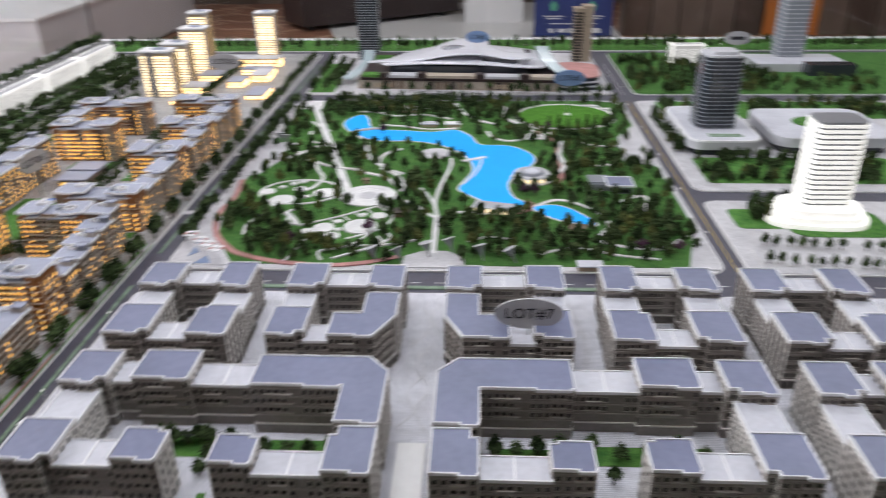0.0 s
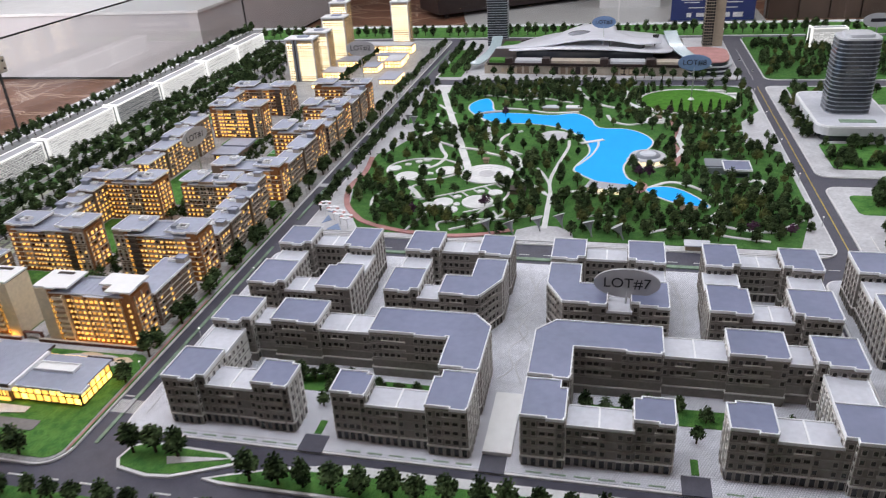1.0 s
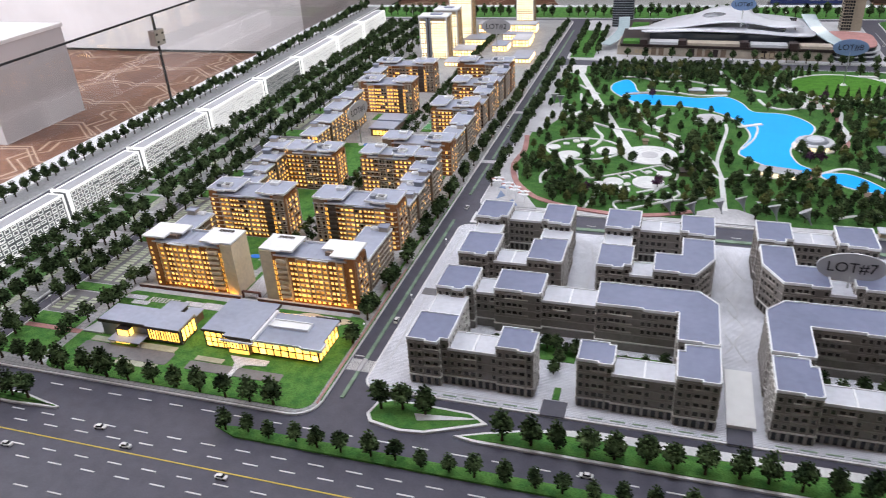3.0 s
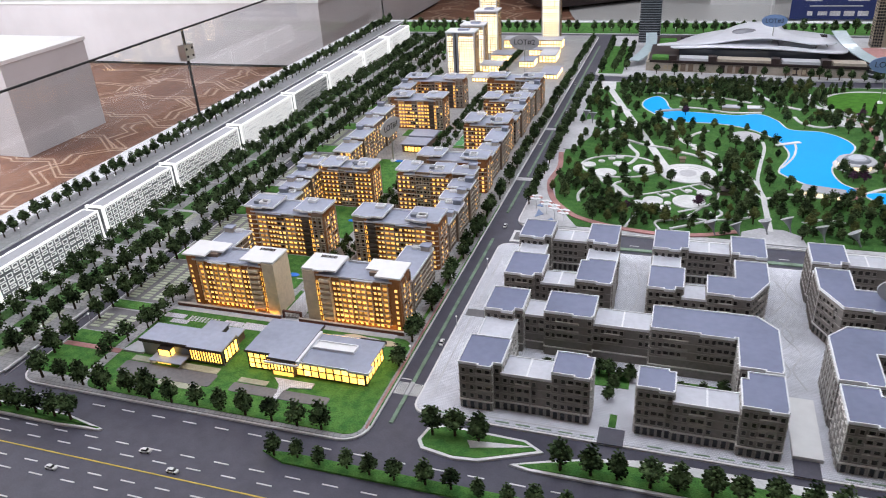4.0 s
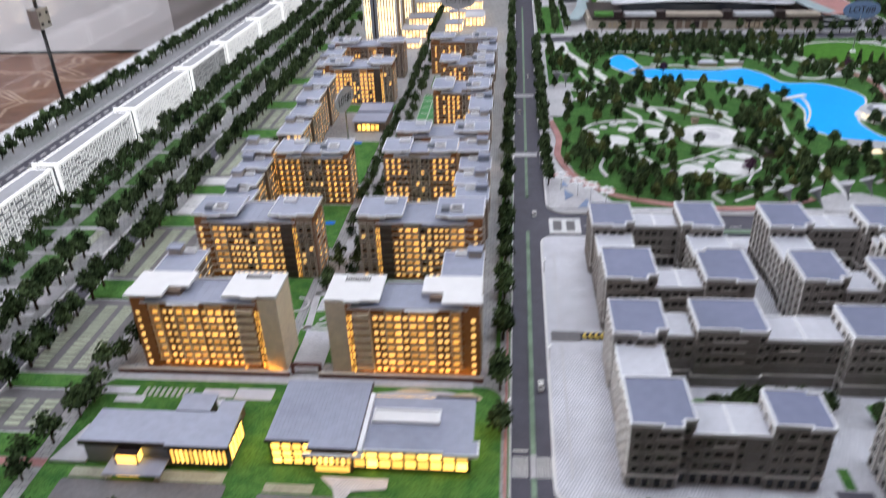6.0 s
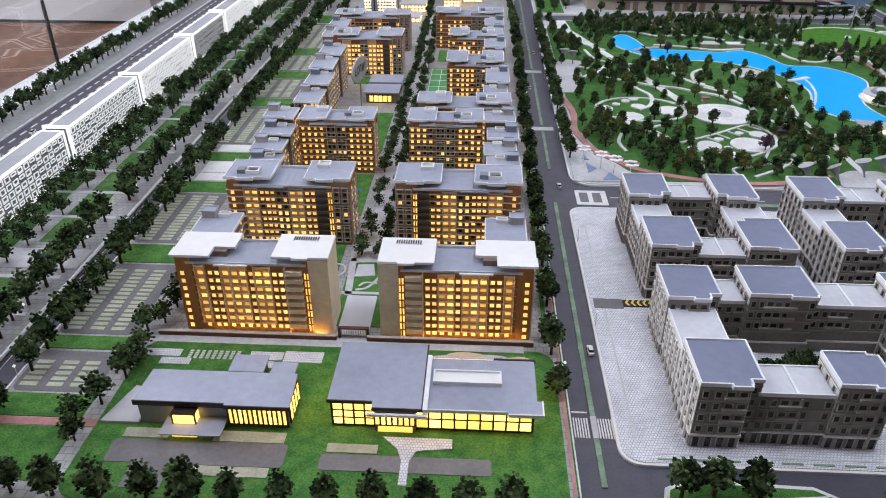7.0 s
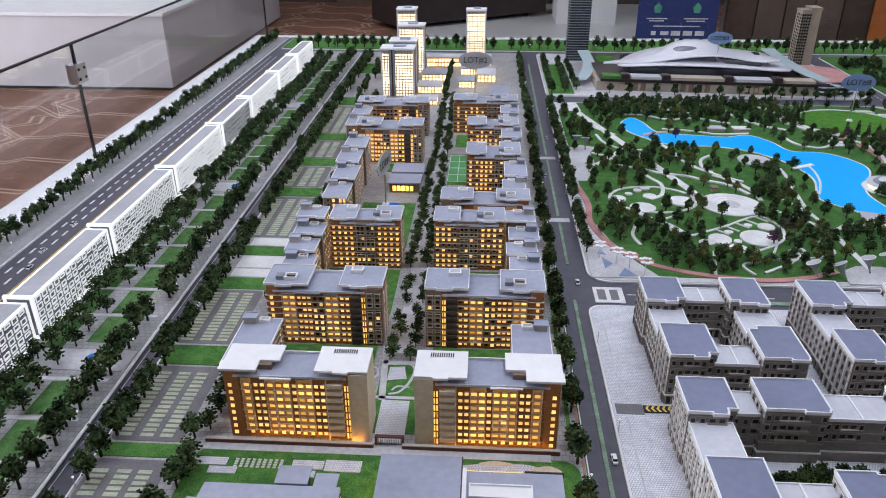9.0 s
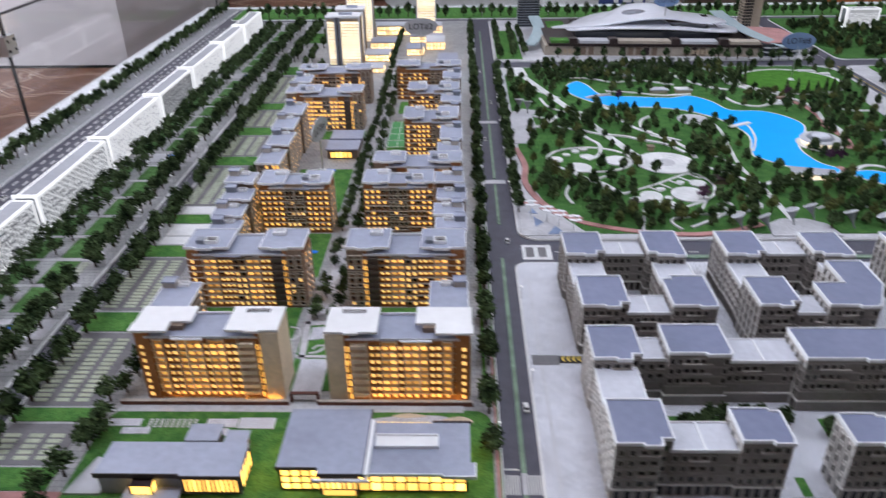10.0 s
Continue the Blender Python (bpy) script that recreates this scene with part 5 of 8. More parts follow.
def terraces(x0, x1, y0, y1, hs, label, seed, inner=1):
    """A stepped wing that runs back from the street, with its roofs at several heights. inner: the side that faces the court."""
    rng = random.Random(seed)
    cx, cy = (x0 + x1) / 2, (y0 + y1) / 2
    t = thing("housing_wing", cx, cy, G0, label, "housing wing", "housing wings")
    hx, n = (x1 - x0) / 2, len(hs)
    far = Shape()
    for k, h in enumerate(hs):
        a, b = y0 - cy + (y1 - y0) * k / n, y0 - cy + (y1 - y0) * (k + 1) / n
        ox = 0.006 * (k % 2)
        xa, xb = -hx + ox, hx - 0.006 + ox
        wall = part("wall", Shape().box(xa, xb, a, b, 0, h), UMBER, t)
        o = [(xa - 0.004, a - 0.004), (xb - 0.016, a - 0.004), (xb - 0.016, a - 0.009), (xb + 0.005, a - 0.009), (xb + 0.005, b - 0.005), (xa - 0.004, b - 0.005)]
        rf = part("roof", Shape().prism(shrunk(o, 0.0014), h, h + 0.0030), ROOF1, t, "grey roof terrace")
        part("parapet", Shape().tray(o, shrunk(o, 0.0014), h - 0.0008, h + 0.0046, h + 0.0028), PARAPET, rf)
        hw = (xb - xa) * 0.36
        hx0 = xa if inner > 0 else xb - hw
        hut = part("roof_hut", Shape().box(hx0, hx0 + hw, b - 0.026, b - 0.006, h + 0.003, h + 0.015), SLATE_BAND if k % 2 else TRIM1, rf, "small roof hut")
        part("hut_roof", Shape().tray(rect(hx0 - 0.002, hx0 + hw + 0.002, b - 0.028, b - 0.005), rect(hx0, hx0 + hw, b - 0.026, b - 0.007), h + 0.015, h + 0.0175, h + 0.016), ROOF1, hut)
        fx0 = hx0 + hw + 0.004 if inner > 0 else hx0 - 0.024
        fr = Shape().tray(rect(fx0, fx0 + 0.020, b - 0.022, b - 0.008), rect(fx0 + 0.002, fx0 + 0.018, b - 0.020, b - 0.010), h + 0.003, h + 0.009, h + 0.0045)
        part("roof_frame", fr, ROOF_WHITE, rf, "open white roof frame")
        if k % 2:
            part("roof_well", Shape().box(fx0 + 0.002, fx0 + 0.018, b - 0.020, b - 0.010, h + 0.0046, h + 0.0056), MALL_DARK, rf)
        for f in range(int((h - 0.004) / FH)):
            z = 0.0095 + FH * f
            for sx, rz in ((xa, -90), (xb, 90)):
                for j in range(4):
                    on = rng.random() < (0.8 if (rz > 0) == (inner > 0) else 0.32)
                    s = Shape()
                    src = WL_TALL if j % 3 == 1 else WL
                    s.v, s.f = src.v, src.f
                    s.m = [i if i == 0 else (1 if on else 2) for i in src.m]
                    far.add(s, pose(sx, a + (j + 0.5) * (b - a) / 4, z, 0, 0, rz))
            for px in (-0.02, -0.006, 0.012, 0.022):
                if k == 0 or h > hs[k - 1] + 0.012 and z > hs[k - 1] + 0.008:
                    on = rng.random() < 0.85
                    s = Shape()
                    src = WL_TALL if px * inner > 0.005 else WL
                    s.v, s.f = src.v, src.f
                    s.m = [i if i == 0 else (1 if on and px * inner > -0.01 else 2) for i in src.m]
                    far.add(s, pose(px, a, z, 0, 0, 0))
            if f:
                part("ledge", Shape().box(xa - 0.0028, xb + 0.0028, a + 0.004, b - 0.006, f * FH - 0.0002, f * FH + 0.0012), TRIM1, wall)
        for sx in (xa - 0.0028, xb + 0.0010):
            part("bay_post", Shape().box(sx, sx + 0.0018, a + 0.002, a + 0.0038, 0, h - 0.001), TRIM1, wall)
    part("window_field", far, [TRIM1, LIT_FAR, PANE_DARK], t, kind="stuff")
    return t


WG = "brown stepped housing wing with grey roof terraces"
terraces(-1.518, -1.448, 1.285, 1.436, (0.086,), WG, 31)
terraces(-1.018, -0.950, 1.285, 1.440, (0.086,), WG, 32, -1)
terraces(-1.512, -1.445, 1.585, 1.885, (0.076, 0.084, 0.094, 0.106, 0.122), WG, 33)
terraces(-1.022, -0.956, 1.585, 1.885, (0.082, 0.090, 0.096, 0.106, 0.122), WG, 34, -1)
terraces(-1.495, -1.432, 2.03, 2.43, (0.086, 0.100, 0.112, 0.122), WG, 35)
terraces(-1.025, -0.965, 2.065, 2.285, (0.088, 0.10), WG, 36, -1)
terraces(-1.03, -0.968, 2.42, 2.575, (0.09, 0.105), WG, 37, -1)
terraces(-1.54, -1.48, 2.63, 2.81, (0.095, 0.105), WG, 38)
terraces(-1.03, -0.968, 2.68, 2.85, (0.095, 0.105), WG, 39, -1)

for gx0, gx1 in ((-1.525, -1.247), (-1.20, -0.945)):
    w = thing("garden_wall", (gx0 + gx1) / 2, 1.188, G0, "low red-brown garden wall with pale coping", "garden wall", "garden walls")
    hw = (gx1 - gx0) / 2
    part("wall", Shape().box(-hw, hw, -0.002, 0.002, 0, 0.009), shader("red_brick_wall", (0.17, 0.06, 0.04), 0.7, vary=0.15, scale=400), w)
    part("coping", Shape().box(-hw, hw, -0.0028, 0.0028, 0.009, 0.0102), TRIM1, w)
gate = thing("garden_gate", -1.222, 1.198, G0, "dark brown garden gate with bars and a flat arch", "gate")
GATE_RED = shader("dark_red_gate", (0.13, 0.045, 0.035), 0.6, vary=0.12, scale=300)
part("gate_post", Shape().box(-0.024, -0.020, -0.003, 0.003, 0, 0.016), GATE_RED, gate)
part("gate_post", Shape().box(0.020, 0.024, -0.003, 0.003, 0, 0.016), GATE_RED, gate)
part("beam", Shape().box(-0.024, 0.024, -0.003, 0.003, 0.016, 0.0185), GATE_RED, gate)
for k in range(11):
    part("bar", Shape().box(-0.0185 + k * 0.0037 - 0.0006, -0.0185 + k * 0.0037 + 0.0006, -0.0006, 0.0006, 0, 0.016), TRIM1, gate)


# ---------------------------------------------------------------- club houses
def club_glass(t, x0, x1, y, z0, z1, cols, rows, rz=0, parent=None):
    """A lit glass front: dark posts and rails, each pane a piece of its own."""
    d = x1 - x0
    w, h = d / cols, (z1 - z0) / rows
    me = Shape().box(-w / 2 + 0.0012, w / 2 - 0.0012, -0.0012, 0, -h / 2 + 0.0012, h / 2 - 0.0012, skip="n").mesh("lit_pane", [LIT_CLUB])
    m = pose(0, 0, 0, 0, 0, rz)
    post = Shape().box(-0.0013, 0.0013, -0.0022, 0, z0, z1).mesh("glazing_bar", [MALL_DARK])
    for i in range(cols + 1):
        p = m @ Vector((x0 + i * w, y, 0))
        piece("glazing_bar", post, parent or t, p.x, p.y, 0, rz)
    for j in range(rows + 1):
        part("glazing_rail", Shape().add(Shape().box(x0, x1, y - 0.0018, y, z0 + j * h - 0.0008, z0 + j * h + 0.0008), m), MALL_DARK, parent or t)
    for i in range(cols):
        for j in range(rows):
            p = m @ Vector((x0 + (i + 0.5) * w, y, z0 + (j + 0.5) * h))
            piece("pane", me, parent or t, p.x, p.y, p.z, rz)


cb = thing("club_house", -1.087, 1.05, 0.0062, "flat-roofed club house with glowing yellow glass walls", "club house")
core = part("wall", Shape().box(-0.132, -0.022, -0.044, 0.07, 0, 0.041).box(-0.022, 0.130, -0.046, 0.045, 0, 0.036), UMBER, cb)
club_glass(cb, -0.132, -0.075, -0.044, 0.002, 0.039, 4, 3, 0, core)
part("porch", Shape().box(-0.075, -0.022, -0.054, -0.044, 0, 0.034), UMBER, core)
club_glass(cb, -0.075, -0.022, -0.054, 0.012, 0.032, 7, 1, 0, core)
part("porch_glass", Shape().box(-0.071, -0.026, -0.0555, -0.054, 0.001, 0.0095), LIT_CLUB, core, "glowing entrance glass")
club_glass(cb, -0.022, 0.130, -0.046, 0.002, 0.0345, 9, 2, 0, core)
club_glass(cb, -0.046, 0.045, -0.130, 0.002, 0.0345, 6, 2, 90, core)
club_glass(cb, -0.07, 0.044, -0.132, 0.002, 0.039, 6, 3, -90, core)
rfa = part("roof", Shape().prism([(-0.137, -0.046), (-0.078, -0.046), (-0.078, -0.058), (-0.014, -0.058), (-0.014, 0.076), (-0.137, 0.076)], 0.041, 0.0445), ROOF1, cb, "smooth grey flat roof")
part("roof_trim", Shape().box(-0.138, -0.078, -0.0475, -0.046, 0.040, 0.0450).box(-0.078, -0.014, -0.0595, -0.058, 0.040, 0.0450).box(-0.014, -0.012, -0.0595, 0.076, 0.040, 0.0450), MALL_DARK, rfa, "dark roof edge")
part("porch_roof", Shape().box(-0.084, -0.006, -0.064, -0.0600, 0.034, 0.0375).box(-0.012, -0.006, -0.060, 0.052, 0.036, 0.0455), PARAPET, rfa, "white roof edge")
rfb = part("roof", Shape().prism([(-0.006, -0.052), (0.098, -0.052), (0.098, -0.056), (0.142, -0.056), (0.142, -0.03), (0.136, -0.03), (0.136, 0.052), (-0.006, 0.052)], 0.036, 0.0395), ROOF1, cb, "grey flat roof with a pale edge")
part("roof_edge", Shape().box(-0.006, 0.098, -0.0535, -0.052, 0.035, 0.0405).box(0.098, 0.144, -0.0575, -0.056, 0.035, 0.0405).box(0.142, 0.144, -0.056, -0.03, 0.035, 0.0405), PARAPET, rfb, "white roof edge")
sk = part("skylight", Shape().box(0.0, 0.088, -0.002, 0.020, 0.0395, 0.0425), ROOF_WHITE, rfb, "long white skylight")
part("skylight_frame", Shape().box(-0.002, 0.090, -0.004, -0.002, 0.0395, 0.0455).box(-0.002, 0.090, 0.020, 0.022, 0.0395, 0.0455).box(-0.002, 0.0, -0.002, 0.020, 0.0395, 0.0455).box(0.088, 0.090, -0.002, 0.020, 0.0395, 0.0455), PARAPET, sk)
part("light_cove", Shape().box(-0.01, 0.078, 0.0525, 0.0545, 0.033, 0.038), LIT_CLUB, cb, "glowing cove at the back edge")
part("back_edge", Shape().box(0.080, 0.138, 0.0525, 0.055, 0.034, 0.041), MALL_DARK, cb, "dark back roof edge")

for k in range(21):
    x = -0.132 + 0.0055 * k
    part("roof_seam", Shape().box(x, x + 0.0009, -0.044, 0.074, 0.0445, 0.0449), ROOF_SEAM, rfa)
for k in range(24):
    x = -0.002 + 0.0056 * k
    part("roof_seam", Shape().box(x, x + 0.0009, 0.0235, 0.050, 0.0395, 0.0399), ROOF_SEAM, rfb)
    part("roof_seam", Shape().box(x, x + 0.0009, -0.050, -0.0055, 0.0395, 0.0399), ROOF_SEAM, rfb)

ca = thing("club_house", -1.375, 1.02, 0.0062, "low dark club house with grey roof and glowing porch", "club house")
wa = part("wall", Shape().box(-0.100, 0.100, -0.024, 0.036, 0, 0.038), SLATE_BAND, ca)
club_glass(ca, 0.020, 0.098, -0.0245, 0.005, 0.035, 12, 1, 0, wa)
club_glass(ca, -0.02, 0.03, -0.100, 0.005, 0.035, 4, 1, 90, wa)
ra = part("roof", Shape().prism([(-0.103, -0.027), (0.018, -0.027), (0.018, -0.031), (0.104, -0.031), (0.100, 0.036), (-0.100, 0.036)], 0.038, 0.0415), ROOF1, ca, "smooth pale grey roof")
part("roof_trim", Shape().box(-0.104, 0.018, -0.0285, -0.027, 0.034, 0.042).box(0.018, 0.105, -0.0325, -0.031, 0.036, 0.042), MALL_DARK, ra, "dark roof edge")
pc = part("porch", Shape().box(-0.062, 0.018, -0.058, -0.024, 0.012, 0.0138), ROOF1, ca, "thin grey canopy")
pb = part("porch_box", Shape().box(-0.050, -0.020, -0.038, -0.0242, 0.0138, 0.029), LIT_CLUB, pc, "glowing glass porch above the canopy")
part("porch_frame", Shape().box(-0.051, -0.049, -0.039, -0.037, 0.0138, 0.030).box(-0.021, -0.019, -0.039, -0.037, 0.0138, 0.030).box(-0.051, -0.019, -0.039, -0.0242, 0.029, 0.0305), MALL_DARK, pc)
part("porch_glass", Shape().box(-0.050, -0.018, -0.048, -0.0245, 0.0, 0.012), LIT_CLUB, pc, "glowing glass entrance")
for px in (-0.06, 0.015):
    part("canopy_post", Shape().tube(px, -0.055, 0.0008, 0.0008, 0, 0.012, 8), STEEL, pc)
part("annex", Shape().box(0.0, 0.042, 0.056, 0.088, 0, 0.024), DARK_BAY, ca, "small dark annex")
part("annex", Shape().box(0.058, 0.086, 0.054, 0.080, 0, 0.020), DARK_BAY, ca, "small dark annex")
part("annex_roof", Shape().box(-0.004, 0.046, 0.055, 0.092, 0.024, 0.0265), ROOF1, ca)
part("annex_roof", Shape().box(0.054, 0.089, 0.053, 0.083, 0.020, 0.0225), ROOF1, ca)
part("side_terrace", Shape().prism([(-0.155, -0.028), (-0.103, -0.028), (-0.103, 0.038), (-0.135, 0.044)], 0.0, 0.004), PODIUM, ca, "pale side terrace")

com = thing("community_hall", -1.312, 2.356, G0, "small hall with a grey two-part roof and a lit front", "community hall")
hw = part("wall", Shape().box(-0.044, 0.044, -0.072, 0.072, 0, 0.028), UMBER, com)
part("roof", Shape().box(-0.049, 0.048, -0.078, -0.002, 0.028, 0.032), ROOF1, com)
part("roof", Shape().box(-0.046, 0.050, 0.002, 0.078, 0.028, 0.036), ROOF1, com)
club_glass(com, -0.036, 0.028, -0.0722, 0.003, 0.022, 5, 1, 0, hw)


# ---------------------------------------------------------------- lit towers and their podium
def lit_tower(x0, x1, y0, y1, h, label, dark=False, seed=0):
    cx, cy = (x0 + x1) / 2, (y0 + y1) / 2
    hx, hy = (x1 - x0) / 2, (y1 - y0) / 2
    t = thing("lit_tower", cx, cy, G0, label, "tower", "lit towers")
    part("core", Shape().box(-hx + 0.002, hx - 0.002, -hy + 0.002, hy - 0.002, 0, h), CREAM, t)
    fh = 0.0118
    n = int((h - 0.012) / fh)
    slab = Shape().box(-hx - 0.0012, hx + 0.0012, -hy - 0.0012, hy + 0.0012, 0, 0.0030)
    sm = slab.mesh("floor_slab", [TOWER_TRIM])
    band = Shape().box(-hx + 0.001, hx - 0.001, -hy, -hy + 0.003, 0, fh - 0.0030, skip="tb")
    bm_ = band.mesh("window_band", [LIT_TOWER])
    for k in range(n):
        piece("floor_slab", sm, t, 0, 0, k * fh)
        piece("window_band", bm_, t, 0, 0, k * fh + 0.0030)
    side = Shape().box(-0.0034, 0.0034, -0.0012, 0, 0.0010, fh - 0.0042, skip="n")
    field = Shape()
    m = int(2 * hy / 0.012)
    for q in range(n):
        for i in range(m):
            for sx in (-1, 1):
                field.add(side, pose(sx * (hx - 0.0018), -hy + (i + 0.5) * 2 * hy / m, q * fh + 0.0030, 0, 0, 90 * sx))
    part("window_field", field, LIT_SIDE, t, kind="stuff")
    post = Shape().box(-0.0014, 0.0014, -0.0020, 0, 0, h - 0.004).mesh("mullion", [TOWER_TRIM])
    k = int(2 * hx / 0.012)
    for i in range(k + 1):
        piece("mullion", post, t, -hx + i * 2 * hx / k, -hy, 0)
    k = int(2 * hy / 0.012)
    for i in range(k + 1):
        for sx in (-1, 1):
            piece("mullion", post, t, sx * hx, -hy + i * 2 * hy / k, 0, 90 * sx)
    for sx in (-1, 1):
        part("corner_pier", Shape().box(sx * hx - 0.0035, sx * hx + 0.0035, -hy - 0.0024, -hy + 0.004, 0, h - 0.001), PODIUM, t, "pale corner pier")
    part("crown_wall", Shape().box(-hx - 0.0015, hx + 0.0015, -hy - 0.0015, hy + 0.0015, h - 0.005, h), PODIUM, t)
    if dark:
        part("recess", Shape().box(-hx * 0.55, -hx * 0.15, -hy - 0.005, -hy, 0, h + 0.001), SLATE_BAND, t, "dark blue-grey vertical recess")
        part("recess_joint", Shape().box(-hx * 0.38, -hx * 0.30, -hy - 0.0058, -hy - 0.005, 0, h), MALL_DARK, t)
    part("roof", Shape().box(-hx - 0.003, hx + 0.003, -hy - 0.003, hy + 0.003, h, h + 0.004).box(-hx * 0.3, hx * 0.5, -hy * 0.2, hy * 0.6, h + 0.004, h + 0.011), ROOF1, t, "grey roof cap")
    part("roof_rim", Shape().tray(rect(-hx - 0.005, hx + 0.005, -hy - 0.005, hy + 0.005), rect(-hx - 0.002, hx + 0.002, -hy - 0.002, hy + 0.002), h + 0.0005, h + 0.006, h + 0.0042), PARAPET, t, "pale roof rim")
    return t


LT = "cream tower with glowing window bands and a grey cap"
lit_tower(-1.516, -1.383, 3.35, 3.43, 0.195, "cream tower with glowing window bands and a dark recess", True)
lit_tower(-1.505, -1.392, 3.56, 3.64, 0.185, LT)
lit_tower(-1.49, -1.374, 3.77, 3.85, 0.215, LT)
lit_tower(-1.52, -1.43, 3.98, 4.06, 0.255, LT)
lit_tower(-1.18, -1.090, 3.99, 4.06, 0.252, LT)
pod = thing("shopping_podium", -1.30, 3.72, G0, "lit cream shopping podium in stepped halls", "podium")
for k, (x0, x1, y0, y1, h) in enumerate(((-1.372, -1.27, 3.40, 3.50, 0.03), (-1.372, -1.262, 3.62, 3.72, 0.03), (-1.37, -1.06, 3.90, 3.98, 0.045), (-1.20, -1.13, 3.50, 3.60, 0.03), (-1.12, -1.04, 3.60, 3.72, 0.036),
                                        (-1.20, -1.05, 3.74, 3.80, 0.03), (-1.36, -1.28, 3.22, 3.30, 0.02), (-1.06, -0.98, 3.30, 3.45, 0.022))):
    a, b, c, d = x0 + 1.30, x1 + 1.30, y0 - 3.72, y1 - 3.72
    hall = part("hall", Shape().box(a, b, c, d, 0, h), CREAM, pod)
    n = max(3, int((b - a) / 0.014))
    rows = 2 if h > 0.025 else 1
    w, hh = (b - a) / n, (h - 0.004) / rows
    pane = Shape().box(-w * 0.36, w * 0.36, -0.0012, 0, -hh * 0.38, hh * 0.38).mesh("lit_shop_window", [LIT_SHOP])
    for i in range(n):
        for j in range(rows):
            piece("shop_window", pane, hall, a + (i + 0.5) * w, c, 0.003 + (j + 0.45) * hh)
    pane = Shape().box(-(d - c) * 0.075, (d - c) * 0.075, -0.0012, 0, -h * 0.36, h * 0.36).mesh("lit_shop_window", [LIT_SHOP])
    for i in range(5):
        piece("shop_window", pane, hall, b, c + (i + 0.5) * (d - c) / 5, h * 0.46, 90)
    part("roof", Shape().box(a - 0.003, b + 0.003, c - 0.004, d + 0.003, h, h + 0.003), ROOF1 if k % 2 else TERRACE, pod)


# ---------------------------------------------------------------- white edge-lit blocks along the west road
def white_block(x0, x1, y0, y1, h, bright, label, dim=False):
    cx, cy = (x0 + x1) / 2, (y0 + y1) / 2
    hx, hy = (x1 - x0) / 2, (y1 - y0) / 2
    t = thing("white_office_block", cx, cy, G0, label, "office block", "white edge-lit blocks")
    body = part("body", Shape().box(-hx + 0.003, hx - 0.003, -hy + 0.004, hy - 0.004, 0.004, h - 0.003), ACRYLIC if not bright else LIT_PANEL, t, "frosted grey acrylic body")
    e = 0.0048
    fr = Shape()
    for sx in (-hx, hx - e):
        for z in (h - e, 0.0):
            fr.box(sx, sx + e, -hy, hy, z, z + e)
        for sy in (-hy, hy - e):
            fr.box(sx, sx + e, sy, sy + e, e, h - e)
    for sy in (-hy, hy - e):
        for z in (h - e, 0.0):
            fr.box(-hx + e, hx - e, sy, sy + e, z, z + e)
    part("edge_frame", fr, LIT_WHITE, t, "glowing white edge frame")
    por = Shape().tray(rect(-hx - 0.003, hx + 0.003, 0, h + 0.005), rect(-hx + 0.003, hx - 0.003, 0.006, h - 0.001), 0, 0.007, 0.003)
    por.v = [(x, -hy - z, y) for x, y, z in por.v]
    part("portal", por, LIT_WHITE, t, "white portal frame at the block's end")
    part("portal_panel", Shape().box(-hx + 0.003, hx - 0.003, -hy - 0.0045, -hy - 0.003, 0.006, h - 0.001), ACRYLIC, t, "grey frosted end panel")
    cols = int((2 * hy - 0.01) / 0.0225)
    w = (2 * hy - 0.016) / cols / 2 - 0.0030
    kinds = []
    for lo, hi, bar in ((0.0, 0.0122, 0.0014), (0.0, 0.0122, 0.0036), (0.0045, 0.0122, 0.0014)):
        wf = Shape().box(-0.0010, 0.0010, -w, w, lo, lo + bar).box(-0.0010, 0.0010, -w, w, hi - 0.0016, hi)
        for q in (-w, w - 0.0018):
            wf.box(-0.0010, 0.0010, q, q + 0.0018, lo + bar, hi - 0.0016)
        kinds.append(wf.mesh("window_surround", [LIT_PANEL if dim else LIT_FRAME]))
    rows = int((h - 0.010) / 0.0162)
    pick = random.Random(int(y0 * 1000))
    for j in range(rows):
        for i in range(cols):
            piece("window_surround", kinds[pick.choice((0, 0, 1, 2))], body, hx - 0.0022, -hy + 0.008 + (i + 0.5) * (2 * hy - 0.016) / cols, 0.007 + 0.0162 * j)
    part("roof", Shape().box(-hx + e, hx - e, -hy + e, hy - e, h - 0.003, h - 0.001), ROOF_DIM, t, "pale grey roof")
    return t


yb = [0.66, 1.07, 1.46, 1.80, 2.20, 2.615, 2.955, 3.36, 3.70, 4.04]
for k, (a, b) in enumerate(zip(yb, yb[1:])):
    br = k in (4, 6, 7, 8)
    white_block(-2.016, -1.962, a + 0.016, b - 0.004, 0.092, br, "white edge-lit acrylic office block with window grid" if not br else "brightly glowing white acrylic office block", k == 5)


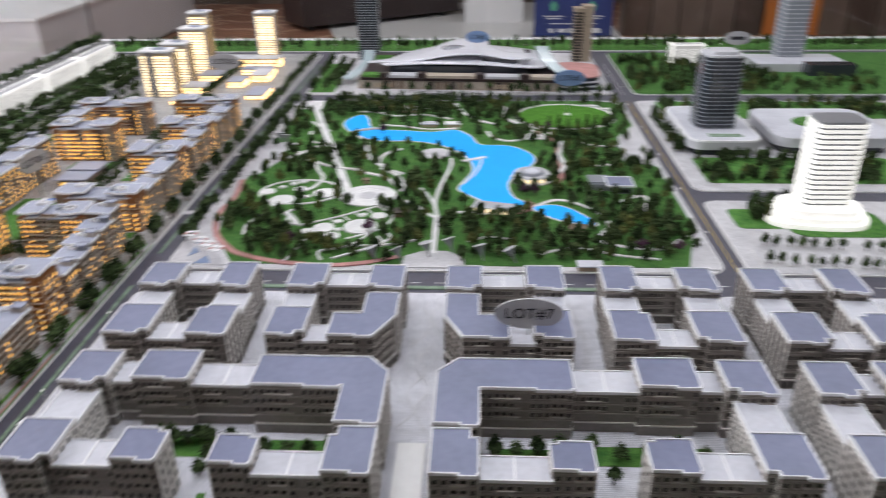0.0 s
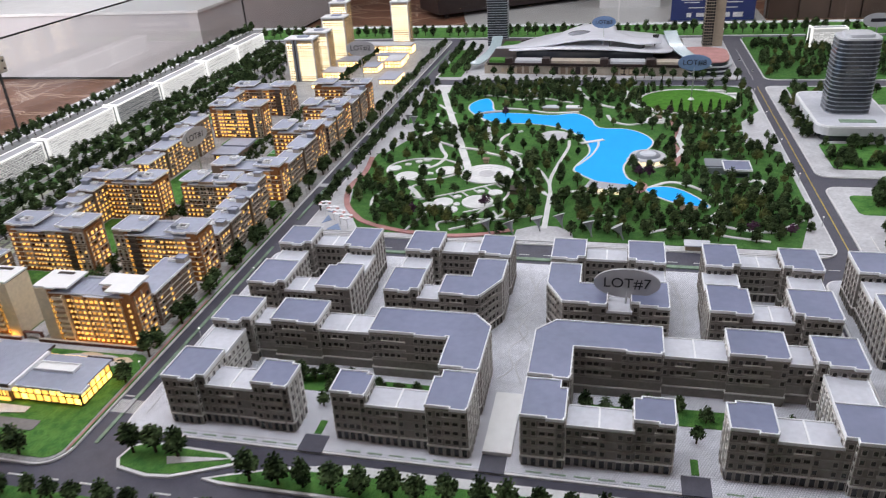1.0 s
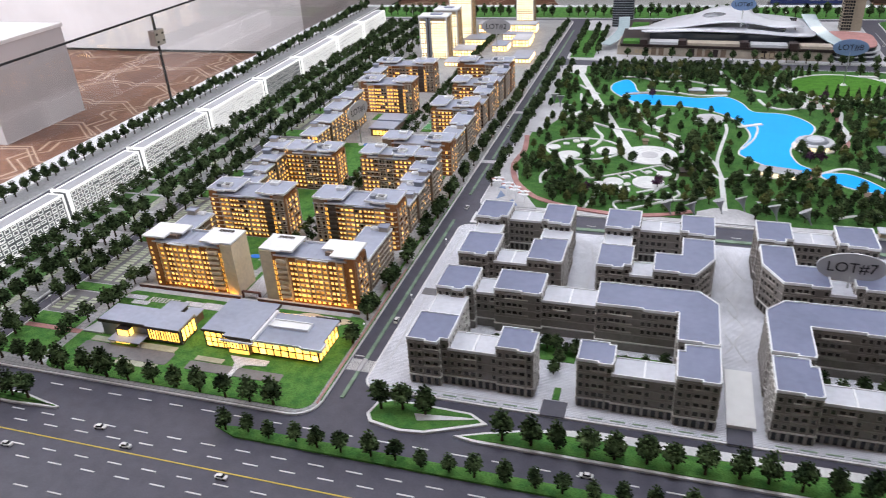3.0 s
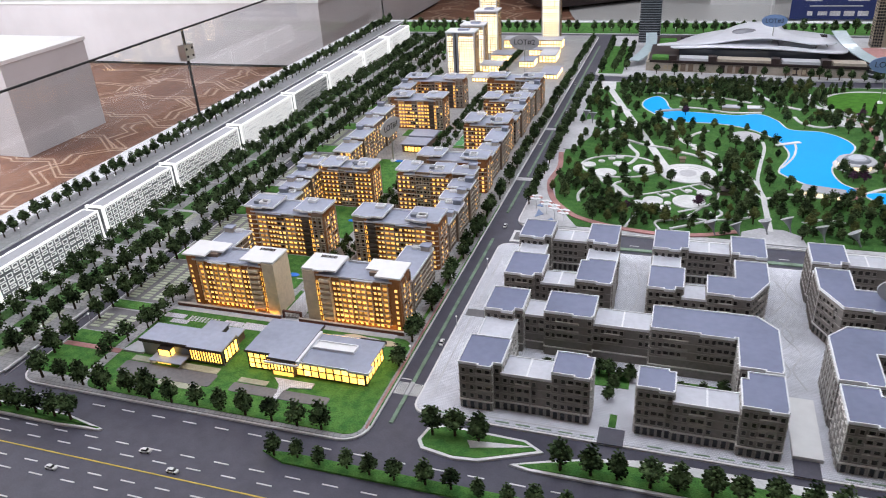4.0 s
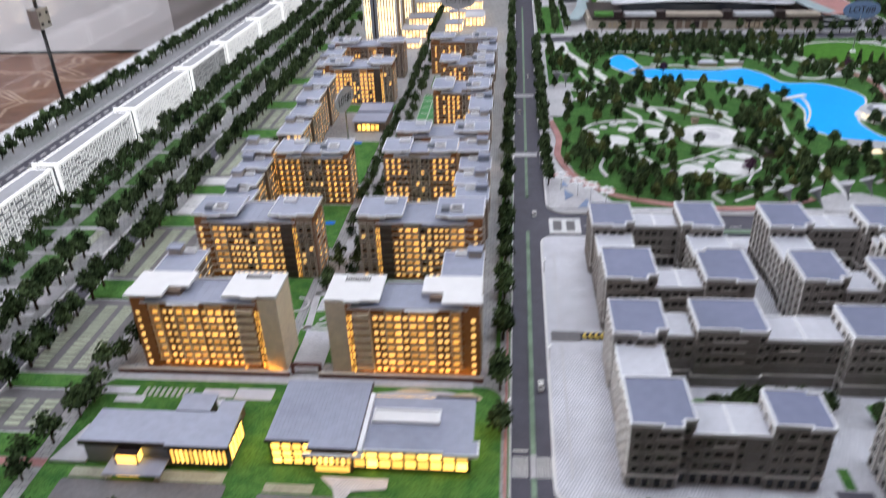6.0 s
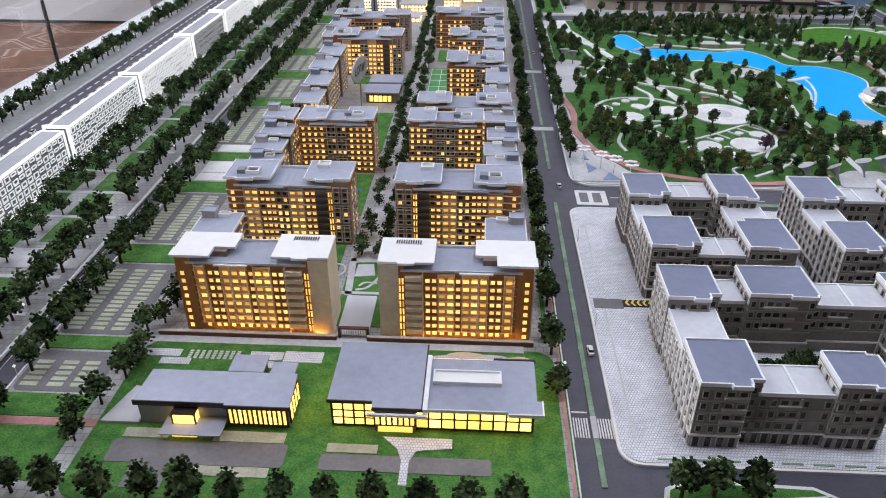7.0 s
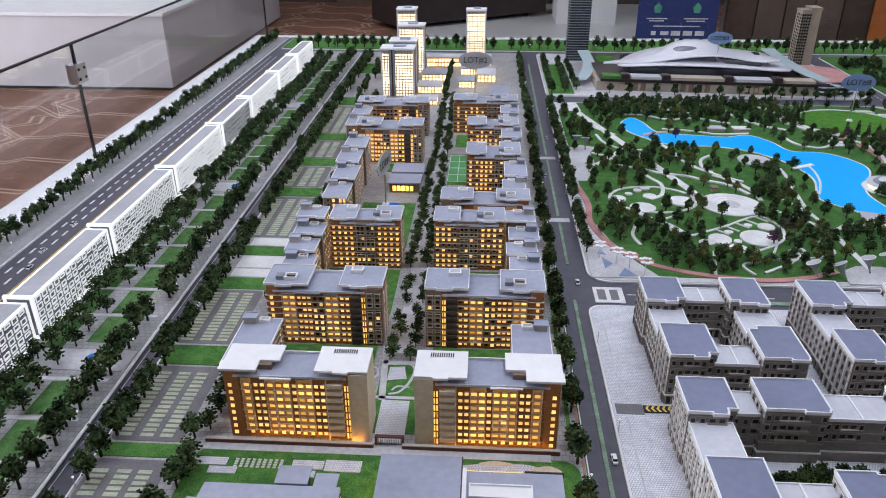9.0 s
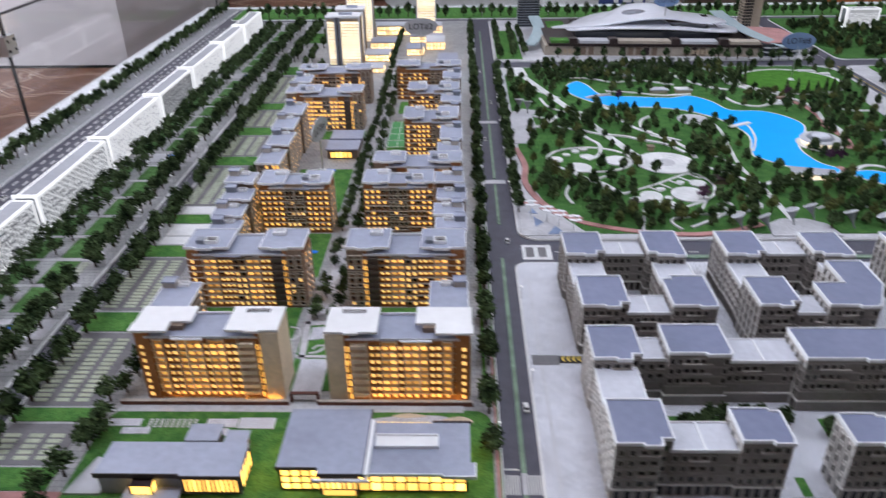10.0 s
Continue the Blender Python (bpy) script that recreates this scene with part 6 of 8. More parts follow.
# ---------------------------------------------------------------- the mall and the far towers
def wave_roof(out, zf, thick, mi=0, grid=26):
    """A thin slab over an outline whose height follows zf(x, y)."""
    s = Shape()
    xs, ysl = [p[0] for p in out], [p[1] for p in out]
    c = (sum(xs) / len(xs), sum(ysl) / len(ysl))
    rings = 6
    n = len(out)
    for zo, rev in ((thick, False), (0.0, True)):
        b = len(s.v)
        for r in range(rings + 1):
            k = r / rings
            for x, y in out:
                px, py = c[0] + (x - c[0]) * k, c[1] + (y - c[1]) * k
                s.v.append((px, py, zf(px, py) + zo))
        for r in range(rings):
            for i in range(n):
                j = (i + 1) % n
                q = (b + r * n + i, b + (r + 1) * n + i, b + (r + 1) * n + j, b + r * n + j)
                s.f.append(q[::-1] if rev else q)
                s.m.append(mi)
    t0, t1 = rings * n, (rings + 1) * n + rings * n
    for i in range(n):
        j = (i + 1) % n
        s.f.append((t1 + i, t1 + j, t0 + j, t0 + i))
        s.m.append(mi)
    return s


MX, MY = -0.08, 3.70
mall = thing("shopping_mall", MX, MY, G0, "long shopping mall with a wavy pearl-white roof", "shopping mall")
L = lambda x, y: (x - MX, y - MY)
body = [L(-0.60, 3.50), L(0.30, 3.44), L(0.30, 3.98), L(-0.60, 4.00)]
base_m = part("wall", Shape().prism(body, 0, 0.041), MALL_STONE, mall, "beige stone base")
band = [L(-0.585, 3.488), L(0.31, 3.428), L(0.31, 3.96), L(-0.585, 3.99)]
part("dark_band", Shape().prism(band, 0.041, 0.050), MALL_DARK, mall, "dark glazed band")
part("terrace", Shape().prism([L(-0.59, 3.486), L(0.312, 3.426), L(0.312, 3.97), L(-0.59, 3.99)], 0.050, 0.053), MALL_DARK, mall, "dark roof terrace edge")
for x0, x1, m in ((-0.575, -0.475, GRASS), (-0.455, -0.33, PODIUM), (-0.29, -0.07, MALL_STONE), (-0.025, 0.125, PODIUM), (0.175, 0.30, MALL_STONE)):
    ya, yb_ = 3.4926 - (x0 + 0.59) * 0.0665, 3.4926 - (x1 + 0.59) * 0.0665
    part("roof_bed", Shape().prism([L(x0, ya), L(x1, yb_), L(x1, yb_ + 0.06), L(x0, ya + 0.06)], 0.053, 0.0640), m, mall, "pale or planted terrace bed")
sl = (3.44 - 3.50) / 0.90


def front(x):
    return 3.50 + (x + 0.60) * sl


for k in range(26):
    x = -0.58 + 0.0335 * k
    if k not in (3, 4, 5, 9, 10, 11, 12, 13, 17, 18, 19):
        continue
    y = front(x)
    part("shopfront", Shape().box(x - MX, x + 0.022 - MX, y - MY - 0.003, y - MY, 0.004, 0.036), UMBER if k % 3 else MALL_DARK, base_m, "dark shop window")
for x0, x1 in ((-0.52, -0.44), (0.02, 0.10)):
    for k in range(4):
        x = x0 + (x1 - x0) * k / 4
        part("lit_window", Shape().box(x - MX, x + 0.014 - MX, front(x) - MY - 0.005, front(x) - MY - 0.003, 0.010, 0.028), CREAM, base_m)
for x in (-0.50, -0.33, -0.07, 0.13):
    part("roof_box", Shape().box(x - MX, x + 0.035 - MX, front(x) - MY - 0.013, front(x) - MY + 0.03, 0.049, 0.074), MALL_DARK, mall, "dark roof-light box")
for k in range(4):
    part("roof_planting", Shape().prism([L(-0.56, 3.80 + 0.03 * k), L(-0.48, 3.80 + 0.03 * k), L(-0.48, 3.815 + 0.03 * k), L(-0.56, 3.815 + 0.03 * k)], 0.053, 0.062), GRASS, mall, "strip of green roof planting")
up = [L(x, y) for x, y in ((-0.46, 3.58), (-0.2, 3.545), (0.16, 3.55), (0.2, 3.9), (-0.3, 3.94), (-0.46, 3.8))]
part("upper_wall", Shape().prism(up, 0.053, 0.088), SMOKE, mall, "blue-grey upper glass storey")
low_out = smooth([L(x, y) for x, y in ((-0.50, 3.60), (-0.30, 3.555), (0.0, 3.535), (0.22, 3.54), (0.25, 3.7), (0.23, 3.9), (-0.1, 3.97), (-0.36, 3.86))], 5, True)
part("lower_roof", wave_roof(low_out, lambda x, y: 0.084 + 0.012 * math.cos((x + 0.1) * 5), 0.006), MALL_ROOF, mall, "lower pearl-white roof shell", soft=True)
top_out = smooth([L(x, y) for x, y in ((-0.56, 3.62), (-0.46, 3.60), (-0.34, 3.60), (-0.24, 3.60), (-0.12, 3.585), (0.02, 3.59), (0.175, 3.57), (0.19, 3.66), (0.08, 3.72), (0.0, 3.80), (-0.02, 3.90), (-0.16, 3.92), (-0.26, 3.84), (-0.33, 3.74))], 5, True)
top_roof = part("upper_roof", wave_roof(top_out, lambda x, y: 0.090 + 0.040 * math.exp(-((x + 0.02) / 0.20) ** 2) + 0.018 * math.exp(-((x - 0.26) / 0.07) ** 2) + 0.02 * max(0, y), 0.006), MALL_ROOF, mall, "wavy pearl-white roof shell", soft=True)
rise = Shape()
rise.prism([(0.02 + (x - 0.02) * 0.72, y * 0.93) for x, y in top_out], 0.080, 0.099)
part("clerestory", rise, SMOKE, mall, "dark clerestory under the shell")
dome = Shape()
for k in range(5):
    r0, r1 = math.cos(k * 0.31), math.cos((k + 1) * 0.31)
    dome.tube(-0.09, 0.05, r0 * 0.062, r1 * 0.062, 0.126 + 0.014 * math.sin(k * 0.31), 0.126 + 0.014 * math.sin((k + 1) * 0.31), 28, sy=0.8)
part("dome", dome, shader("dome_glass", (0.30, 0.31, 0.35), 0.25, vary=0.1, scale=120, coat=0.3), top_roof, "grey glass dome", soft=True)


def canopy(pts, width, zf, name, label):
    line = smooth(pts, 6)
    s = Shape()
    for i in range(len(line) - 1):
        q = []
        for j, sg in ((i, -1), (i + 1, -1), (i + 1, 1), (i, 1)):
            a, b = line[max(j - 1, 0)], line[min(j + 1, len(line) - 1)]
            d = math.hypot(b[0] - a[0], b[1] - a[1])
            q.append((line[j][0] - sg * (b[1] - a[1]) / d * width / 2 - MX, line[j][1] + sg * (b[0] - a[0]) / d * width / 2 - MY, zf(j / (len(line) - 1))))
        s.face(q)
        s.face([(x, y, z - 0.004) for x, y, z in q[::-1]])
        s.face([q[0], q[1], (q[1][0], q[1][1], q[1][2] - 0.004), (q[0][0], q[0][1], q[0][2] - 0.004)][::-1])
        s.face([q[2], q[3], (q[3][0], q[3][1], q[3][2] - 0.004), (q[2][0], q[2][1], q[2][2] - 0.004)][::-1])
    return part(name, s, AQUA, mall, label, soft=False)


canopy([(-0.665, 3.57), (-0.63, 3.66), (-0.60, 3.80), (-0.61, 3.98)], 0.055, lambda u: 0.028 + 0.045 * u ** 1.5, "entrance_canopy", "curved aqua glass canopy")
canopy([(0.40, 3.43), (0.33, 3.50), (0.27, 3.66), (0.25, 3.92)], 0.062, lambda u: 0.050 + 0.052 * u, "entrance_canopy", "curved aqua glass canopy")
east_out = smooth([L(x, y) for x, y in ((0.31, 3.45), (0.42, 3.44), (0.48, 3.47), (0.50, 3.58), (0.48, 3.72), (0.31, 3.74))], 5, True)
for k in range(3):
    part("storey", Shape().prism([(x * (1 - 0.01 * k), y) for x, y in east_out], 0.019 * k + 0.006, 0.019 * k + 0.019), SMOKE, mall, "rounded glass storey")
    part("storey_band", Shape().prism(shrunk(east_out, -0.003), 0.019 * k, 0.019 * k + 0.006), PODIUM, mall, "pale storey band")
part("east_roof", Shape().prism(shrunk(east_out, 0.012), 0.057, 0.061), RED_PATH, mall, "reddish roof terrace")
dk = thing("mall_pavilion_box", -0.42, 4.02, G0, "black roof box on pale green terraces", "roof box")
part("box", Shape().box(-0.02, 0.02, -0.015, 0.015, 0.02, 0.05), MALL_DARK, dk)
part("terrace", Shape().box(-0.1, 0.03, -0.02, 0.03, 0, 0.02), GRASS, dk)


def glass_tower(name, out, h, label, wall, bandm, fh=0.0128, bow=0.0, z0=0.0):
    cx, cy = sum(p[0] for p in out) / len(out), sum(p[1] for p in out) / len(out)
    o = [(x - cx, y - cy) for x, y in out]
    t = thing(name, cx, cy, G0 + z0, label, "tower")
    n = int(h / fh)

    def size(u):
        return 1.0 - bow * u * u

    me = {}
    for k in range(n):
        u = k / n
        s0 = size(u)
        part("storey", Shape().prism([(x * s0, y * s0) for x, y in o], k * fh + 0.0032, (k + 1) * fh), wall, t)
        part("floor_band", Shape().prism([(x * (s0 + 0.018), y * (s0 + 0.018)) for x, y in o], k * fh, k * fh + 0.0032), bandm, t)
    s1 = size(1.0)
    part("roof", Shape().prism([(x * s1, y * s1) for x, y in o], n * fh, n * fh + 0.006).prism([(x * s1 * 0.7, y * s1 * 0.7) for x, y in o], n * fh + 0.006, n * fh + 0.016), PODIUM, t, "pale grey roof cap")
    return t


glass_tower("office_tower", rounded(-0.680, -0.572, 4.07, 4.15, 0.012), 0.40, "dark glass office tower with grey floor bands", SMOKE, SLATE_BAND, 0.0125)
bt = thing("tan_tower", 0.463, 4.06, G0, "tan stone tower with columns of dark windows", "tower")
part("wall", Shape().box(-0.045, 0.0, -0.04, 0.03, 0, 0.258).box(0.0, 0.048, -0.03, 0.05, 0, 0.266), BROWN_TOWER, bt)
btm = Shape().box(-0.0045, 0.0045, -0.0012, 0, -0.0052, 0.0052, skip="n").mesh("window", [PANE_DARK])
for j in range(17):
    for i in range(4):
        piece("window", btm, bt, -0.039 + i * 0.0112, -0.04, 0.012 + 0.0142 * j)
    for i in range(3):
        piece("window", btm, bt, -0.045, -0.028 + i * 0.02, 0.012 + 0.0142 * j, -90)
part("roof", Shape().box(-0.048, 0.003, -0.043, 0.033, 0.258, 0.263).box(-0.002, 0.051, -0.033, 0.053, 0.266, 0.272), BROWN_TOWER, bt)

# dark rounded office tower on its pale podium
podo = rounded(0.655, 0.90, 2.60, 3.02, 0.05)
pt = thing("tower_podium", 0.78, 2.81, G0, "pale grey podium with a curved dark glass base", "podium")
part("glass_base", Shape().prism([(x - 0.78, y - 2.81) for x, y in shrunk(podo, 0.02)], 0, 0.024), SMOKE, pt, "dark glass ground floor")
part("slab", Shape().prism([(x - 0.78, y - 2.81) for x, y in podo], 0.024, 0.050), PODIUM, pt, "pale grey podium slab")
part("roof_edge", Shape().prism([(x - 0.78, y - 2.81) for x, y in podo], 0.050, 0.056), PARAPET, pt)
part("roof", Shape().prism([(x - 0.78, y - 2.81) for x, y in shrunk(podo, 0.008)], 0.056, 0.0568), TERRACE, pt)
part("roof_lawn", Shape().box(-0.05, 0.06, -0.17, -0.14, 0.0568, 0.0585), MEDIAN, pt, "green strip on the podium roof")
glass_tower("office_tower", rounded(0.708, 0.846, 2.73, 2.86, 0.035, 6), 0.250, "rounded dark glass office tower with grey floor bands", SMOKE, SLATE_BAND, 0.0135, 0.06, 0.057)
po2 = rounded(0.95, 1.35, 2.62, 2.98, 0.06)
p2 = thing("tower_podium", 1.15, 2.80, G0, "pale curved podium with a planted court", "podium")
part("glass_base", Shape().prism([(x - 1.15, y - 2.8) for x, y in shrunk(po2, 0.02)], 0, 0.026), SMOKE, p2)
part("slab", Shape().prism([(x - 1.15, y - 2.8) for x, y in po2], 0.026, 0.058), PODIUM, p2)
part("roof_edge", Shape().prism([(x - 1.15, y - 2.8) for x, y in shrunk(po2, 0.006)], 0.058, 0.0588), TERRACE, p2)
part("roof_lawn", Shape().prism(ellipse(0, 0, 0.09, 0.07), 0.0588, 0.0605), GRASS, p2, "green planted roof court")

# glowing white tower
lw = thing("white_tower", 0.875, 2.10, G0, "glowing white tower of stacked floors above a curved base", "tower")
for k in range(17):
    u = k / 16
    part("floor_plate", Shape().prism(rounded(-0.062, 0.068, -0.05, 0.05, 0.02), 0.052 + 0.0138 * k, 0.0595 + 0.0138 * k), LIT_BLAZE, lw)
    part("storey", Shape().prism(rounded(-0.058, 0.064, -0.046, 0.046, 0.02), 0.0595 + 0.0138 * k, 0.0658 + 0.0138 * k), ACRYLIC, lw)
sw = smooth([(-0.13, -0.05), (-0.02, -0.085), (0.10, -0.075), (0.13, 0.02), (0.0, 0.08), (-0.12, 0.05)], 6, True)
for k in range(3):
    part("base_storey", Shape().prism([(x * (1 - 0.1 * k), y * (1 - 0.08 * k)) for x, y in sw], 0.017 * k, 0.017 * k + 0.014), LIT_BLAZE, lw, "glowing curved base storey")

glass_tower("office_tower", rounded(1.42, 1.54, 3.96, 4.08, 0.01), 0.42, "tall grey glass tower with pale fins", SLATE_BAND, PODIUM, 0.02)
p3 = thing("tower_podium", 1.46, 3.92, G0, "pale flat podium at the foot of the tall tower", "podium")
part("slab", Shape().box(-0.19, 0.24, -0.12, 0.12, 0, 0.035), PODIUM, p3)
part("glass_base", Shape().box(0.02, 0.24, -0.20, -0.12, 0, 0.05), SMOKE, p3)
part("roof", Shape().box(-0.19, 0.24, -0.12, 0.03, 0.035, 0.038), TERRACE, p3)
wb = white_block(0.83, 0.882, 3.96, 4.12, 0.09, True, "brightly glowing white acrylic office block")
wb.rotation_euler = (0, 0, radians(-88))
wb.location = (0.99, 4.02, G0)

# ---------------------------------------------------------------- the park
patch("lawn_park", rounded(-0.79, 0.53, 1.80, 3.285, 0.10), GRASS_DARK, "dark green park lawn", z=0.0068)
patch("plaza", [(-0.822, 1.79), (-0.66, 1.79), (-0.70, 1.86), (-0.745, 1.95), (-0.775, 2.08), (-0.822, 2.08)], PAVE_PLAIN, "pale corner plaza of the park", z=0.0072)
for tri in ([(-0.786, 1.833), (-0.765, 1.857), (-0.786, 1.889)], [(-0.760, 1.795), (-0.717, 1.797), (-0.739, 1.837)], [(-0.795, 1.91), (-0.775, 1.905), (-0.785, 1.935)]):
    patch("paving_inlay", tri, shader("blue_inlay", (0.25, 0.34, 0.55), 0.6, vary=0.1), "blue triangular paving inlay", z=0.0082)
patch("plaza", [(-0.80, 2.40), (-0.765, 2.40), (-0.72, 2.55), (-0.725, 2.66), (-0.70, 2.72), (-0.75, 2.74), (-0.80, 2.70)], PAVE_PLAIN, "pale side plaza of the park", z=0.0078)
patch("plaza", [(-0.24, 1.785), (-0.08, 1.785), (-0.09, 1.845), (-0.13, 1.875), (-0.19, 1.875), (-0.235, 1.845)], PAVE_PLAIN, "pale entrance plaza of the park", z=0.0084)
patch("plaza", [(0.46, 1.79), (0.53, 1.79), (0.535, 2.1), (0.52, 2.0)], PAVE_PLAIN, "pale corner plaza", z=0.0080)
patch("plaza", [(0.43, 2.55), (0.53, 2.5), (0.535, 2.95), (0.45, 2.8)], PAVE_PLAIN, "pale side plaza", z=0.0080)
patch("plaza", [(-0.80, 3.16), (-0.70, 3.16), (-0.71, 3.28), (-0.80, 3.28)], WHITE_PATH, "white north-west entrance court", z=0.0082)

PATHS = [([(-0.755, 3.27), (-0.640, 2.894), (-0.535, 2.56), (-0.452, 2.29), (-0.425, 2.21)], 0.022),
         ([(-0.164, 1.86), (-0.166, 1.97), (-0.168, 2.085)], 0.013), ([(-0.168, 2.08), (-0.178, 2.17), (-0.205, 2.25), (-0.228, 2.30)], 0.008), ([(-0.166, 2.085), (-0.178, 2.202), (-0.163, 2.347), (-0.143, 2.492), (-0.144, 2.567)], 0.009),
         ([(-0.505, 2.83), (-0.46, 2.74), (-0.43, 2.6), (-0.395, 2.52), (-0.36, 2.50)], 0.012), ([(-0.37, 2.47), (-0.32, 2.42), (-0.285, 2.34), (-0.285, 2.27)], 0.012),
         ([(-0.28, 2.21), (-0.22, 2.15), (-0.165, 2.08), (-0.10, 2.12), (-0.03, 2.11), (0.03, 2.12)], 0.010), ([(0.09, 2.14), (0.17, 2.21), (0.23, 2.19), (0.29, 2.12), (0.305, 2.04), (0.27, 1.97)], 0.011),
         ([(0.31, 2.26), (0.36, 2.36), (0.40, 2.4)], 0.010), ([(0.36, 2.20), (0.43, 2.25), (0.44, 2.20), (0.40, 2.1)], 0.010), ([(0.25, 1.95), (0.32, 1.91), (0.42, 1.90), (0.50, 1.98)], 0.010),
         ([(0.10, 1.86), (0.20, 1.90), (0.30, 1.86), (0.40, 1.84)], 0.008), ([(-0.08, 1.93), (-0.02, 1.96), (0.05, 1.94)], 0.007),
         ([(-0.72, 2.66), (-0.67, 2.62), (-0.65, 2.56), (-0.60, 2.52)], 0.010), ([(-0.68, 2.86), (-0.66, 2.76), (-0.60, 2.70), (-0.53, 2.70)], 0.009), ([(-0.70, 2.98), (-0.66, 2.92), (-0.61, 2.86)], 0.009),
         ([(-0.60, 2.52), (-0.57, 2.44), (-0.545, 2.38), (-0.56, 2.30), (-0.60, 2.26)], 0.010), ([(-0.66, 2.18), (-0.62, 2.12), (-0.585, 2.09), (-0.55, 2.03)], 0.013), ([(-0.67, 2.09), (-0.69, 2.02), (-0.68, 1.96)], 0.007),
         ([(-0.54, 3.12), (-0.46, 3.11), (-0.38, 3.06), (-0.28, 3.08), (-0.16, 3.02)], 0.012), ([(-0.43, 2.94), (-0.33, 2.92), (-0.24, 2.885), (-0.13, 2.90)], 0.010),
         ([(-0.15, 3.24), (-0.12, 3.12), (-0.05, 3.0), (0.02, 2.95)], 0.013), ([(-0.02, 2.86), (0.0, 2.79), (0.06, 2.75), (0.12, 2.79), (0.15, 2.86), (0.12, 2.92)], 0.010),
         ([(0.02, 3.25), (0.06, 3.14), (0.05, 3.04), (0.10, 2.96)], 0.018), ([(0.12, 2.95), (0.2, 2.86), (0.24, 2.75), (0.22, 2.6)], 0.012), ([(0.22, 2.6), (0.23, 2.5), (0.2, 2.42)], 0.014),
         ([(0.30, 2.75), (0.36, 2.70), (0.44, 2.70)], 0.009), ([(0.28, 2.55), (0.33, 2.50), (0.40, 2.52)], 0.009), ([(-0.40, 3.26), (-0.34, 3.18), (-0.26, 3.16)], 0.011),
         ([(-0.319, 2.660), (-0.366, 2.615), (-0.383, 2.560), (-0.379, 2.503), (-0.344, 2.458), (-0.292, 2.415)], 0.009), ([(-0.60, 2.525), (-0.524, 2.475), (-0.455, 2.456), (-0.408, 2.423), (-0.345, 2.386), (-0.304, 2.314)], 0.010),
         ([(-0.506, 1.934), (-0.535, 1.808)], 0.006), ([(-0.294, 1.974), (-0.285, 1.939), (-0.34, 1.88), (-0.417, 1.826)], 0.006), ([(-0.72, 2.54), (-0.66, 2.62), (-0.62, 2.69)], 0.012),
         ([(-0.337, 1.981), (-0.384, 1.90), (-0.455, 1.865), (-0.442, 1.815)], 0.005), ([(-0.316, 1.954), (-0.300, 1.902), (-0.384, 1.90)], 0.005), ([(-0.226, 2.008), (-0.213, 1.938), (-0.300, 1.902)], 0.005),
         ([(-0.558, 2.143), (-0.592, 2.115), (-0.586, 2.075), (-0.576, 2.037), (-0.530, 2.02)], 0.005)]
pw = Shape()
for k, (pts, w) in enumerate(PATHS):
    pw.ribbon(pts, w * 1.15, 0.006, 0.0084 + 0.00008 * k)
structure("footpath_park", pw, WHITE_PATH, "winding white park paths")
redp = Shape().ribbon([(-0.80, 2.36), (-0.782, 2.223), (-0.79, 2.094), (-0.757, 1.968), (-0.70, 1.885), (-0.656, 1.848), (-0.564, 1.812), (-0.433, 1.792), (-0.329, 1.808), (-0.245, 1.845)], 0.017, 0.006, 0.0092)
redp.ribbon([(0.20, 2.55), (0.225, 2.66), (0.21, 2.78), (0.16, 2.84)], 0.02, 0.006, 0.0094).ribbon([(0.19, 2.34), (0.215, 2.44), (0.20, 2.56)], 0.022, 0.006, 0.0094)
redp.ribbon([(0.03, 2.11), (0.08, 2.13), (0.10, 2.17), (0.09, 2.2)], 0.022, 0.006, 0.0096)
structure("footpath_red", redp, RED_PATH, "reddish park walk")
oval = ellipse(0.285, 3.06, 0.18, 0.155, 48)
patch("footpath_oval", ellipse(0.285, 3.06, 0.20, 0.175, 48), WHITE_PATH, "white path round the oval lawn", z=0.0082)
patch("lawn_oval", oval, GRASS_OVAL, "bright oval lawn", z=0.0098)
for x0, x1, y0, y1 in ((0.37, 0.44, 3.185, 3.205), (0.44, 0.475, 3.14, 3.16)):
    patch("stone_bench", rect(x0, x1, y0, y1), WHITE_PATH, "low white stone bench", z=0.014)
# round play gardens
patch("plaza_round", ellipse(-0.198, 2.614, 0.052, 0.054, 36), PAVE_PLAIN, "round grey paved court in the park", z=0.0096)
patch("plaza_round", ellipse(-0.380, 2.236, 0.085, 0.080, 40), WHITE_PATH, "round white plaza", z=0.0096)
patch("plaza_inlay", ellipse(-0.380, 2.236, 0.026, 0.028, 32), PAVE_PLAIN, "grey round inlay", z=0.0102)
ring = Shape()
ring.ribbon([(-0.592 + 0.122 * math.cos(a * 0.4488), 2.265 + 0.095 * math.sin(a * 0.4488)) for a in range(15)], 0.009, 0.006, 0.0094)
ring.ribbon([(-0.545, 2.02), (-0.44, 2.085), (-0.335, 2.158), (-0.30, 2.12), (-0.292, 2.07), (-0.32, 2.0), (-0.40, 1.94)], 0.007, 0.006, 0.0094)
for k in range(5):
    x = -0.47 + 0.032 * k
    ring.ribbon([(x, 2.07 + 0.022 * k), (x + 0.03, 2.035 + 0.022 * k)], 0.005, 0.006, 0.0092)
for rr in (0.040, 0.055):
    ring.ribbon([(-0.380 + rr * math.cos(a * 0.4), 2.236 + rr * 1.08 * math.sin(a * 0.4)) for a in range(9)], 0.0025, 0.0096, 0.0106, 0)
structure("footpath_ring", ring, WHITE_PATH, "white ring paths round the play gardens")
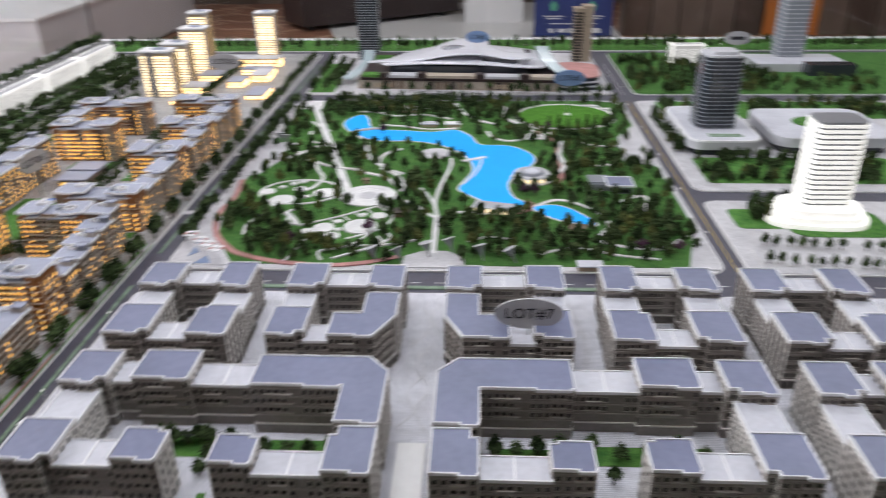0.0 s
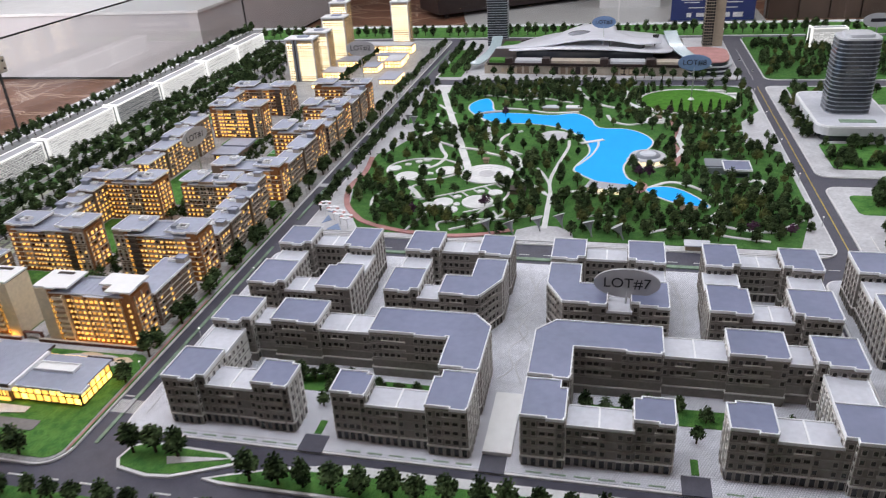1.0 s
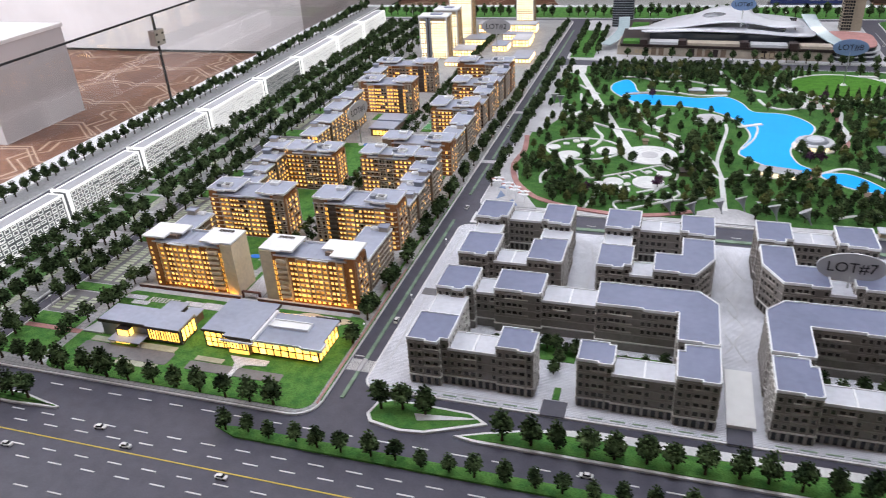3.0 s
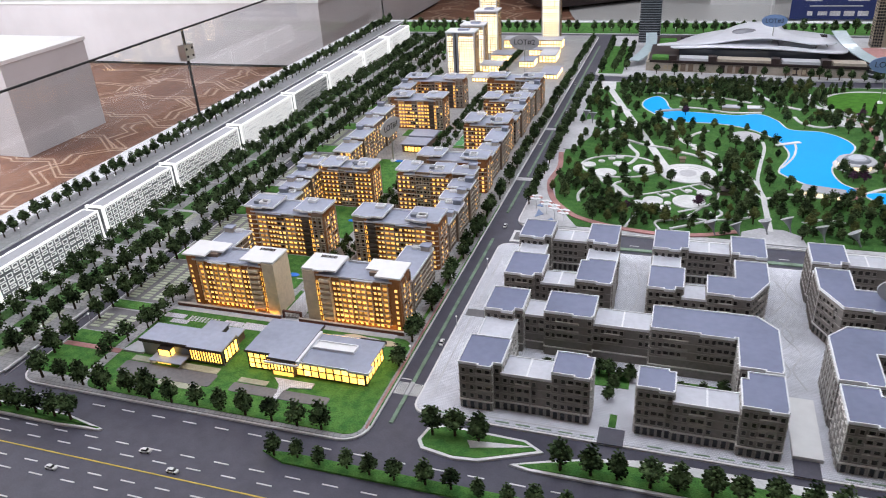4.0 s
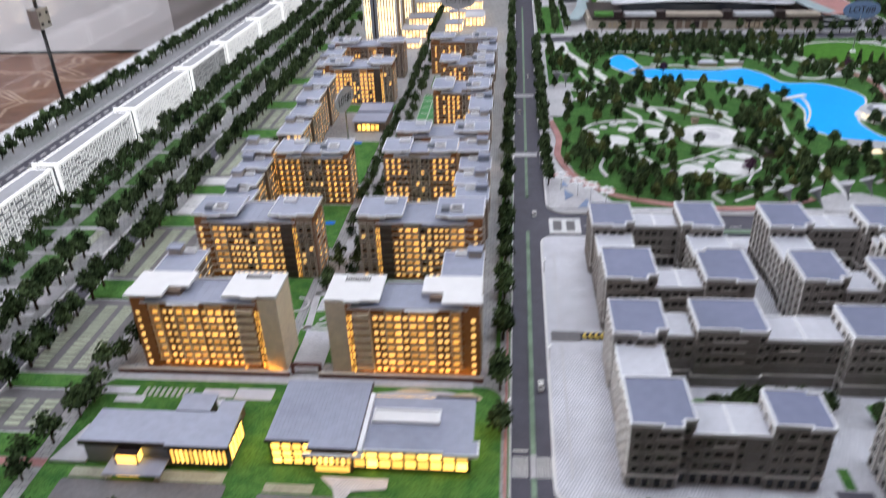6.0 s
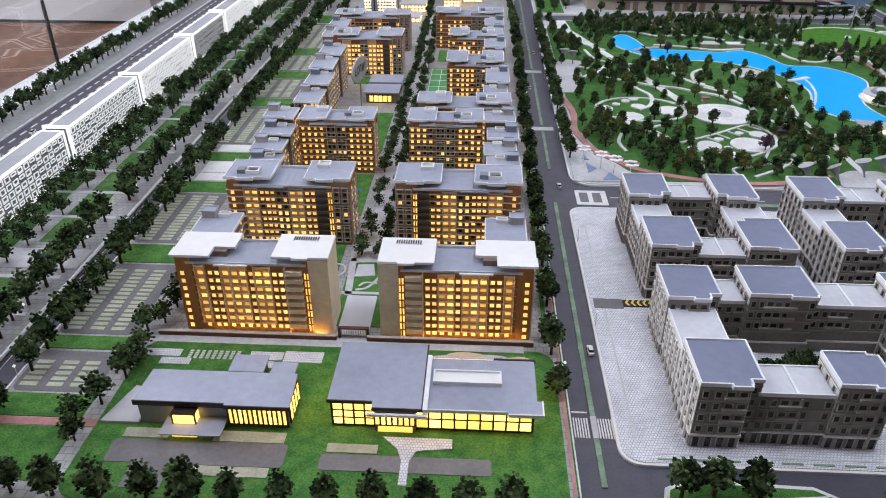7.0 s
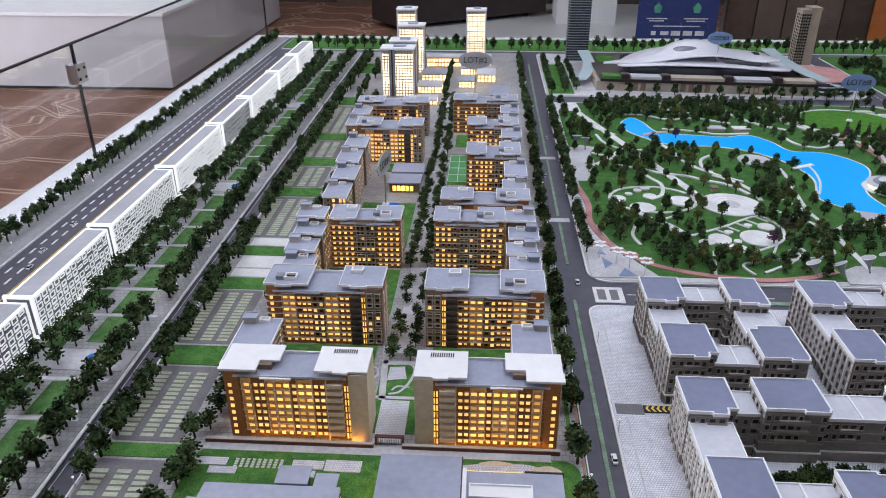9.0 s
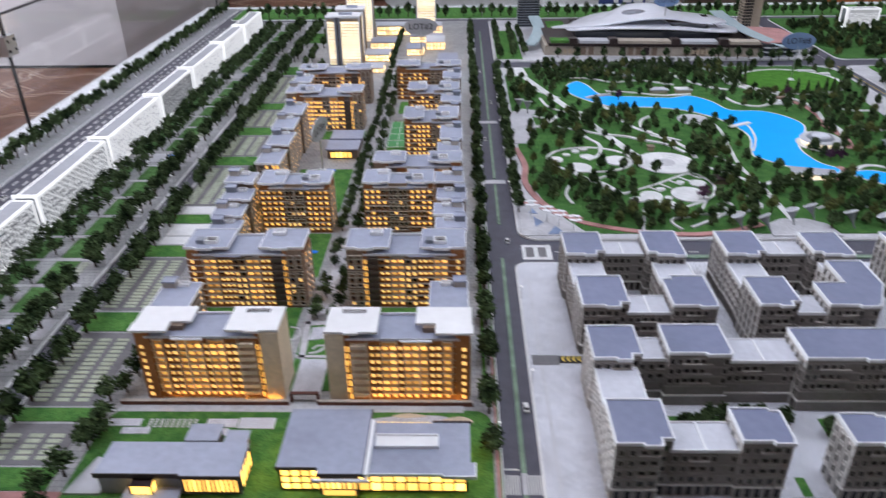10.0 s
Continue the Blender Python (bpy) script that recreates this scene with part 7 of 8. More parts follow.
for x, y, r, q in ((-0.69, 2.262, 0.021, 0.022), (-0.632, 2.20, 0.036, 0.034), (-0.514, 2.252, 0.036, 0.036), (-0.597, 2.285, 0.020, 0.018), (-0.625, 2.328, 0.012, 0.013), (-0.60, 2.345, 0.014, 0.012), (-0.655, 2.30, 0.011, 0.01), (-0.565, 2.225, 0.012, 0.01),
                   (-0.472, 2.006, 0.029, 0.030), (-0.372, 2.016, 0.046, 0.046), (-0.330, 2.088, 0.022, 0.021), (-0.441, 1.955, 0.022, 0.022), (-0.438, 2.05, 0.012, 0.010), (-0.43, 1.995, 0.010, 0.010), (-0.375, 2.095, 0.011, 0.010), (-0.51, 1.985, 0.02, 0.016)):
    patch("paving_disc", ellipse(x, y, r, q, 28), WHITE_PATH, "round white paving disc", z=0.0104)

LAKE_OUT = smooth([(-0.567, 2.934), (-0.563, 3.013), (-0.520, 3.071), (-0.488, 3.015), (-0.468, 2.922), (-0.43, 2.879), (-0.335, 2.868), (-0.224, 2.851), (-0.14, 2.876), (-0.084, 2.808), (-0.049, 2.711), (0.05, 2.697), (0.108, 2.644),
                   (0.135, 2.569), (0.115, 2.496), (0.059, 2.402), (0.038, 2.325), (0.051, 2.233), (0.087, 2.182), (0.043, 2.144), (-0.015, 2.182), (-0.095, 2.267), (-0.107, 2.314), (-0.068, 2.446), (-0.083, 2.556), (-0.126, 2.644),
                   (-0.202, 2.716), (-0.30, 2.751), (-0.43, 2.758), (-0.521, 2.846)], 5, True)[::-1]
LAKE_TWO = smooth([(0.107, 2.150), (0.16, 2.081), (0.226, 2.048), (0.271, 2.045), (0.217, 2.139), (0.164, 2.172)], 5, True)
def area(o):
    return sum(a[0] * b[1] - b[0] * a[1] for a, b in zip(o, o[1:] + o[:1]))


for o in (LAKE_OUT, LAKE_TWO):
    o = o if area(o) > 0 else o[::-1]
    structure("lake_bank", Shape().prism(shrunk(o, -0.006), 0.006, 0.0086), WHITE_PATH, "pale edge of the park lake")
    structure("water", Shape().prism(o, 0.006, 0.0092), LAKE, "bright blue park lake")
arc = Shape().ribbon([(-0.046, 2.568), (-0.044, 2.516), (-0.059, 2.433), (-0.084, 2.365), (-0.105, 2.32)], 0.007, 0.009, 0.0106)
structure("footbridge_curved", arc, WHITE_PATH, "white curved jetty in the lake")
br = thing("footbridge", -0.47, 2.89, 0.0092, "pale footbridge across the lake's neck", "footbridge")
part("deck", Shape().ribbon([(-0.045, -0.045), (-0.01, -0.02), (0.05, 0.0)], 0.012, 0.0, 0.003), shader("pale_wood", (0.55, 0.45, 0.44), 0.6), br)
part("rail", Shape().ribbon([(-0.048, -0.040), (-0.012, -0.014), (0.05, 0.006)], 0.0012, 0.003, 0.006), PARAPET, br)

pier = thing("pier", -0.065, 2.555, 0.0092, "short white pier in the lake", "pier")
part("deck", Shape().box(-0.044, 0.044, -0.008, 0.008, 0, 0.003), ROOF_WHITE, pier)
pier.rotation_euler = (0, 0, radians(29))
# round pavilion with a stepped ring roof
rp = thing("round_pavilion", 0.115, 2.385, 0.0068, "round white pavilion with glowing glass and a ribbed roof", "pavilion")
part("terrace", Shape().tube(0, 0, 0.066, 0.066, 0, 0.003, 32), WHITE_PATH, rp)
part("glass_wall", Shape().tube(0, 0, 0.050, 0.050, 0.003, 0.017, 32), LIT_TOWER, rp, "warm lit glass wall")
part("roof", Shape().tube(0, 0, 0.058, 0.055, 0.017, 0.021, 32), PODIUM, rp)
part("roof_ring", Shape().tube(0, 0, 0.040, 0.034, 0.021, 0.027, 32), SLATE_BAND, rp)
part("roof_cap", Shape().tube(0, 0, 0.026, 0.020, 0.027, 0.031, 24), TERRACE, rp)
for k in range(16):
    a = k * 0.3927
    part("column", Shape().tube(0.053 * math.cos(a), 0.053 * math.sin(a), 0.0012, 0.0012, 0.003, 0.017, 6), PARAPET, rp)
bh = thing("boat_house", -0.005, 2.135, 0.0068, "low white boat house with a flat roof and lit front", "pavilion")
part("wall", Shape().box(-0.055, 0.05, -0.022, 0.018, 0, 0.014), CREAM, bh)
part("lit_front", Shape().box(-0.05, 0.045, -0.0232, -0.022, 0.002, 0.011), LIT_TOWER, bh)
part("roof", Shape().box(-0.06, 0.055, -0.026, 0.022, 0.014, 0.0175), ROOF_DIM, bh)
part("roof_edge", Shape().box(-0.06, 0.055, -0.0275, -0.026, 0.0135, 0.0182), PARAPET, bh)
bh.rotation_euler = (0, 0, radians(-14))
ge = thing("park_cafe", 0.345, 2.31, 0.0068, "flat-roofed grey park cafe on posts", "cafe")
part("wall", Shape().box(-0.055, 0.0, -0.02, 0.045, 0, 0.020).box(0.0, 0.06, -0.045, 0.02, 0, 0.018), SLATE_BAND, ge)
part("roof", Shape().box(-0.062, 0.004, -0.012, 0.052, 0.020, 0.0235), SLATE_BAND, ge, "dark grey flat roof")
part("roof", Shape().box(-0.012, 0.066, -0.052, 0.026, 0.0238, 0.027), ROOF7, ge, "slate-grey flat roof")
part("roof_edge", Shape().tray(rect(-0.013, 0.067, -0.053, 0.027), rect(-0.010, 0.064, -0.050, 0.024), 0.0236, 0.0288, 0.0255), PARAPET, ge)
part("window", Shape().box(0.002, 0.056, -0.0465, -0.045, 0.004, 0.015), PANE_DARK, ge)
cf = thing("lake_terrace", 0.15, 2.80, 0.0068, "stepped white lakeside terrace with a brown kiosk", "terrace")
for k in range(3):
    part("step", Shape().box(-0.03 + 0.01 * k, 0.04 - 0.006 * k, -0.03 + 0.008 * k, 0.03, 0.003 * k, 0.003 * k + 0.003), WHITE_PATH, cf)
part("kiosk", Shape().box(-0.004, 0.026, 0.004, 0.022, 0.009, 0.016), UMBER, cf)
for x, y, sx, sy, m, lab in ((-0.44, 3.17, 0.026, 0.016, RED_PATH, "small park hut with a reddish flat roof"), (-0.33, 3.13, 0.032, 0.02, TERRACE, "small pale park hut with a flat roof"), (-0.24, 2.93, 0.03, 0.016, TERRACE, "small pale park hut with a flat roof"),
                             (-0.15, 2.93, 0.028, 0.014, ROOF_WHITE, "small white park hut with a flat roof"), (-0.265, 2.10, 0.022, 0.016, MALL_DARK, "small dark round-roofed hut"), (-0.63, 2.97, 0.006, 0.006, MALL_DARK, "tiny dark kiosk beside a path"),
                             (-0.40, 2.34, 0.008, 0.008, UMBER, "tiny brown kiosk beside a path"), (0.22, 1.79, 0.028, 0.014, TERRACE, "small pale gatehouse with a flat roof"), (0.215, 2.0, 0.02, 0.012, UMBER, "small brown gazebo with a flat roof")):
    hut = thing("park_hut", x, y, 0.0068, lab, "hut", "park huts")
    part("wall", Shape().box(-sx, sx, -sy, sy, 0, 0.011), CREAM if m is not MALL_DARK else UMBER, hut)
    part("roof", Shape().prism(rounded(-sx - 0.003, sx + 0.003, -sy - 0.003, sy + 0.003, 0.003, 3), 0.011, 0.0145), m, hut)

# trumpet canopies along the park's edges
TRUMPETS = [(-0.301, 1.812), (-0.238, 1.808), (-0.172, 1.840), (-0.113, 1.863), (-0.037, 1.825), (0.044, 1.815), (-0.765, 2.715), (-0.738, 2.69), (-0.24, 3.255), (-0.18, 3.265), (-0.11, 3.265), (-0.05, 3.262)]
for k, (x, y) in enumerate(TRUMPETS):
    t = thing("trumpet_canopy", x, y, 0.0068, "white trumpet-shaped canopy on a slim stem", "canopy", "trumpet canopies")
    s = Shape()
    prof = ((0.0025, 0), (0.0022, 0.010), (0.005, 0.022), (0.010, 0.032), (0.0155, 0.040), (0.0195, 0.044))
    for (r0, z0), (r1, z1) in zip(prof, prof[1:]):
        s.tube(0, 0, r0, r1, z0, z1, 20)
    part("trumpet", s, ACRYLIC, t, soft=False)
    part("rim", Shape().tube(0, 0, 0.0200, 0.0200, 0.0435, 0.0452, 20), PARAPET, t, "white rim")
    # grey disc stands in for the shade inside the trumpet's hollow
    part("dish", Shape().tube(0, 0, 0.0185, 0.0170, 0.0452, 0.0458, 20), ROOF_DIM, t)
    t.rotation_euler = (radians(random.Random(k).uniform(-24, -10)), radians(random.Random(k + 50).uniform(-30, -14) if k < 6 else 0), 0)
    t.scale = (0.80, 0.80, 0.92)
for k, (x, y) in enumerate([(-0.793, 1.889), (-0.757, 1.857), (-0.73, 1.833), (-0.699, 1.806)]):
    t = thing("flower_canopy", x, y, 0.0072, "pink and white petal canopy on a thin stem", "canopy", "petal canopies")
    part("stem", Shape().tube(0, 0, 0.0008, 0.0006, 0, 0.024, 8), PARAPET, t)
    for j in range(8):
        a = j * 0.7854
        p = Shape().prism(ellipse(0.009 * math.cos(a), 0.009 * math.sin(a), 0.004, 0.004, 10), 0.024, 0.0252)
        part("petal", p, PARAPET if j % 4 else RED_PATH, t)
    t.scale = (1.45, 1.45, 1.5)


# ---------------------------------------------------------------- lot signs
def lot_sign(x, y, z0, z, text, blue, rx=0.042, turn=0.0):
    t = thing("lot_sign", x, y, z0, "oval acrylic sign with dark lettering on a slim post", "sign", "lot signs")
    h = z - z0
    part("base", Shape().tube(0, 0, 0.012, 0.008, 0, 0.006, 16), PARAPET, t, "white round base")
    part("post", Shape().tube(0, 0, 0.0022, 0.0022, 0.006, h - 0.018, 10), STEEL, t)
    s = Shape().prism(ellipse(0, 0, rx, rx * 0.5, 40), -0.002, 0.002)
    s.v = [(a, -c, b + h) for a, b, c in s.v]
    pl = part("plate", s, SIGN_BLUE if blue else SIGN_GREY, t)
    t.rotation_euler = (0, 0, radians(turn))
    if not text:
        part("print", Shape().box(-rx * 0.5, rx * 0.5, -0.0028, -0.002, h - rx * 0.12, h + rx * 0.12), INK, pl, "dark unreadable print bar")
        return t
    cu = bpy.data.curves.new("lettering", "FONT")
    cu.body, cu.size, cu.align_x, cu.align_y, cu.extrude = text, rx * 0.48, "CENTER", "CENTER", 0.0003
    cu.materials.append(INK)
    ob = new("lettering", cu)
    ob.parent = pl
    ob.matrix_basis = pose(0, -0.0026, h, 90, 0, 0)
    return t


lot_sign(-1.355, 2.19, G0, 0.130, "LOT#1", False, 0.062, 80)
lot_sign(-1.125, 3.28, G0, 0.176, "LOT#2", False, 0.068)
lot_sign(-0.063, 3.64, 0.064, 0.205, "LOT#3", True, 0.054)
lot_sign(0.045, 1.372, 0.0825, 0.135, "LOT#7", False, 0.064)
lot_sign(0.297, 3.075, 0.0098, 0.155, "LOT#8", True, 0.062)
lot_sign(0.905, 3.05, G0, 0.31, "", False, 0.05)


# ---------------------------------------------------------------- cars and street lamps
def car_parts():
    b = Shape()
    b.prism(rounded(-0.0112, 0.0112, -0.0044, 0.0044, 0.002, 3), 0.0015, 0.0048)
    c = Shape()
    lo = [(-0.0075, -0.0038), (0.0058, -0.0038), (0.0058, 0.0038), (-0.0075, 0.0038)]
    hi = [(-0.0056, -0.0031), (0.0030, -0.0031), (0.0030, 0.0031), (-0.0056, 0.0031)]
    c.face([(*p, 0.0082) for p in hi])
    for i in range(4):
        j = (i + 1) % 4
        c.face([(*lo[i], 0.0048), (*lo[j], 0.0048), (*hi[j], 0.0082), (*hi[i], 0.0082)], 1)
    w = Shape().tube(0, 0, 0.0020, 0.0020, -0.0008, 0.0008, 12)
    w.v = [(x, z, y) for x, y, z in w.v]
    w.f = [q[::-1] for q in w.f]
    return b.mesh("car_body", [CAR_WHITE]), c.mesh("car_cabin", [CAR_WHITE, PANE_DARK]), w.mesh("car_wheel", [TYRE])


CARM = car_parts()
for x, y, rz in ((-1.279, 0.739, 6), (-1.199, 0.708, 0), (-0.988, 0.683, 0), (-0.858, 1.187, 93), (-0.888, 2.45, 90), (-0.858, 2.83, 90), (-0.888, 3.25, 90), (-2.182, 2.02, 88), (-2.18, 1.86, 92), (-2.16, 1.77, 90), (-2.205, 2.7, 90), (-2.182, 3.2, 90),
                 (-0.857, 1.77, 90), (0.59, 3.55, 90), (0.56, 3.75, 90), (-1.42, 0.66, 0), (-0.62, 0.65, 0), (0.05, 0.74, 180), (-0.40, 0.83, 180)):
    c = thing("car", x, y, 0.0, "small white model car on the road", "car", "model cars")
    c.rotation_euler = (0, 0, radians(rz))
    part("body", CARM[0], None, c)
    part("cabin", CARM[1], None, c, "cabin with dark glass")
    for wx in (-0.0068, 0.0068):
        for wy in (-0.0044, 0.0044):
            piece("wheel", CARM[2], c, wx, wy, 0.0020)

LAMP = (Shape().tube(0, 0, 0.0007, 0.0005, 0, 0.026, 6).mesh("lamp_pole", [STEEL]), Shape().tube(0, 0, 0.0010, 0.0022, 0.026, 0.028, 8).tube(0, 0, 0.0022, 0.0008, 0.028, 0.030, 8).mesh("lamp_globe", [LIT_WHITE]))
spots = [(-0.843, 1.25 + 0.27 * k) for k in range(2)] + [(-0.905, 1.12 + 0.3 * k) for k in range(10)] + [(-1.755, 1.0 + 0.22 * k) for k in range(14)] + [(-2.24, 1.0 + 0.42 * k) for k in range(8)]
spots += [(-1.685, 1.07 + 0.2 * k) for k in range(5)] + [(-1.9 + 0.35 * k, 4.33) for k in range(12)] + [(0.54, 1.95 + 0.3 * k) for k in range(5)] + [(-0.838, 2.05 + 0.25 * k) for k in range(5)]
for x, y in spots:
    t = thing("street_lamp", x, y, 0.004, "slim model street lamp with a white globe", "street lamp", "street lamps")
    part("pole", LAMP[0], None, t)
    part("globe", LAMP[1], None, t, "glowing white globe")


# ---------------------------------------------------------------- trees
def tree_shapes(kind, seed):
    """Trunk and crown of one model tree, about 45 mm tall."""
    rng = random.Random(seed)
    trunk, crown = Shape(), Shape()
    if kind in ("round", "pine"):
        tall = kind == "pine"
        h = rng.uniform(0.042, 0.050)
        trunk.tube(0, 0, 0.0020, 0.0012, 0, h * 0.45, 6)
        for k in range(4):
            m = pose(0, 0, h * 0.22, 42, 0, rng.uniform(0, 360))
            trunk.add(Shape().tube(0, 0, 0.0008, 0.0004, 0, 0.013, 5), m)
        lobes = [(0, 0, h * 0.52, 0.0128), (0, 0, h * 0.80, 0.0082)]
        turn = rng.uniform(0, 6.28)
        for k in range(7):
            a = turn + k * 2.4
            u = rng.uniform(0.34, 0.70) if not tall else 0.24 + 0.09 * k
            q = (0.0062 if not tall else 0.0100 - 0.0011 * k) * rng.uniform(0.8, 1.15)
            lobes.append((q * math.cos(a), q * math.sin(a), h * u, rng.uniform(0.0072, 0.0092)))
        for x, y, z, r in lobes:
            crown.clump((x, y, z), r * 0.88, rng)
            n = 21 if r < 0.01 else 30
            for k in range(n):
                c = 1 - 2 * (k + 0.5) / n
                a, q = k * 2.39996 + turn, math.sqrt(1 - c * c)
                e = r * rng.uniform(0.88, 1.03)
                crown.clump((x + e * q * math.cos(a), y + e * q * math.sin(a), max(z + 0.9 * e * c, h * 0.17)), rng.uniform(0.0015, 0.0025), rng)
    elif kind == "cone":
        h = rng.uniform(0.030, 0.038)
        trunk.tube(0, 0, 0.0010, 0.0006, 0, h * 0.4, 6)
        for k in range(84):
            u = (k + 0.5) / 84
            a, r = k * 2.39996, 0.0058 * (1 - u) ** 0.75
            crown.clump((r * math.cos(a), r * math.sin(a), 0.003 + u * h), 0.0022, rng)
    else:
        h = rng.uniform(0.026, 0.032)
        trunk.tube(0, 0, 0.0012, 0.0008, 0, h * 0.5, 6)
        tips = []
        for k in range(6):
            az, lean, ln = k * 1.05 + rng.uniform(-.3, .3), rng.uniform(24, 58), rng.uniform(0.010, 0.015)
            m = pose(0, 0, h * rng.uniform(0.25, 0.42), 0, lean, math.degrees(az))
            trunk.add(Shape().tube(0, 0, 0.0007, 0.0003, 0, ln, 5), m)
            tips.append(m @ Vector((0, 0, ln)))
        tips += [Vector((0, 0, h * 0.72)), Vector((0, 0, h * 0.92)), Vector((0, 0, h * 0.5))]
        for p in tips:
            r = rng.uniform(0.0042, 0.0060)
            crown.clump(tuple(p), r * 0.7, rng)
            for k in range(13):
                c = 1 - 2 * (k + 0.5) / 13
                a, q = k * 2.39996 + p.x * 900, math.sqrt(1 - c * c)
                e = r * rng.uniform(0.8, 1.15)
                crown.clump((p.x + e * q * math.cos(a), p.y + e * q * math.sin(a), max(p.z + e * c, 0.004)), rng.uniform(0.0014, 0.0024), rng)
    return trunk, crown


KINDS = {k: [tree_shapes(k, 7 * i + len(k)) for i in range(5)] for k in ("round", "pine", "cone", "bushy")}
TREE_MESH = {(k, i): (a.mesh(k + "_trunk", [BARK]), b.mesh(k + "_crown", [LEAF if k in ("round", "bushy") else LEAF_DARK])) for k, v in KINDS.items() for i, (a, b) in enumerate(v)}
NAMES = {"round": ("tree", "dark green model tree with a dense foam crown"), "bushy": ("small_tree", "small dark green model tree with a loose crown"),
         "pine": ("pine_tree", "dark layered model pine tree"), "cone": ("cypress", "slim dark conical model cypress")}
made = {}
rest = {}


def plant(kind, x, y, z, size, near, rng, tint=None):
    """A tree of its own where the walk passes close, else a share of the far greenery."""
    i = rng.randrange(5)
    m = pose(x, y, z, 0, 0, rng.uniform(0, 360)) @ Matrix.Diagonal((size, size, size * rng.uniform(0.9, 1.12), 1))
    if near:
        key = (kind, i)
        if key not in made:
            name, label = NAMES[kind]
            t = thing(name, 0, 0, 0, label, "tree", "street trees" if kind != "bushy" else "small trees")
            part("trunk", TREE_MESH[key][0], None, t)
            part("crown", TREE_MESH[key][1], None, t)
            made[key] = t
            t.matrix_basis = m
        else:
            src = made[key]
            keep = src.scale.copy()
            src.scale = (1, 1, 1)
            c = copy_thing(src, m)
            src.scale = keep
    else:
        tr, cr = rest.setdefault(tint or kind, (Shape(), Shape()))
        a, b = KINDS[kind][i]
        tr.add(a, m)
        cr.add(b, m)


rng = random.Random(5)


def row(kind, x0, y0, x1, y1, step, size=1.0, z=G0, near=lambda x, y: False, jit=0.004, skip=0.04):
    d = math.hypot(x1 - x0, y1 - y0)
    n = int(d / step)
    for k in range(n + 1):
        if rng.random() < skip:
            continue
        u = k / max(n, 1)
        x, y = x0 + (x1 - x0) * u + rng.uniform(-jit, jit), y0 + (y1 - y0) * u + rng.uniform(-jit, jit)
        plant(kind, x, y, z, size * rng.uniform(0.85, 1.12) * (1.12 if kind == "round" else 1.35), near(x, y), rng)


ALL = lambda x, y: True
row("round", -1.64, 0.869, -0.985, 0.869, 0.0535, 1.24, near=ALL, skip=0)
row("round", -2.05, 0.772, -1.475, 0.772, 0.042, 1.2, z=0.004, near=ALL, skip=0)
row("round", -0.549, 0.874, 1.3, 0.880, 0.0466, 1.20, near=lambda x, y: x < 0.6, skip=0)
for x, y in ((-0.785, 0.905), (-0.745, 0.912), (-0.70, 0.908)):
    plant("round", x, y, G0, 1.4, True, rng)
row("round", -1.045, 0.788, 0.75, 0.782, 0.047, 0.94, z=0.004, near=lambda x, y: x < 0.3, jit=0.004, skip=0.0)
for k in range(34):
    y = 1.095 + 0.064 * k + (0.012 if k % 2 else -0.012)
    plant("round", -0.9175 + rng.uniform(-.004, .004), y, G0, rng.uniform(1.15, 1.35), y < 2.0, rng)
row("round", -0.918, 3.3, -0.918, 4.1, 0.055, 1.0)
row("round", -0.822, 1.92, -0.822, 3.25, 0.046, 1.08, near=lambda x, y: y < 2.3, jit=0.006)
row("round", -0.80, 3.45, -0.80, 4.0, 0.05, 1.0)
row("round", -1.771, 0.93, -1.771, 4.1, 0.047, 1.30, near=lambda x, y: y < 1.9, jit=0.006, skip=0.05)
row("round", -1.676, 0.95, -1.676, 4.1, 0.049, 1.25, near=lambda x, y: y < 1.9, jit=0.006, skip=0.1)
row("bushy", -1.876, 0.92, -1.876, 4.05, 0.064, 1.12, near=lambda x, y: y < 1.75, jit=0.008)
row("bushy", -1.925, 0.92, -1.925, 4.05, 0.040, 1.0, near=lambda x, y: y < 1.75, jit=0.008)
row("round", -2.288, 0.5, -2.288, 4.55, 0.045, 1.16, jit=0.004, skip=0.0)
row("bushy", -1.244, 1.44, -1.244, 3.3, 0.041, 0.80, near=lambda x, y: y < 1.6, jit=0.006)
row("bushy", -1.208, 1.44, -1.208, 3.3, 0.041, 0.80, near=lambda x, y: y < 1.6, jit=0.006)
row("bushy", -1.535, 1.10, -1.535, 1.40, 0.040, 1.1, near=ALL, jit=0.012)
row("bushy", -1.56, 0.95, -1.54, 1.12, 0.040, 1.1, near=ALL, jit=0.012)
row("round", -1.535, 1.62, -1.535, 3.3, 0.045, 0.8, jit=0.008)
row("round", -2.1, 4.35, 2.2, 4.35, 0.050, 1.32, skip=0.02, jit=0.004)
row("round", -1.6, 3.15, -1.6, 4.1, 0.08, 1.0, jit=0.02)
row("round", -1.25, 3.35, -1.25, 3.9, 0.04, 0.9)
for x0, x1, y, n in ((-0.62, -0.46, 1.14, 9), (-0.40, -0.29, 1.13, 4), (-0.02, 0.12, 1.13, 5), (0.14, 0.32, 1.14, 5)):
    for k in range(n):
        plant("bushy" if k % 3 == 1 else "round", x0 + (x1 - x0) * k / max(n - 1, 1), y + rng.uniform(-.015, .015), G0, rng.uniform(0.85, 1.1), True, rng)
for x, y in ((-0.495, 1.075), (-0.487, 1.10), (0.165, 1.075), (-0.635, 1.46), (-0.30, 1.47), (-0.64, 1.44), (0.315, 1.46), (-0.03, 1.47)):
    plant("round", x, y, G0, 0.85, True, rng)
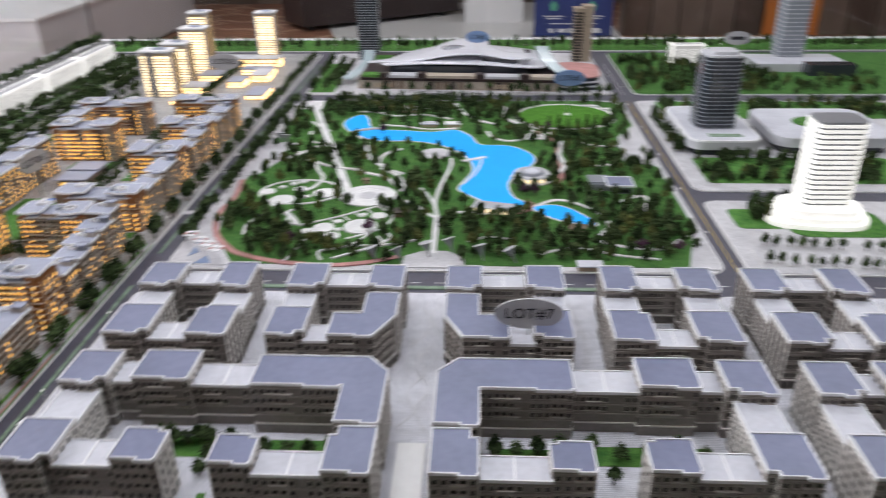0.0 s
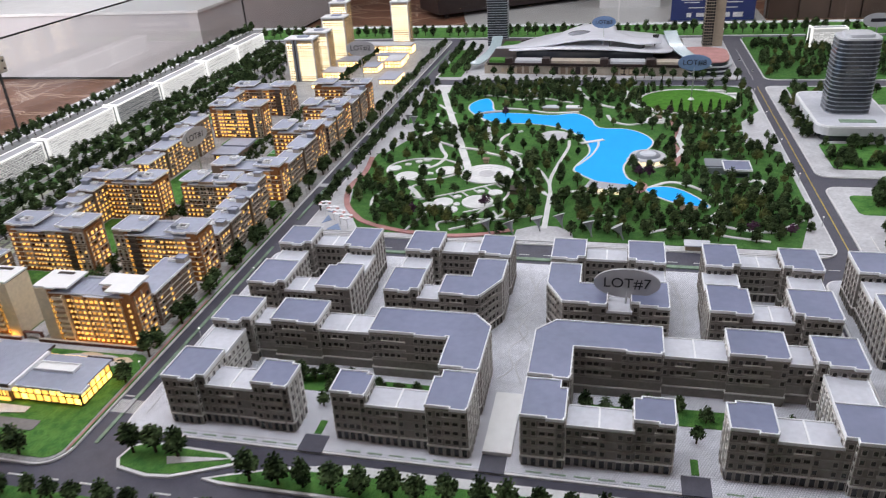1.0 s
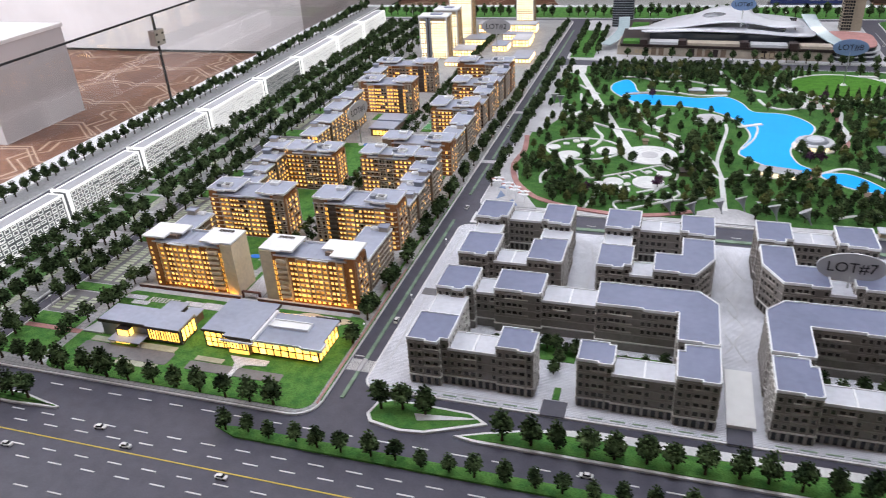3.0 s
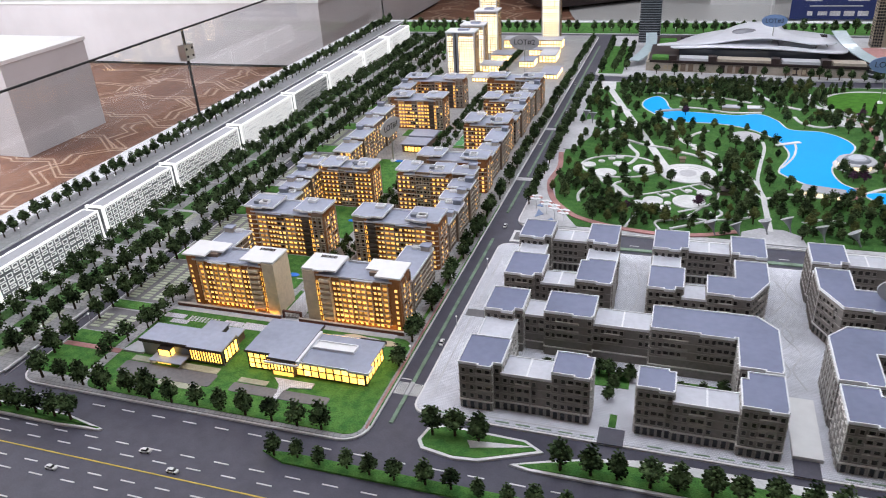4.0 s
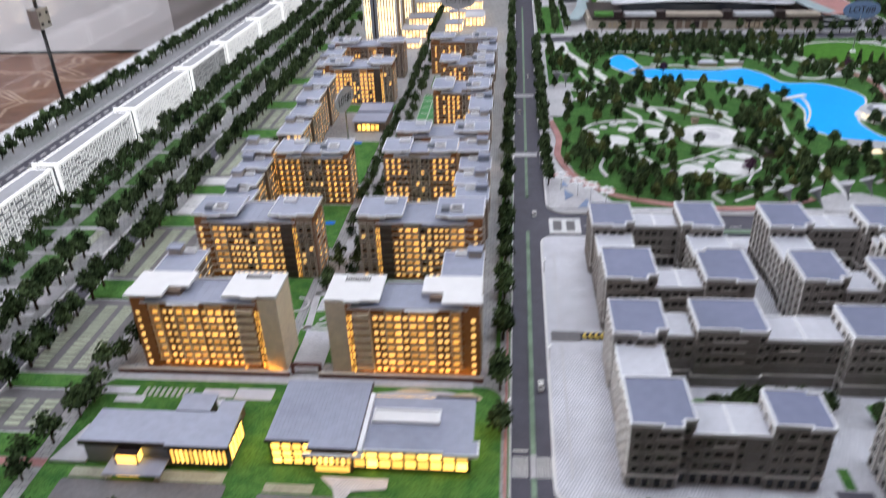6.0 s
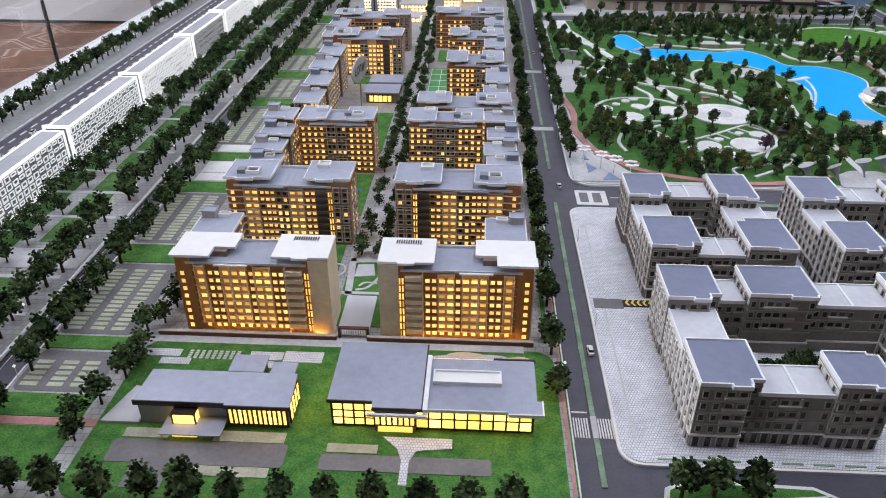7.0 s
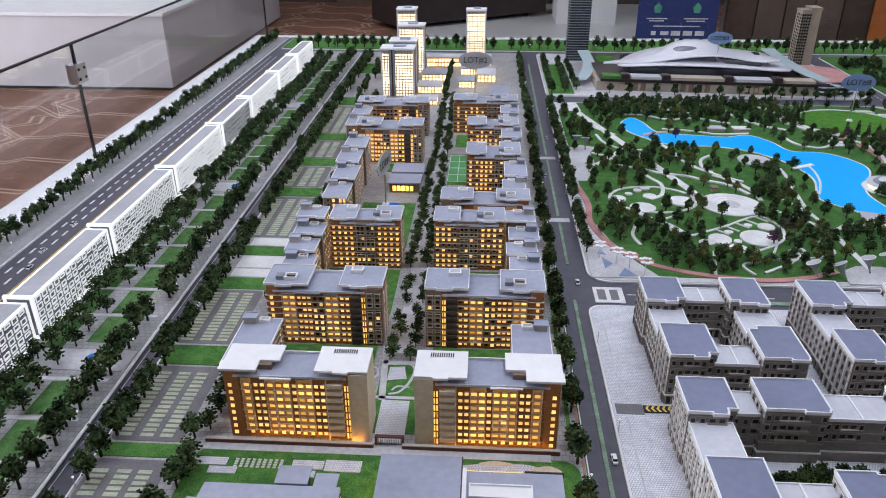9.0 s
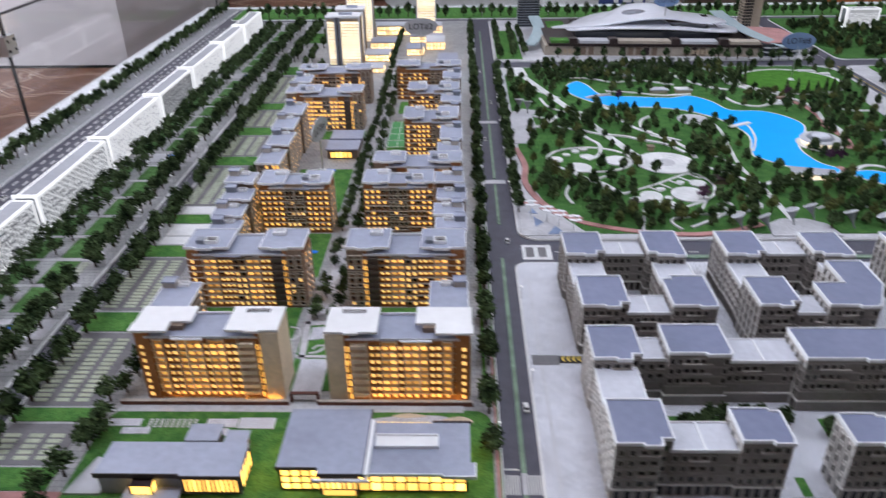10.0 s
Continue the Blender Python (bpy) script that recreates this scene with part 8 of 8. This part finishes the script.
row("round", -0.55, 3.45, 0.1, 3.405, 0.085, 0.9, jit=0.02)
row("round", 0.12, 3.405, 0.50, 3.38, 0.04, 0.95, jit=0.008)

# park trees: clear of water, paths, plazas and buildings
clear = [(p, w / 2 + 0.009) for pts, w in PATHS for p in smooth(pts, 4)]
clear += [((-0.380, 2.238), 0.090), ((-0.632, 2.20), 0.04), ((-0.514, 2.252), 0.04), ((-0.69, 2.262), 0.026), ((-0.472, 2.006), 0.034), ((-0.372, 2.016), 0.05), ((-0.330, 2.088), 0.026), ((-0.441, 1.955), 0.025), ((-0.40, 2.06), 0.035), ((-0.60, 2.285), 0.05), ((-0.36, 2.10), 0.05), ((-0.50, 1.985), 0.03), ((0.115, 2.385), 0.07), ((-0.005, 2.135), 0.055),
          ((0.345, 2.31), 0.07), ((0.15, 2.80), 0.04), ((-0.198, 2.614), 0.06), ((-0.160, 1.84), 0.07), ((0.50, 1.85), 0.05), ((0.50, 2.7), 0.07), ((-0.75, 3.2), 0.06), ((-0.76, 2.6), 0.06)]
clear += [(p, 0.014) for p in smooth([(-0.80, 2.36), (-0.782, 2.223), (-0.79, 2.094), (-0.757, 1.968), (-0.656, 1.848), (-0.564, 1.812), (-0.433, 1.792), (-0.329, 1.808)], 5)]
clear += [(p, 0.016) for p in TRUMPETS]
main = [p for k in (0, 1, 2, 3) for p in smooth(PATHS[k][0], 8)]
clear += [((x, y - 0.022), 0.020) for x, y in main]
for (x, y), r in (((-0.380, 2.238), 0.080), ((-0.632, 2.20), 0.038), ((-0.514, 2.252), 0.038), ((-0.69, 2.262), 0.026), ((-0.472, 2.006), 0.032), ((-0.372, 2.016), 0.048), ((-0.330, 2.088), 0.026), ((-0.59, 2.30), 0.05), ((-0.198, 2.60), 0.045), ((-0.30, 2.40), 0.03), ((-0.10, 2.03), 0.03)):
    clear += [((x, y - 0.022), r), ((x, y - 0.042), r * 0.8)]
CP, CR = np.array([p for p, _ in clear]), np.array([r for _, r in clear])
big_lake, small_lake, big_oval = shrunk(LAKE_OUT if area(LAKE_OUT) > 0 else LAKE_OUT[::-1], -0.024), shrunk(LAKE_TWO if area(LAKE_TWO) > 0 else LAKE_TWO[::-1], -0.018), ellipse(0.285, 3.06, 0.21, 0.19, 32)
# the groves of the park: centre and radius; between them the lawns are almost open
GROVES = [(-0.76, 2.90, 0.06), (-0.66, 2.56, 0.07), (-0.55, 2.55, 0.045), (-0.71, 2.04, 0.06), (-0.63, 1.98, 0.065), (-0.56, 2.05, 0.05), (-0.55, 1.87, 0.06), (-0.46, 1.86, 0.05), (-0.45, 2.24, 0.04), (-0.46, 2.62, 0.06), (-0.28, 2.33, 0.06),
          (-0.25, 2.15, 0.06), (-0.20, 2.02, 0.055), (-0.26, 1.96, 0.055), (-0.35, 1.85, 0.05), (-0.18, 2.30, 0.05), (-0.18, 2.52, 0.03), (-0.09, 2.05, 0.05), (-0.54, 3.18, 0.10), (-0.36, 3.16, 0.09), (-0.20, 3.20, 0.10), (-0.02, 3.16, 0.11),
          (0.11, 2.83, 0.06), (0.31, 2.72, 0.09), (0.28, 2.52, 0.07), (0.43, 2.48, 0.05), (0.08, 2.26, 0.04), (0.24, 2.25, 0.05), (0.36, 2.12, 0.09), (0.46, 2.0, 0.06), (0.36, 1.94, 0.07), (0.05, 1.94, 0.10), (0.22, 1.88, 0.07)]
spots = []
for _ in range(11000):
    x, y = rng.uniform(-0.775, 0.515), rng.uniform(1.82, 3.27)
    if (np.hypot(CP[:, 0] - x, CP[:, 1] - y) < CR).any() or inside((x, y), big_lake) or inside((x, y), small_lake) or inside((x, y), big_oval):
        continue
    if ((x + 0.592) / 0.118) ** 2 + ((y - 2.235) / 0.125) ** 2 < 1 and rng.random() < 0.94 or ((x + 0.40) / 0.115) ** 2 + ((y - 2.015) / 0.12) ** 2 < 1 and rng.random() < 0.95:
        continue
    if x < -0.66 and y < 1.93 - (x + 0.66) * 0.9 and y < 2.0:
        continue
    near_grove = min(math.hypot(x - gx, (y - gy) / 1.15) / gr for gx, gy, gr in GROVES)
    gap = 0.0265 if near_grove < 1 else 0.0350 if near_grove < 1.4 else 0.055
    if any((x - a) ** 2 + (y - b) ** 2 < gap * gap for a, b in spots):
        continue
    spots.append((x, y))
    q = rng.random()
    size = rng.uniform(0.66, 1.16)
    if q < 0.40:
        plant("pine", x, y, 0.0066, size, False, rng, "park_pine")
    elif q < 0.66:
        plant("round", x, y, 0.0066, size, False, rng, "park_round")
    elif q < 0.80:
        plant("bushy", x, y, 0.0066, size * 1.25, False, rng, "park_round")
    elif q < 0.96:
        plant("round", x, y, 0.0066, size, False, rng, "park_warm")
    elif q < 0.97:
        plant("bushy", x, y, 0.0066, 1.1, False, rng, "park_purple")
    else:
        plant("bushy", x, y, 0.0066, size * 1.2, False, rng, "park_warm")
plant("round", -0.405, 2.83, 0.0066, 0.9, False, rng, "park_purple")
plant("bushy", -0.345, 1.985, 0.0066, 1.3, False, rng, "park_purple")
plant("bushy", 0.20, 2.86, 0.0066, 1.2, False, rng, "park_purple")
for k in range(22):
    a = 2.1 + 0.185 * k
    if 3.55 < a < 4.15:
        continue
    plant("cone", 0.285 + 0.193 * math.cos(a), 3.06 + 0.172 * math.sin(a), 0.0066, rng.uniform(1.25, 1.6), False, rng)
# greenery of the eastern lots
for x0, x1, y0, y1, n in ((0.66, 1.0, 2.36, 2.58, 60), (0.66, 1.3, 1.95, 2.03, 0), (0.70, 0.85, 2.08, 2.17, 22), (0.62, 0.68, 2.6, 3.1, 22), (1.0, 1.6, 2.35, 2.58, 50), (0.64, 1.3, 3.42, 4.1, 230), (0.72, 1.6, 3.05, 3.27, 90), (1.3, 2.2, 3.4, 3.75, 60), (0.55, 0.62, 3.45, 3.9, 0)):
    for _ in range(n):
        plant("pine" if rng.random() < 0.6 else "round", rng.uniform(x0, x1), rng.uniform(y0, y1), G0, rng.uniform(0.75, 1.05), False, rng, "park_round" if rng.random() < 0.8 else "park_warm")
for x0, x1, y0, y1 in ((0.66, 1.3, 2.36, 2.59), (0.65, 0.78, 2.03, 2.16), (0.68, 1.6, 3.04, 3.28)):
    patch("lawn", rounded(x0, x1, y0, y1, 0.02), GRASS, "green lawn among the eastern lots")
patch("lawn", rounded(0.78, 1.05, 1.98, 2.16, 0.05), GRASS, "green lawn round the white tower", z=0.0068)
row("round", 0.652, 2.66, 0.70, 3.20, 0.036, 0.95, jit=0.012)
row("bushy", 0.675, 2.68, 0.72, 3.0, 0.05, 1.1, jit=0.012)
row("round", 0.70, 2.19, 0.98, 2.17, 0.036, 1.0, jit=0.012)
row("round", 0.66, 1.83, 1.3, 1.76, 0.03, 0.7, jit=0.004)
row("round", 0.68, 1.93, 1.3, 1.86, 0.03, 0.7, jit=0.004)
bz = Shape()
for k in range(16):
    bz.box(0.64 + 0.035 * k, 0.642 + 0.035 * k, 1.80, 1.90, 0.005, 0.0066)
structure("parking_line", bz, LINE, "white parking lines")
patch("lawn", rect(-0.81, -0.70, 3.43, 3.98), GRASS, "green verge beside the mall")
row("round", -0.735, 3.46, -0.735, 4.0, 0.05, 1.05)
row("round", -0.69, 3.50, -0.69, 3.95, 0.06, 0.95)
row("round", -0.66, 3.275, 0.06, 3.275, 0.036, 0.85, jit=0.012)

TINTS = {"park_pine": (LEAF_DARK, "dark green model pines scattered over the park"), "park_round": (LEAF, "green model trees scattered over park and lots"), "park_warm": (LEAF_WARM, "olive and rust model trees in the park"),
         "park_purple": (LEAF_PURPLE, "purple model trees in the park"), "round": (LEAF, "rows of dark green model street trees"), "bushy": (LEAF, "rows of small dark green model trees"), "cone": (LEAF_DARK, "slim cypresses round the oval lawn")}
for key, (tr, cr) in rest.items():
    mat, label = TINTS[key]
    t = tagged(new("far_trees"), label, "trees", kind="stuff")
    part("trunks", tr, BARK, t, kind="stuff")
    part("crowns", cr, mat, t, kind="stuff")
